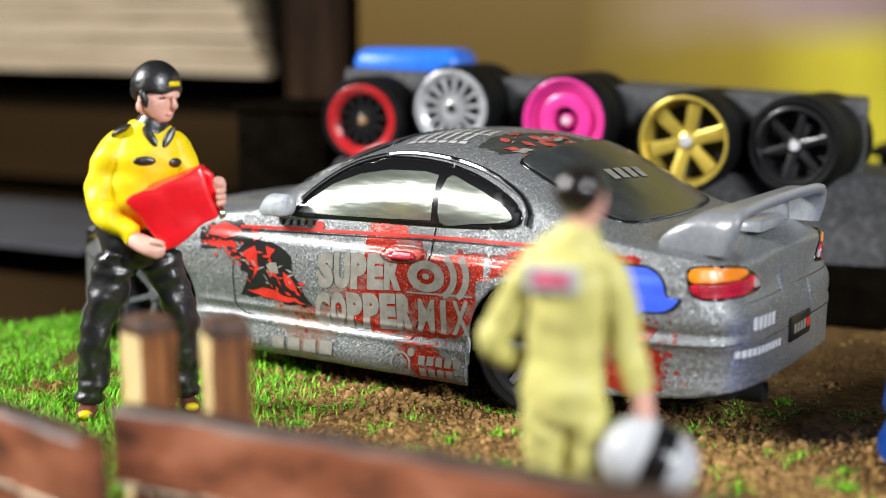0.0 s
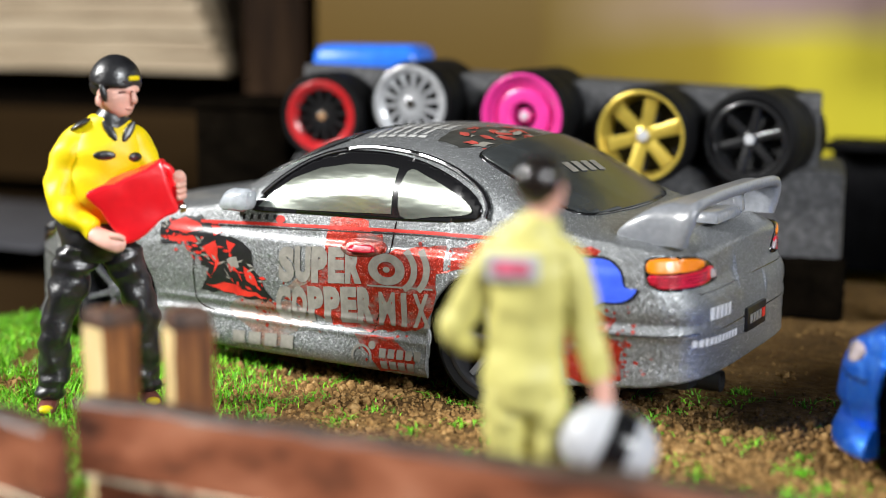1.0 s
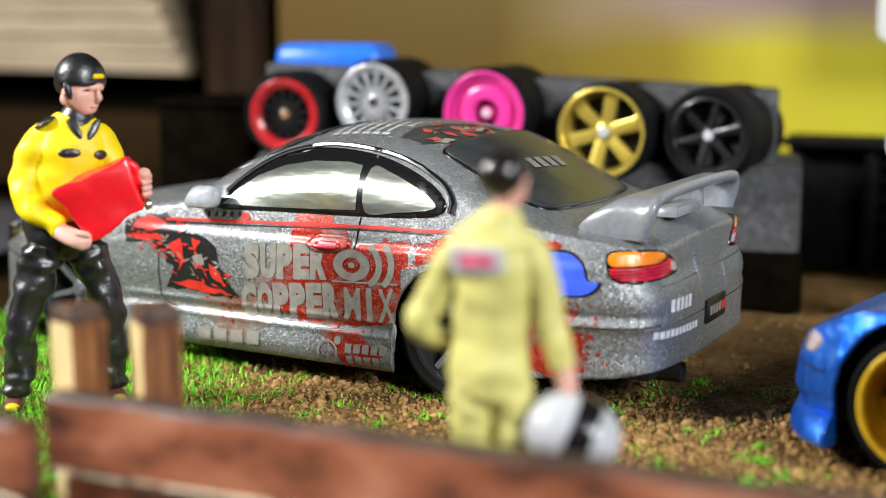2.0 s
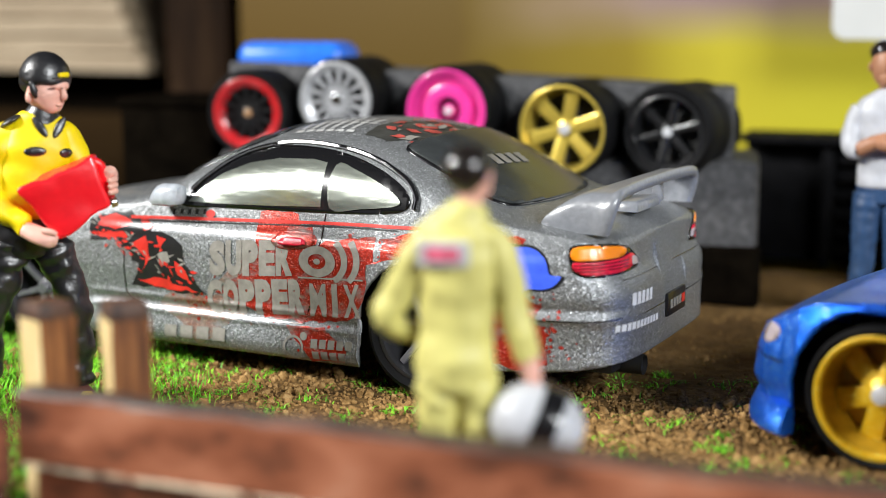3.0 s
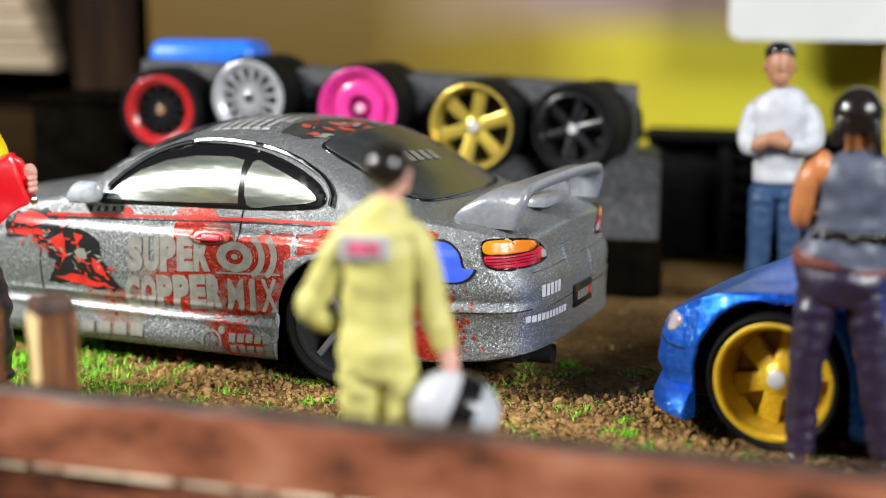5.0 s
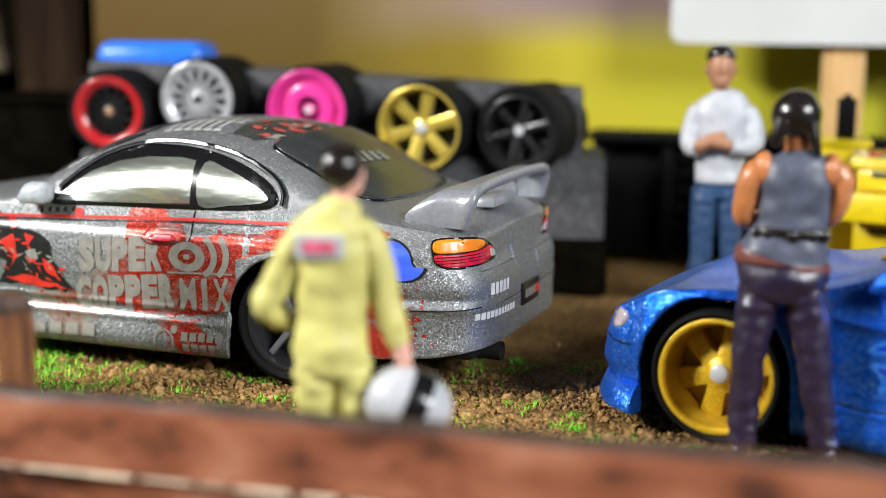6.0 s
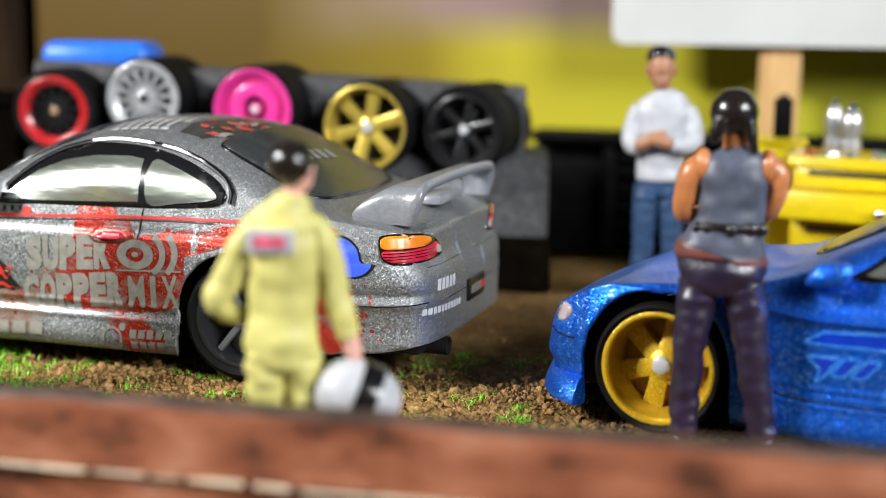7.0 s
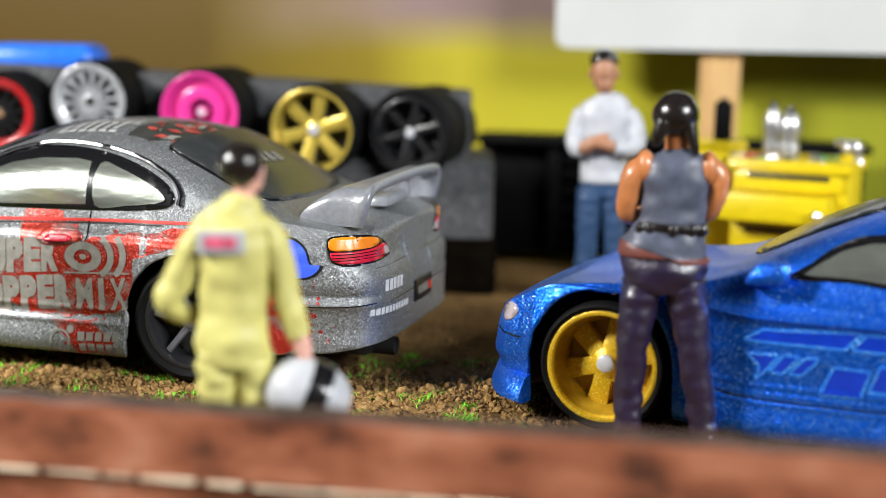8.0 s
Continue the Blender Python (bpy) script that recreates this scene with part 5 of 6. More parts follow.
w = rack_wheel(-44.0, 18.9, 4.6, 3.75, 11, "small wheel with red rim and thin dark spokes", M_REDRIM, M_RIM_BLACK, 12, 0.35, 0.35, 0.7, M_BRONZE, 0.8)
rim_lip(w, 3.75, M_REDRIM)
w = rack_wheel(-34.2, 20.4, 4.4, 3.95, 11, "small wheel with silvery white multi-spoke rim", M_WHITERIM, M_WHITERIM, 14, 0.4, 0.42, 0.9, M_CHROME, 0.6)
rim_lip(w, 3.95, M_WHITERIM)
w = rack_wheel(-22.4, 19.4, 4.7, 4.3, 11, "small wheel with solid bright pink rim", M_PINK, M_PINK, 0, 0.4, 3.0, 0.7, M_RIM_SILVER, 1.6)
bm = bmesh.new()
lathe(bm, [(1.3, 1.6), (1.35, 0.6), (1.5, 0.42), (2.5, 0.3), (2.75, 0.42), (2.85, 0.85), (3.15, 0.9), (3.25, 0.5), (3.9, 0.35)], seg=40)
part("rim_disc", bm, M_PINK, w)
rack_wheel(-10.4, 17.7, 4.9, 4.5, 11, "small wheel with gold six-spoke rim", M_GOLDRIM, M_GOLDRIM, 6, 1.25, 1.5, 0.95, M_HUB_GREY, 1.5)
rack_wheel(0.0, 17.6, 4.8, 3.75, 11, "small wheel with black six-spoke rim and bright hub", M_RIM_BLACK, M_RIM_BLACK, 6, 0.9, 0.7, 0.8, M_RIM_SILVER, 1.0)

lid = thing("blue_box", RACK @ mm(-42.6, 12.2, 22.5), "low rounded bright blue plastic box lying on the rack", "box")
bm = bmesh.new()
box(bm, (0, 0, 1.9), (13.0, 8, 3.6), 1.2, taper=(0.95, 0.95))
part("shell", bm, M_BLUE_LID, lid, smooth=60)
bm = bmesh.new()
box(bm, (0, 0, 0.5), (13.6, 8.6, 0.8), 0.3)
part("rim", bm, M_BLUE_LID, lid, smooth=60)

# ---- behind ----
board = thing("sign_board", BOARD_SITE @ mm(59.6, 52, -0.4), "large blank white board with rounded corners on a wooden stick", "sign")
bm = bmesh.new()
o = []
for cx, cz, a0 in ((34.5, 62.5, 0), (-34.5, 62.5, 90), (-34.5, 28.1, 180), (34.5, 28.1, 270)):
    o += [(cx + 1.6 * math.cos(radians(a0 + 15 * k)), cz + 1.6 * math.sin(radians(a0 + 15 * k))) for k in range(7)]
prism(bm, o, lambda u, v, h: (u, -0.6 + h, v), 1.2)
part("panel", bm, M_BOARD, board, smooth=30)
for sx in (-15.7, 20.0):
    bm = bmesh.new()
    box(bm, (sx, 2.0, 20.4), (4.9, 2.4, 40), 0.3)
    part("post", bm, M_TAN, board, smooth=30)

crate = thing("slatted_bench", BENCH_SITE @ mm(38, 51, 0), "black plastic slatted bench standing behind the cars", "bench")
bm = bmesh.new()
box(bm, (0, 2, 7.2), (47, 5, 14.4), 0.4)
part("back_panel", bm, M_BLACK_PLASTIC, crate)
bm = bmesh.new()
box(bm, (0, 0.5, 14.6), (48, 8.5, 0.9), 0.3)
part("top_rail", bm, M_BLACK_PLASTIC, crate)
for k in range(6):
    bm = bmesh.new()
    box(bm, (2, -1.2, 1.6 + k * 2.15), (30, 1.2, 1.2), 0.25, rot=Euler((radians(-25), 0, 0)))
    part("slat", bm, M_BLACK_PLASTIC, crate)
for sx in (-14, 18):
    bm = bmesh.new()
    box(bm, (sx, -1.2, 7), (1.4, 2.6, 14), 0.25)
    part("upright", bm, M_BLACK_PLASTIC, crate)

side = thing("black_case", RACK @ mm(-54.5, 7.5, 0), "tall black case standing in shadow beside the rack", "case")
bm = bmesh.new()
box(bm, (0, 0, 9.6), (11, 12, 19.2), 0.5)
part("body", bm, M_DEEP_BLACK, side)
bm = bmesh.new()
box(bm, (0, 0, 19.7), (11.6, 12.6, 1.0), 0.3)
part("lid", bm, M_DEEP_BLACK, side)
black = thing("black_box", BACK_SITE @ mm(-20, 50, 0), "plain black storage box in shadow behind the rack", "box")
bm = bmesh.new()
box(bm, (0, 0, 6.5), (60, 9, 13), 0.5)
part("body", bm, M_BLACK_PLASTIC, black)
bm = bmesh.new()
box(bm, (0, 0, 13.4), (61, 9.8, 0.8), 0.3)
part("lid", bm, M_BLACK_PLASTIC, black)

stack = thing("plank_stack", FAR_SITE @ mm(-74, 64, 0), "stack of pale raw wooden planks on a dark crate", "planks")
rng = random.Random(11)
for k in range(6):
    bm = bmesh.new()
    x1 = -1.6 * k * 0.9 - 1.5 + rng.uniform(-0.6, 0.6)
    rings = []
    for i in range(14):
        x = -95 + (x1 + 95) * i / 13
        b = noise.noise(Vector((x * 0.1, k * 3.0, 0))) * 0.25
        z0, z1 = 18.6 + k * 2.75 + b, 21.2 + k * 2.75 + b
        y0 = -3 + rng.uniform(-0.05, 0.05) + (k % 2) * 0.5
        rings.append([(x, y0, z0 + 0.2), (x, y0 + 0.25, z0), (x, 24, z0), (x, 24, z1), (x, y0 + 0.25, z1), (x, y0, z1 - 0.2)])
    loft(bm, rings)
    part("plank", bm, M_BEIGE, stack, smooth=35)
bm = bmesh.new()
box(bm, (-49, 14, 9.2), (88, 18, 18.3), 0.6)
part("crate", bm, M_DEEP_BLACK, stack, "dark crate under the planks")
bm = bmesh.new()
box(bm, (-49, 4.2, 6.0), (80, 1.2, 12), 0.3)
part("front_board", bm, M_TABLE, stack)

post = thing("brown_post", FAR_SITE @ mm(-65.5, 63, 0), "thick brown wooden post standing beside the backdrop", "post")
bm = bmesh.new()
box(bm, (0, 0, 45), (10.5, 7, 90), 0.5)
part("shaft", bm, M_BROWN_POST, post, smooth=30)
bm = bmesh.new()
box(bm, (-1.5, -2.5, 5), (16, 9, 10), 0.8)
part("foot", bm, M_BROWN_POST, post, smooth=30)
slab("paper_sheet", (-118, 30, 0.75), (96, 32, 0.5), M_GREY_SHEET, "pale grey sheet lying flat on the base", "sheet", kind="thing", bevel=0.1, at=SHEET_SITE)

# ---- tool cabinet ----
M_ENAMEL_DARK = painted("dark_slot", (0.02, 0.018, 0.01), 0.5, 0.2)
M_GREEN = painted("green_paint", (0.05, 0.25, 0.08), 0.5, 0.1)
cab = thing("tool_cabinet", CABINET_SITE @ mm(44.7, 29.3, 0, rz=-17), "bright yellow tool cabinet with one drawer pulled out", "tool cabinet")
bm = bmesh.new()
box(bm, (6.3, 4.5, 7.3), (12.2, 8.6, 14.6), 0.3)
part("body", bm, M_YELLOW_CAB, cab)
bm = bmesh.new()
box(bm, (6.3, 4.3, 15.0), (13.2, 9.6, 0.9), 0.25)
for a, b in (((6.3, -0.3, 15.55), (13.2, 0.4, 0.5)), ((6.3, 8.9, 15.55), (13.2, 0.4, 0.5)), ((-0.1, 4.3, 15.55), (0.4, 9.6, 0.5)), ((12.7, 4.3, 15.55), (0.4, 9.6, 0.5))):
    box(bm, a, b, 0.12)
part("tray", bm, M_YELLOW_CAB, cab)
for z, out, h in ((13.5, 0.1, 2.0), (10.9, 3.4, 2.8), (7.4, 0.1, 3.2), (3.4, 0.1, 3.6)):
    bm = bmesh.new()
    box(bm, (6.3 - (0.8 if out > 1 else 0), 0.1 - out / 2, z), (11.4, 0.5 + out, h), 0.2)
    dr = part("drawer", bm, M_YELLOW_CAB, cab)
    bm = bmesh.new()
    if out > 1:
        ell(bm, (10.2, -out - 0.4, z - 0.3), (0.6, 0.5, 0.6))
        part("knob", bm, M_CHROME, dr)
    else:
        box(bm, (6.3, -0.25, z + h * 0.28), (8.6, 0.14, 0.6), 0.05)
        part("handle_slot", bm, M_ENAMEL_DARK, dr)

bench = thing("yellow_bin", CABINET_SITE @ mm(43.6, 37.5, 0), "plain yellow metal bin beside the tool cabinet", "bin")
bm = bmesh.new()
box(bm, (0, 0, 8.2), (5.6, 7.5, 16.4), 0.4)
part("body", bm, M_YELLOW_CAB, bench)
bm = bmesh.new()
box(bm, (0, 0, 16.7), (6.2, 8.1, 0.6), 0.2)
part("lid", bm, M_YELLOW_CAB, bench)
can = thing("black_can", CABINET_SITE @ mm(44.0, 36.6, 17.0), "small matt black canister standing on the bin", "can")
bm = bmesh.new()
lathe(bm, [(0.02, 0), (0.95, 0), (1.0, 0.15), (1.0, 4.1), (0.9, 4.3), (0.6, 4.4), (0.02, 4.4)], axis="z", seg=20)
part("shell", bm, M_BLACK_PLASTIC, can)
bm = bmesh.new()
lathe(bm, [(0.4, 4.4), (0.4, 4.8), (0.02, 4.85)], axis="z", seg=12)
part("cap", bm, M_TRIM, can)


def bottle(x, y, h, r):
    t = thing("silver_bottle", CABINET_SITE @ mm(x, y, 15.45), "small shiny silver bottle standing on the tool cabinet", "bottle", "bottles on the cabinet")
    bm = bmesh.new()
    lathe(bm, [(0.02, 0), (r * 0.85, 0), (r, 0.3), (r * 0.95, h * 0.3), (r * 0.8, h * 0.42), (r, h * 0.55), (r * 1.02, h * 0.75), (r * 0.7, h * 0.92), (r * 0.35, h)], axis="z", seg=20)
    part("shell", bm, M_STEEL, t)
    bm = bmesh.new()
    lathe(bm, [(r * 0.4, h - 0.1), (r * 0.42, h + 0.5), (0.02, h + 0.55)], axis="z", seg=12)
    part("cap", bm, M_CHROME, t)


bottle(49.2, 33.2, 5.6, 0.95)
bottle(51.0, 32.3, 5.2, 1.15)
gun = thing("spray_gun", CABINET_SITE @ mm(57.2, 28.6, 15.5), "small silver spray gun lying on the tool cabinet", "tool")
bm = bmesh.new()
ell(bm, (0, 0, 1.7), (1.2, 0.9, 0.9))
limb(bm, [(0, 0, 1.8, 0.5, 0.5), (-1.2, -0.1, 2.3, 0.4, 0.4), (-1.9, -0.2, 2.2, 0.3, 0.3)], seg=8)
part("head", bm, M_STEEL, gun)
bm = bmesh.new()
limb(bm, [(0.2, 0, 1.6, 0.55, 0.5), (0.6, 0.1, 0.7, 0.5, 0.45), (0.8, 0.1, 0.0, 0.5, 0.5)], seg=8)
part("grip", bm, M_STEEL, gun)
rng = random.Random(4)
for k in range(9):
    x = rng.uniform(0.8, 10.5)
    y = rng.uniform(0.6, 7.5)
    t = thing("hand_tool", CABINET_SITE @ mm(44.7, 29.3, 0, rz=-17) @ mm(x, y, 15.5, 0, 0, rng.uniform(0, 180)), "tiny hand tool lying on the cabinet tray", "tool", "tools on the cabinet")
    bm = bmesh.new()
    box(bm, (0, 0, 0.25), (rng.uniform(1.2, 2.4), 0.4, 0.45), 0.12)
    part("handle", bm, (M_GREEN, M_RED_PRINT, M_STEEL, M_BLACK_PLASTIC)[k % 4], t)
    bm = bmesh.new()
    lathe(bm, [(0.02, 0.6), (0.22, 0.6), (0.22, 2.2), (0.1, 2.3)], seg=8)
    part("shank", bm, M_STEEL, t, at=mm(0.2, 0, 0.3, 0, 0, -90))
# ---- figures: plain painted figurines, one mesh each ----
M_SKIN = painted("flesh_paint", (0.80, 0.44, 0.35), 0.45, 0.08)
M_SKIN_TAN = painted("tan_flesh_paint", (0.55, 0.20, 0.07), 0.35, 0.12, coat=0.3)
M_SKIN_BROWN = painted("brown_flesh_paint", (0.42, 0.20, 0.11), 0.45, 0.1)
M_YELLOW_SHIRT = painted("yellow_shirt_paint", (0.86, 0.66, 0.0), 0.5, 0.08)
M_BLACK_GLOSS = painted("gloss_black_paint", (0.010, 0.010, 0.012), 0.28, 0.3, bump=1.0, bump_scale=1.3, coat=0.8)
M_RED_GLOSS = painted("gloss_red_paint", (0.95, 0.012, 0.022), 0.3, 0.08, bump=0.4, bump_scale=0.8, coat=0.5)
M_BOOT = painted("brown_boot_paint", (0.16, 0.05, 0.04), 0.4, 0.2)
M_SUIT = painted("pale_yellow_suit_paint", (0.64, 0.59, 0.19), 0.5, 0.1, scale=0.5, bump=0.6, bump_scale=0.7)
M_WHITE_PAINT = painted("white_paint", (0.48, 0.49, 0.52), 0.45, 0.1)
M_JEANS = painted("jeans_paint", (0.024, 0.06, 0.14), 0.5, 0.25)
M_VEST = painted("slate_vest_paint", (0.08, 0.09, 0.13), 0.45, 0.3, coat=0.05)
M_PANTS = painted("dark_violet_pants_paint", (0.015, 0.008, 0.031), 0.36, 0.3, bump=1.0, bump_scale=1.1, coat=0.15)
M_HAIR = painted("dark_hair_paint", (0.012, 0.009, 0.008), 0.25, 0.3, bump=0.4, bump_scale=2.5, coat=0.5)
M_BADGE = painted("red_badge_print", (0.72, 0.12, 0.2), 0.4, 0.5, scale=1.6)

for m, (lo, hi) in ((M_BLACK_GLOSS, ((0.008, 0.008, 0.009), (0.016, 0.016, 0.018))), (M_PANTS, ((0.008, 0.005, 0.015), (0.018, 0.011, 0.03)))):
    b = m.node_tree.nodes["Principled BSDF"]
    b.inputs["Specular IOR Level"].default_value = 0.9
    b.inputs["Roughness"].default_value = 0.38
    b.inputs["Coat Weight"].default_value = 0.15
    for n in m.node_tree.nodes:  # crumpled cloth: deep, broad folds under the gloss
        if n.bl_idname == "ShaderNodeBump":
            n.inputs["Distance"].default_value = 0.00025
            n.inputs["Strength"].default_value = 0.42


def leg(bm, hip, knee, foot, r, m, boot, shoe_m, wr=0.35, toe=(0, -1.6)):
    hx, hy, hz = hip
    kx, ky, kz = knee
    fx, fy, fz = foot
    limb(bm, [(hx, hy, hz, r, r * 1.05), ((hx * 2 + kx) / 3, (hy * 2 + ky) / 3, (hz * 2 + kz) / 3, r * 0.98, r), (kx, ky, kz, r * 0.78, r * 0.8), ((kx + fx) / 2, (ky + fy) / 2 + 0.15, (kz + fz) / 2, r * 0.72, r * 0.75), (fx, fy, fz + 0.9, r * 0.66, r * 0.66)], m, seg=18, n=8, wrinkle=wr, fold=1.5)
    limb(bm, [(fx, fy + 0.5, fz + 0.45, boot, 0.55), (fx + toe[0] * 0.4, fy + toe[1] * 0.4, fz + 0.5, boot, 0.6), (fx + toe[0], fy + toe[1], fz + 0.3, boot * 0.8, 0.35)], shoe_m, seg=10)


def head(bm, c, r, skin, hair, face=(0.0, -1.0), cap=None):
    """Skull, jaw, nose, ears and hair; face: the way it looks."""
    x, y, z = c
    d = Vector((face[0], face[1], 0)).normalized()
    s = Vector((-d.y, d.x, 0))
    ell(bm, c, (r * 0.86, r * 0.92, r * 1.12), skin)
    ell(bm, tuple(Vector(c) + d * r * 0.28 + Vector((0, 0, -r * 0.55))), (r * 0.6, r * 0.6, r * 0.6), skin)
    ell(bm, tuple(Vector(c) + d * r * 0.92 + Vector((0, 0, -r * 0.1))), (r * 0.16, r * 0.16, r * 0.26), skin, seg=8, rings=6)
    for k in (-1, 1):
        ell(bm, tuple(Vector(c) + s * (k * r * 0.85) + Vector((0, 0, -r * 0.1))), (r * 0.16, r * 0.2, r * 0.26), skin, seg=8, rings=6)
    ell(bm, tuple(Vector(c) - d * r * 0.14 + Vector((0, 0, r * 0.66))), (r * 0.9, r * 0.9, r * 0.58), hair)
    ell(bm, tuple(Vector(c) - d * r * 0.42 + Vector((0, 0, -r * 0.05))), (r * 0.82, r * 0.82, r * 0.8), hair)
    for k in (-1, 1) if cap is None else ():  # brows
        ell(bm, tuple(Vector(c) + d * r * 0.8 + s * (k * r * 0.34) + Vector((0, 0, r * 0.24))), (r * 0.17, r * 0.1, r * 0.04), hair, seg=8, rings=6)


def figure(name, at, bm, mats, label):
    ob = part(name, bm, mats, None, smooth=60, at=at)
    tagged(ob, label, "figurine", "figurines")
    sm = ob.modifiers.new("soften", "SUBSURF")
    sm.levels = sm.render_levels = 1
    return ob


# man in a yellow shirt, legs apart
bm = bmesh.new()
leg(bm, (-2.1, 0, 13.2), (-4.0, -0.3, 7.6), (-4.9, -0.2, 0.3), 1.62, 1, 0.8, 3, 0.6, toe=(-0.3, -1.7))
leg(bm, (0.8, 0, 13.2), (2.5, -0.2, 7.6), (2.6, 0.5, 0.3), 1.52, 1, 0.75, 3, 0.6, toe=(0.6, -1.6))
limb(bm, [(-0.7, 0, 11.9, 2.3, 1.65), (-0.8, 0, 13.8, 2.95, 1.85), (-0.8, 0, 15.7, 3.0, 1.8)], 1, wrinkle=0.5)
limb(bm, [(-0.8, 0, 15.0, 3.0, 1.9), (-0.6, -0.1, 17.2, 2.7, 1.85), (0.2, -0.1, 20.0, 2.9, 1.9), (0.45, 0, 21.4, 2.85, 1.6), (0.6, 0.05, 22.5, 2.0, 1.25), (0.7, 0.05, 23.1, 1.3, 1.05)], 0, seg=20, wrinkle=0.4)
limb(bm, [(-1.0, 0.1, 21.6, 0.9, 1.0), (-2.1, 0.1, 21.2, 1.25, 1.3), (-3.0, 0.0, 19.7, 1.25, 1.3), (-3.4, -0.4, 17.7, 1.15, 1.2), (-2.9, -1.2, 16.1, 1.15, 1.1), (-1.8, -2.2, 15.2, 1.0, 0.95), (-0.9, -2.8, 14.6, 0.8, 0.75)], 0, seg=16, wrinkle=0.5)
limb(bm, [(-1.1, -2.8, 14.6, 0.7, 0.65), (0.0, -3.5, 14.1, 0.85, 0.6), (0.8, -3.8, 13.8, 0.75, 0.5), (1.3, -3.8, 13.6, 0.4, 0.3)], 2, seg=10)
limb(bm, [(0.2, -3.9, 14.5, 0.3, 0.3), (0.9, -4.1, 14.4, 0.28, 0.28), (1.3, -4.1, 14.2, 0.2, 0.2)], 2, seg=8)
limb(bm, [(1.7, 0.1, 21.7, 0.8, 0.95), (2.4, 0.1, 21.3, 1.1, 1.2), (3.0, -0.2, 19.8, 1.1, 1.15), (3.8, -0.9, 18.4, 0.95, 1.0), (4.6, -2.2, 18.0, 0.75, 0.75)], 0, wrinkle=0.3)
limb(bm, [(4.6, -2.3, 18.0, 0.65, 0.6), (5.3, -2.7, 18.4, 0.75, 0.6), (5.4, -3.2, 19.0, 0.45, 0.4)], 2, seg=10)
for k in range(3):
    limb(bm, [(5.5, -2.7, 18.3 - k * 0.45, 0.3, 0.3), (5.7, -3.5, 18.2 - k * 0.45, 0.3, 0.28), (5.2, -4.0, 18.1 - k * 0.45, 0.25, 0.22)], 2, seg=8)
limb(bm, [(0.8, 0, 22.5, 1.0, 0.95), (1.0, -0.1, 23.8, 0.95, 0.95)], 2, seg=10)
limb(bm, [(0.55, 0.05, 22.4, 1.6, 1.4), (0.75, 0, 23.0, 1.35, 1.25), (0.9, 0, 23.4, 1.2, 1.15)], 1, seg=16)
for x, y, z, q in ((0.45, -1.5, 22.15, 32), (1.85, -1.35, 22.05, -30)):  # collar points
    ell(bm, (x, y, z), (0.34, 0.16, 0.95), 1, Euler((radians(-18), radians(-q), 0)), seg=12, rings=8)
ell(bm, (1.0, -0.25, 24.6), (1.5, 1.5, 1.4), 2, seg=18, rings=12)
ell(bm, (1.85, -1.0, 25.2), (0.95, 0.6, 0.45), 2, Euler((0, 0, radians(10))), seg=14, rings=9)  # brow
limb(bm, [(1.15, -0.45, 24.4, 1.4, 1.4), (1.28, -0.6, 23.9, 1.2, 1.2), (1.42, -0.75, 23.45, 0.85, 0.85), (1.5, -0.8, 23.1, 0.45, 0.45)], 2, seg=14)  # jaw
limb(bm, [(2.2, -1.35, 25.1, 0.22, 0.22), (2.28, -1.5, 24.7, 0.24, 0.24), (2.32, -1.55, 24.4, 0.28, 0.26), (2.2, -1.4, 24.15, 0.2, 0.16)], 2, seg=8)  # nose
ell(bm, (1.9, -1.25, 23.75), (0.42, 0.3, 0.13), 2, Euler((0, 0, radians(48))), seg=10, rings=7)  # lips
for x, y, z, q in ((1.45, -1.72, 25.02, 20), (2.3, -1.45, 25.02, 50)):  # brows
    ell(bm, (x, y, z), (0.34, 0.08, 0.07), 3, Euler((0, 0, radians(q))), seg=10, rings=6)
ell(bm, (-0.3, -1.1, 24.35), (0.25, 0.3, 0.45), 2, seg=10, rings=7)  # ear
rings = []
for e in np.linspace(-12, 84, 13):  # smooth dome, drawn down over the brow and at the nape
    ce, se = math.cos(radians(e)), math.sin(radians(e))
    ring = []
    for k in range(28):
        w = 2 * math.pi * k / 28
        fx, fy = 1.95 * ce * math.cos(w), 1.9 * ce * math.sin(w)
        ahead = fx * 0.74 - fy * 0.67
        ring.append((1.0 + fx, 0.1 + fy, 25.75 + 2.05 * se - (0.12 * ahead if e < 20 else 0)))
    rings.append(ring)
loft(bm, rings, 1)
ell(bm, (0.45, 0.55, 25.45), (1.5, 1.45, 1.15), 1)
ell(bm, (0.1, -1.45, 24.95), (0.32, 0.3, 0.72), 1, Euler((0, radians(-14), 0)), seg=10, rings=7)
ell(bm, (1.95, -0.82, 25.62), (1.08, 0.82, 0.2), 1, Euler((radians(-8), radians(6), radians(48))))
box(bm, (2.3, -1.15, 26.0), (1.05, 0.5, 0.42), 0.12, 0, Euler((radians(-14), 0, radians(48))))
for x, y, z, w, q in ((0.0, -1.93, 20.3, 0.9, 0), (2.25, -1.5, 20.1, 0.6, 30)):
    ell(bm, (x, y, z), (w, 0.2, 0.38), 1, Euler((0, 0, radians(q))), seg=12, rings=8)
ell(bm, (-1.7, -0.45, 22.55), (0.95, 0.7, 0.25), 1, Euler((0, radians(-30), 0)))
for x, y in ((-5.1, -1.6), (3.0, -0.9)):
    ell(bm, (x, y, 0.75), (0.6, 0.45, 0.35), 0)
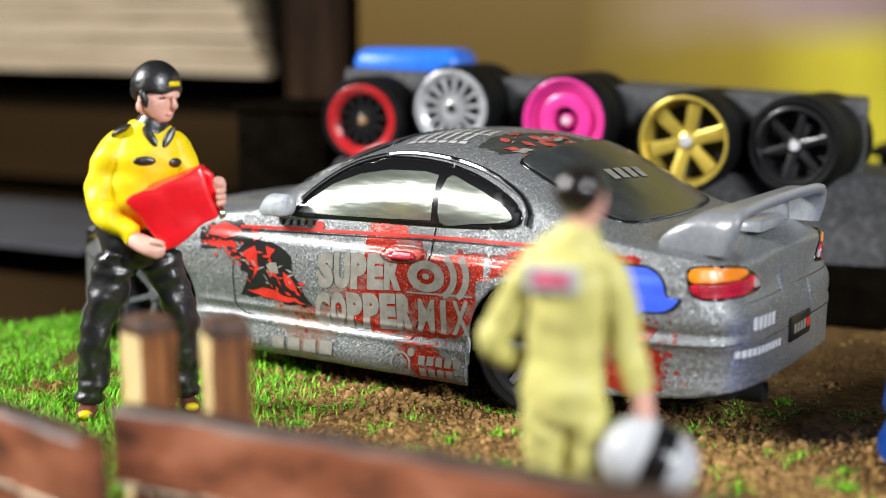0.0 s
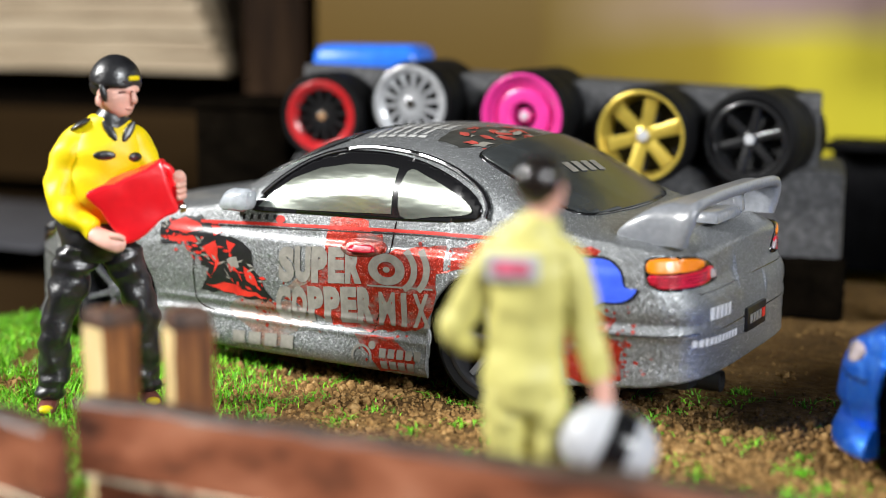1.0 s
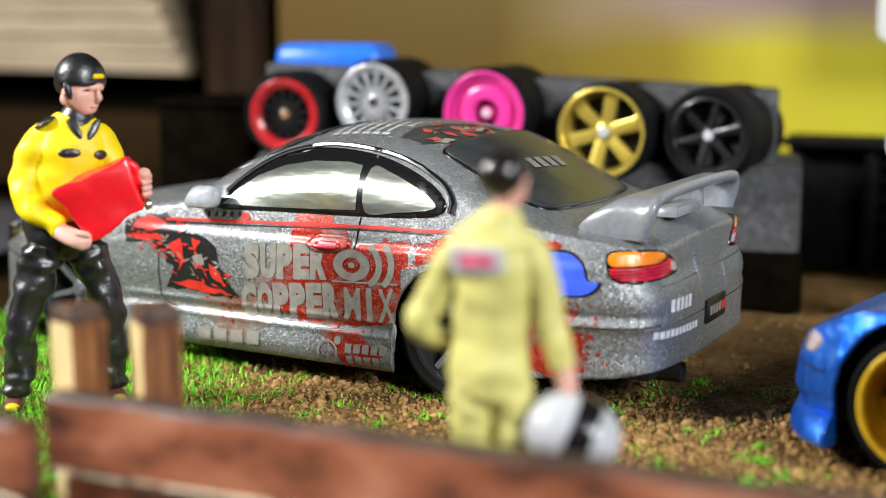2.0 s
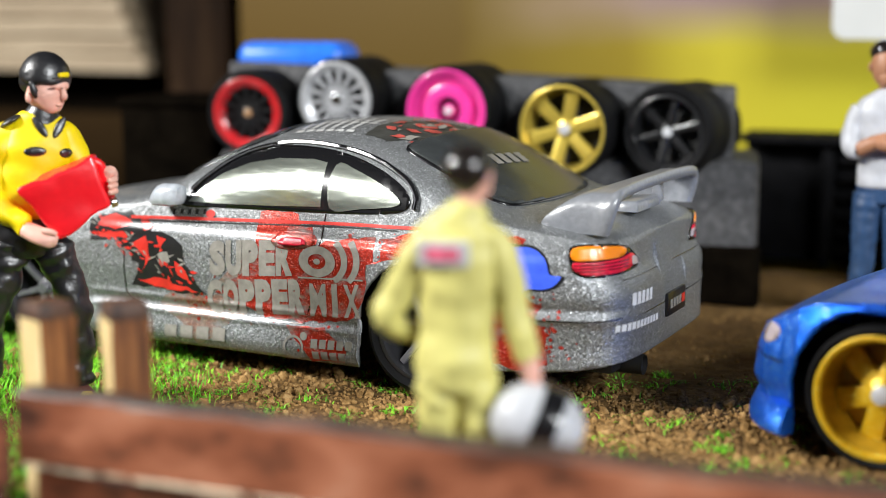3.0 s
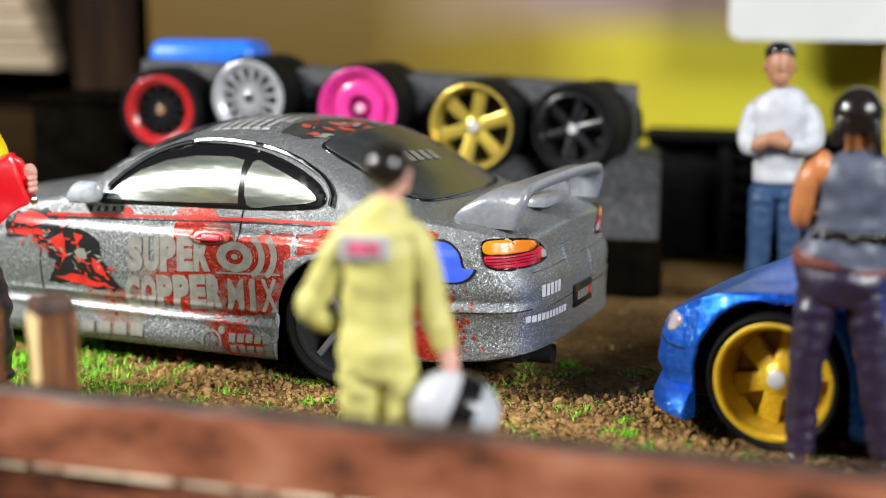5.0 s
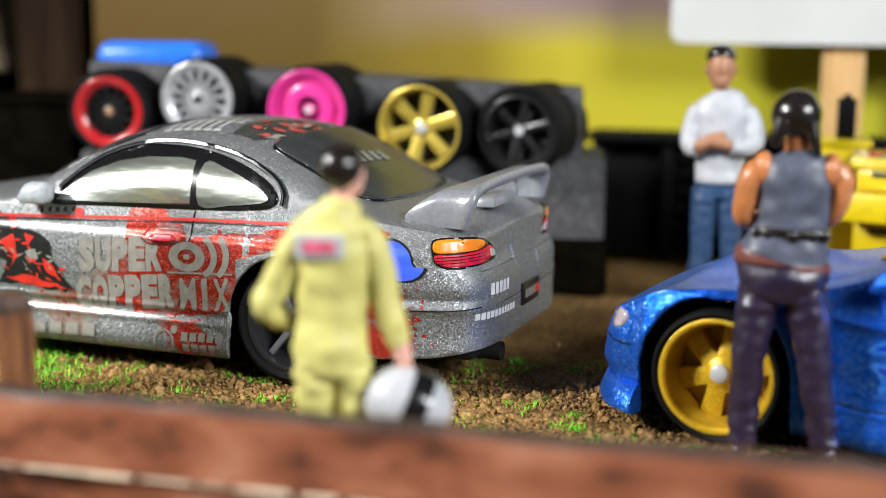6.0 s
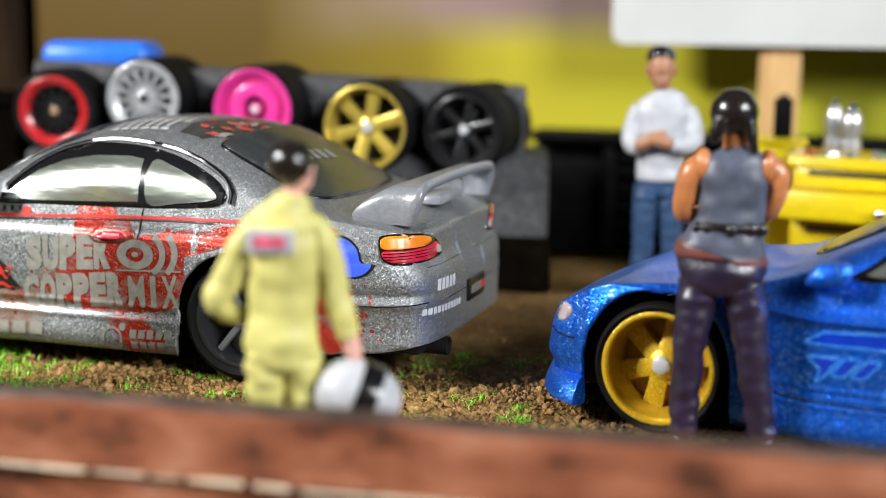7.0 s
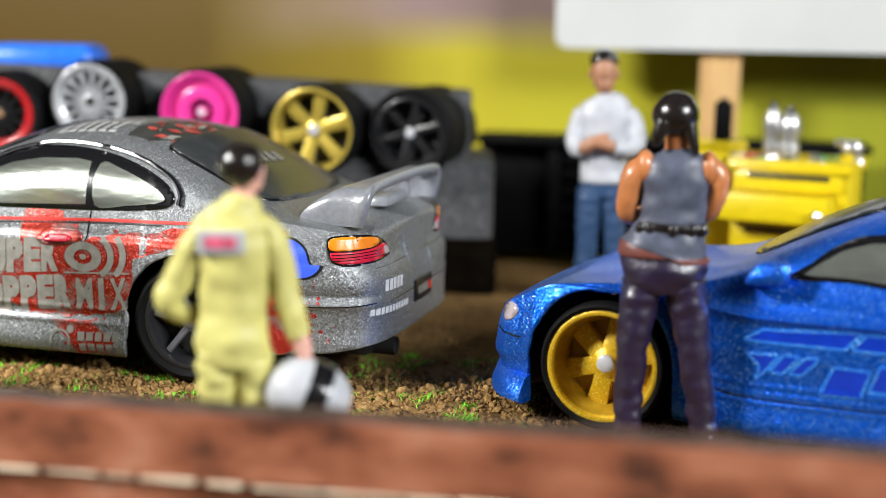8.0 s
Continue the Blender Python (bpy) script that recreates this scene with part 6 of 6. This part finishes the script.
figure("mechanic_figurine", MECHANIC_SITE @ mm(-28.3, -24.4, 0, rz=38), bm, [M_YELLOW_SHIRT, M_BLACK_GLOSS, M_SKIN, M_BOOT], "painted figurine in yellow shirt and glossy black trousers")

can = thing("red_fuel_can", MECHANIC_SITE @ mm(-28.3, -24.4, 0, rz=38) @ mm(2.3, -2.9, 16.95), "glossy bright red canister held by the yellow-shirted figurine", "canister")
bm = bmesh.new()
box(bm, (0, 0, 0), (2, 1.9, 2), 0.13)
bmesh.ops.subdivide_edges(bm, edges=[e for e in bm.edges if e.calc_length() > 0.9], cuts=5, use_grid_fill=True)
CAN = ((-3.7, 0.65), (1.95, 3.15), (3.0, -0.65), (-1.05, -3.2))  # its slanted corners, from the upper left round
for v in bm.verts:
    u, w = (v.co.x + 1) / 2, (1 - v.co.z) / 2
    x, z = (((1 - w) * ((1 - u) * CAN[0][k] + u * CAN[1][k]) + w * ((1 - u) * CAN[3][k] + u * CAN[2][k])) for k in (0, 1))
    p = Vector((x, v.co.y * (1.0 + 0.12 * (1 - v.co.x**2)), z))
    v.co = p + Vector((noise.noise(p * 0.7), noise.noise(p * 0.7 + Vector((9, 0, 0))), noise.noise(p * 0.7 + Vector((0, 9, 0))))) * 0.3
part("shell", bm, M_RED_GLOSS, can, smooth=60)
bm = bmesh.new()
limb(bm, [(1.6, 0, 2.7, 0.35, 0.35), (2.4, 0, 2.3, 0.35, 0.35), (2.7, 0, 1.2, 0.35, 0.35), (3.0, 0, 0.2, 0.35, 0.35), (3.2, 0, -0.7, 0.3, 0.3)], seg=10)
part("handle", bm, M_RED_GLOSS, can, smooth=60)
bm = bmesh.new()
lathe(bm, [(0.02, 0.5), (0.36, 0.5), (0.42, 0.35), (0.42, 0)], axis="z", seg=14)
part("spout_cap", bm, M_CHROME, can, "small bright spout cap", at=mm(3.05, -0.3, -0.6, 0, 75, 0))

# racing driver in a pale yellow suit, seen from behind, helmet in hand
bm = bmesh.new()
leg(bm, (-1.6, 0, 10.8), (-1.65, -0.1, 6.3), (-1.8, 0, 0.2), 1.36, 0, 0.75, 3, 0.35, toe=(-0.1, 1.5))
leg(bm, (0.55, 0, 10.8), (0.65, -0.1, 6.3), (0.9, 0, 0.2), 1.32, 0, 0.75, 3, 0.35, toe=(0.3, 1.5))
limb(bm, [(-0.6, 0, 9.6, 2.1, 1.55), (-0.65, -0.1, 11.2, 2.42, 1.8), (-0.6, 0, 13.2, 2.2, 1.55), (-0.4, 0, 15.8, 2.4, 1.7), (-0.3, 0, 17.8, 2.6, 1.65), (-0.25, 0, 19.0, 2.35, 1.4), (-0.05, 0.05, 19.9, 1.5, 1.1), (0.1, 0.1, 20.7, 0.95, 0.9)], 0, seg=20, wrinkle=0.26)
limb(bm, [(-1.2, 0, 19.0, 0.7, 0.8), (-2.1, 0, 18.6, 1.0, 1.1), (-3.1, 0.1, 17.0, 1.1, 1.1), (-4.1, 0.1, 15.2, 1.0, 0.95), (-4.65, 0.2, 13.9, 0.95, 0.95), (-4.0, 0.9, 13.0, 0.88, 0.85), (-2.7, 1.4, 12.6, 0.7, 0.7)], 0, wrinkle=0.26)
limb(bm, [(0.7, 0, 19.0, 0.7, 0.8), (1.45, 0, 18.6, 0.95, 1.1), (2.1, -0.1, 17.2, 1.08, 1.1), (2.6, -0.2, 15.2, 0.98, 1.0), (3.15, -0.4, 13.0, 0.88, 0.9), (3.65, -0.5, 11.5, 0.78, 0.8)], 0, wrinkle=0.26)
limb(bm, [(3.6, -0.5, 11.8, 0.62, 0.6), (3.85, -0.6, 10.8, 0.62, 0.52), (4.0, -0.6, 10.1, 0.45, 0.42)], 1, seg=10)
limb(bm, [(0.1, 0.1, 20.2, 0.75, 0.7), (0.25, 0.1, 21.6, 0.72, 0.72)], 1, seg=10)
head(bm, (0.35, 0.25, 22.25), 1.36, 1, 2, (0.62, 0.78))
ell(bm, (0.0, -0.05, 22.6), (1.46, 1.46, 1.38), 2, seg=20, rings=14)
box(bm, (-1.2, -1.52, 17.9), (3.0, 0.6, 1.5), 0.1, 4, Euler((0, 0, radians(-4))))
box(bm, (-1.25, -1.6, 17.9), (2.0, 0.6, 0.8), 0.08, 5, Euler((0, 0, radians(-4))))
figure("driver_figurine", DRIVER_SITE @ mm(11.9, -36.8, 0, rz=16), bm, [M_SUIT, M_SKIN, M_HAIR, M_BOOT, M_WHITE_PAINT, M_BADGE], "painted figurine in pale yellow racing suit seen from behind")

# the helmet hangs on its side, the dark visor opening slanting across it
helmet = thing("racing_helmet", DRIVER_SITE @ mm(11.9, -36.8, 0, rz=16) @ mm(4.2, -0.9, 7.95, 0, 112, 0), "small white helmet with black visor hanging from the driver's hand", "helmet")
bm = bmesh.new()
prof = [(0.05, -2.75)] + [(2.25 * math.cos(radians(a)) ** 0.8, 2.75 * math.sin(radians(a))) for a in range(-80, 81, 10)] + [(0.05, 2.75)]
lathe(bm, prof, axis="z", seg=28)
part("shell", bm, M_WHITE_PAINT, helmet, smooth=60)
bm = bmesh.new()
rings = []
for a in np.linspace(-100, 100, 21):
    ca, sa = math.cos(radians(a)), math.sin(radians(a))
    rings.append([(r * sa, -r * ca, z) for r, z in ((2.30, -0.35), (2.34, 0.3), (2.28, 1.05), (2.0, 1.05), (2.0, -0.35))])
loft(bm, rings)
part("visor", bm, M_TRIM, helmet, "black visor", smooth=60)
# woman in a slate vest, seen from behind
bm = bmesh.new()
leg(bm, (-1.6, 0, 12.9), (-2.15, -0.2, 7.5), (-2.35, 0, 0.3), 1.5, 0, 0.7, 0, 0.3, toe=(-0.2, 1.4))
leg(bm, (1.45, 0, 12.9), (2.4, -0.2, 7.5), (3.5, 0.1, 0.3), 1.55, 0, 0.7, 0, 0.3, toe=(0.4, 1.4))
limb(bm, [(-0.1, 0, 12.2, 2.5, 1.6), (-0.1, -0.2, 13.3, 3.05, 1.9), (0, 0, 14.9, 3.2, 1.85), (0.1, 0, 15.6, 2.9, 1.7)], 0, seg=20, wrinkle=0.4)
limb(bm, [(-0.15, 0, 14.75, 3.5, 2.15), (0.1, 0, 15.6, 3.05, 1.9), (0.4, 0, 17.0, 2.45, 1.6), (0.45, 0, 18.4, 2.4, 1.6), (0.5, 0, 20.0, 2.55, 1.65), (0.55, 0, 21.2, 2.45, 1.5), (0.55, 0, 22.0, 1.9, 1.2), (0.5, 0, 22.6, 0.9, 0.85)], 1, seg=22, wrinkle=0.25)
limb(bm, [(-0.15, 0, 14.62, 3.3, 2.0), (-0.15, 0, 14.72, 3.42, 2.1), (-0.12, 0, 14.8, 3.3, 2.04)], 4, seg=22, n=2)
limb(bm, [(0.35, 0, 16.4, 2.72, 1.74), (0.38, 0, 16.8, 2.72, 1.78), (0.4, 0, 17.3, 2.62, 1.7)], 3, seg=22, n=2)
for x in (-1.9, -1.2, 0.4, 1.7, 2.5):
    ell(bm, (x, -1.75 + abs(x - 0.4) * 0.32, 16.75), (0.45, 0.32, 0.5), 3, seg=10, rings=7)
limb(bm, [(-1.7, 0, 21.3, 0.9, 0.9), (-2.5, 0.0, 20.6, 0.92, 0.95), (-2.9, 0.1, 19.0, 0.85, 0.9), (-2.85, 0.6, 17.7, 0.8, 0.8), (-2.1, 1.6, 17.3, 0.72, 0.7), (-0.6, 2.2, 18.0, 0.6, 0.6)], 2, wrinkle=0.15)
limb(bm, [(2.8, 0, 21.3, 0.9, 0.9), (3.45, 0.0, 20.7, 0.92, 0.95), (3.5, 0.1, 19.4, 0.85, 0.9), (3.0, 0.6, 18.0, 0.8, 0.8), (2.3, 1.6, 17.6, 0.72, 0.7), (1.0, 2.2, 18.2, 0.6, 0.6)], 2, wrinkle=0.15)
for x in (-1.75, 2.8):
    ell(bm, (x, -0.1, 21.15), (0.75, 1.1, 1.3), 2)
limb(bm, [(0.5, 0, 22.2, 0.95, 0.85), (0.5, 0, 23.6, 0.85, 0.8)], 2, seg=12)
head(bm, (0.4, 0.2, 24.8), 1.5, 2, 3, (0.2, 1.0))
ell(bm, (0.3, -0.05, 24.95), (1.72, 1.7, 1.62), 3, seg=24, rings=16)
limb(bm, [(-0.5, -0.9, 24.6, 0.7, 0.7), (-0.85, -1.1, 23.7, 0.55, 0.5), (-1.0, -1.15, 23.2, 0.42, 0.36), (-1.1, -1.2, 22.8, 0.18, 0.18)], 3)
limb(bm, [(1.2, -0.8, 24.4, 0.65, 0.6), (1.5, -1.0, 23.4, 0.45, 0.42), (1.75, -1.1, 22.5, 0.3, 0.28), (1.85, -1.15, 22.1, 0.12, 0.12)], 3)
figure("woman_figurine", WOMAN_SITE @ mm(38.2, -18.6, 0, rz=3), bm, [M_PANTS, M_VEST, M_SKIN_TAN, M_HAIR, M_BOOT], "painted figurine with black hair, slate vest and dark trousers")

# man in a white shirt with folded arms
bm = bmesh.new()
leg(bm, (-1.5, 0, 12.8), (-1.8, -0.2, 7.0), (-2.2, 0, 0.3), 1.7, 1, 0.75, 3, 0.25)
leg(bm, (1.3, 0, 12.8), (1.6, -0.2, 7.0), (2.0, 0, 0.3), 1.7, 1, 0.75, 3, 0.25)
limb(bm, [(0, 0, 11.6, 2.5, 1.7), (0, 0, 13.2, 2.9, 1.8), (0, 0, 13.9, 2.9, 1.8)], 1, seg=18)
limb(bm, [(0, 0, 13.1, 3.0, 1.95), (0, 0, 15.2, 2.9, 1.85), (0, 0, 18.0, 3.2, 1.9), (0, 0, 20.4, 3.5, 1.75), (0, 0, 21.9, 2.8, 1.4), (-0.1, 0, 22.8, 1.0, 0.95)], 0, seg=18, wrinkle=0.2)
limb(bm, [(-2.7, 0, 20.9, 1.15, 1.15), (-3.5, -0.2, 19.0, 1.15, 1.15), (-3.7, -0.8, 17.2, 1.05, 1.05), (-2.6, -2.0, 16.9, 0.95, 0.9)], 0, wrinkle=0.2)
limb(bm, [(-2.9, -1.9, 16.9, 0.8, 0.75), (-1.2, -2.5, 17.7, 0.75, 0.7), (0.6, -2.4, 18.2, 0.6, 0.55)], 2)
limb(bm, [(2.7, 0, 20.9, 1.15, 1.15), (3.7, -0.2, 19.0, 1.2, 1.15), (3.8, -0.8, 17.4, 1.1, 1.05), (2.4, -2.0, 17.0, 1.0, 0.9), (1.2, -2.3, 17.2, 0.9, 0.8)], 0, wrinkle=0.2)
limb(bm, [(1.2, -2.4, 17.2, 0.75, 0.65), (-0.2, -2.7, 17.5, 0.7, 0.6), (-1.4, -2.8, 17.9, 0.5, 0.45)], 2)
limb(bm, [(-0.1, 0, 22.2, 0.95, 0.9), (-0.2, -0.1, 23.8, 0.9, 0.85)], 2, seg=10)
head(bm, (-0.35, -0.2, 24.9), 1.95, 2, 4, (0.2, -1.0), cap=True)
ell(bm, (-0.4, 0.2, 26.1), (1.82, 1.75, 1.2), 4, seg=18, rings=12)
ell(bm, (-0.4, 0.7, 25.2), (1.55, 1.2, 1.3), 4, seg=18, rings=12)
figure("man_figurine", MAN_SITE @ mm(31.4, 25.0, 0, rz=3) @ Matrix.Diagonal((0.86, 0.94, 1.0, 1)), bm, [M_WHITE_PAINT, M_JEANS, M_SKIN_BROWN, M_BOOT, M_HAIR], "painted figurine in white shirt and blue jeans, arms folded")
# ---- soil crumbs and grass ----
M_CRUMB = grain(shader("soil_crumb", (0.24, 0.14, 0.06), 0.95, spec=0.2), 1.6, [(0.3, (0.12, 0.062, 0.02)), (0.55, (0.36, 0.21, 0.075)), (0.8, (0.62, 0.42, 0.19))], bump=0.6)
M_GRASS = shader("static_grass", (0.08, 0.3, 0.02), 0.55)
gm = M_GRASS
geo = gm.node_tree.nodes.new("ShaderNodeNewGeometry")
gr = gm.node_tree.nodes.new("ShaderNodeValToRGB")
gr.color_ramp.elements[0].color = (0.10, 0.27, 0.012, 1)
gr.color_ramp.elements[1].color = (0.34, 0.80, 0.03, 1)
gr.color_ramp.elements.new(0.5).color = (0.15, 0.55, 0.012, 1)
wire(gm, geo, "Random Per Island", gr, "Fac")
wire(gm, gr, "Color", gm.node_tree.nodes["Principled BSDF"], "Base Color")


def stuff(name, verts, faces, mat, label, category):
    me = bpy.data.meshes.new(name)
    me.from_pydata([(x * MM, y * MM, z * MM) for x, y, z in verts], [], faces)
    me.materials.append(mat)
    return tagged(new(name, me), label, category, kind="stuff")


def crumbs():
    rng = random.Random(21)
    base = bmesh.new()
    bmesh.ops.create_icosphere(base, subdivisions=1, radius=1)
    bv, bf = [v.co.copy() for v in base.verts], [[v.index for v in f.verts] for f in base.faces]
    base.free()
    verts, faces = [], []
    for i in range(27000):
        if i < 20500:
            x, y = rng.uniform(-40, 40), rng.uniform(-44, -2)
        elif i < 24000:
            x, y = rng.uniform(-70, 60), rng.uniform(-44, 36)
        else:
            x, y = rng.uniform(8, 55), rng.uniform(-40, -4)
        if y > BACK_EDGE(x) - 0.5:
            continue
        d = noise.noise(Vector((x * 0.12, y * 0.12, 5.0)))
        if rng.random() > 0.85 + 0.9 * d:
            continue
        r = 0.09 + 0.16 * rng.random() ** 2 + (0.35 * rng.random() if rng.random() < 0.07 else 0)
        z = ground_height(x, y) + r * 0.35
        q = Euler((rng.random() * 6, rng.random() * 6, rng.random() * 6)).to_matrix()
        s = Vector((r * rng.uniform(0.7, 1.3), r * rng.uniform(0.7, 1.3), r * rng.uniform(0.6, 1.0)))
        o = len(verts)
        for v in bv:
            k = 1 + rng.uniform(-0.22, 0.22)
            p = q @ Vector((v.x * s.x * k, v.y * s.y * k, v.z * s.z * k))
            verts.append((x + p.x, y + p.y, z + p.z))
        faces += [[o + j for j in f] for f in bf]
    stuff("soil_crumbs", verts, faces, M_CRUMB, "loose crumbs of brown soil scattered over the ground", "soil")


def grass():
    rng = random.Random(8)
    verts, faces = [], []

    def blade(x, y, h, flat):
        a = rng.random() * 6.283
        lx, ly = math.cos(a), math.sin(a)
        b = rng.uniform(0.3, 1.1) * h * flat
        w = rng.uniform(0.045, 0.085)
        z = ground_height(x, y) - 0.05
        o = len(verts)
        px, py = -ly * w, lx * w
        for t, k in ((0, 1.0), (0.5, 0.8), (1.0, 0.15)):
            cx, cy, cz = x + lx * b * t * t, y + ly * b * t * t, z + h * t * (1 - 0.35 * flat * t)
            verts.append((cx - px * k, cy - py * k, cz))
            verts.append((cx + px * k, cy + py * k, cz))
        faces.append((o, o + 1, o + 3, o + 2))
        faces.append((o + 2, o + 3, o + 5, o + 4))

    for i in range(40000):  # the lawn at the car's front
        x, y = rng.uniform(-68, -4), rng.uniform(-46, 14)
        lim = -17 + 6 * noise.noise(Vector((x * 0.1, y * 0.1, 1))) - 0.6 * (y + 25)
        if x > lim + rng.uniform(-6, 5) or y > BACK_EDGE(x) - 0.5 or noise.noise(Vector((x * 0.2, y * 0.2, 4))) < -0.32:
            continue
        blade(x, y, rng.uniform(0.6, 1.5), 0.8)
    for i in range(420):  # tufts and strands over the soil
        x, y = rng.uniform(-25, 38), rng.uniform(-43, 4)
        n = rng.choice((3, 5, 8, 14, 22))
        for k in range(n):
            blade(x + rng.gauss(0, 0.55), y + rng.gauss(0, 0.55), rng.uniform(0.35, 0.95), 1.3)
    for x, y in ((3.5, -22.9), (-2.4, -20.9), (23.6, -12.1), (25.3, -19.5), (-14.0, -23.3), (27.6, -23.1), (14.5, 3.3), (31.5, -25.5), (24.6, -15.0)):
        for k in range(55):
            blade(x + rng.gauss(0, 0.4), y + rng.gauss(0, 0.4), rng.uniform(0.3, 0.8), 0.8)
    stuff("grass", verts, faces, M_GRASS, "bright green static grass, dense lawn and loose strands", "grass")


crumbs()
grass()
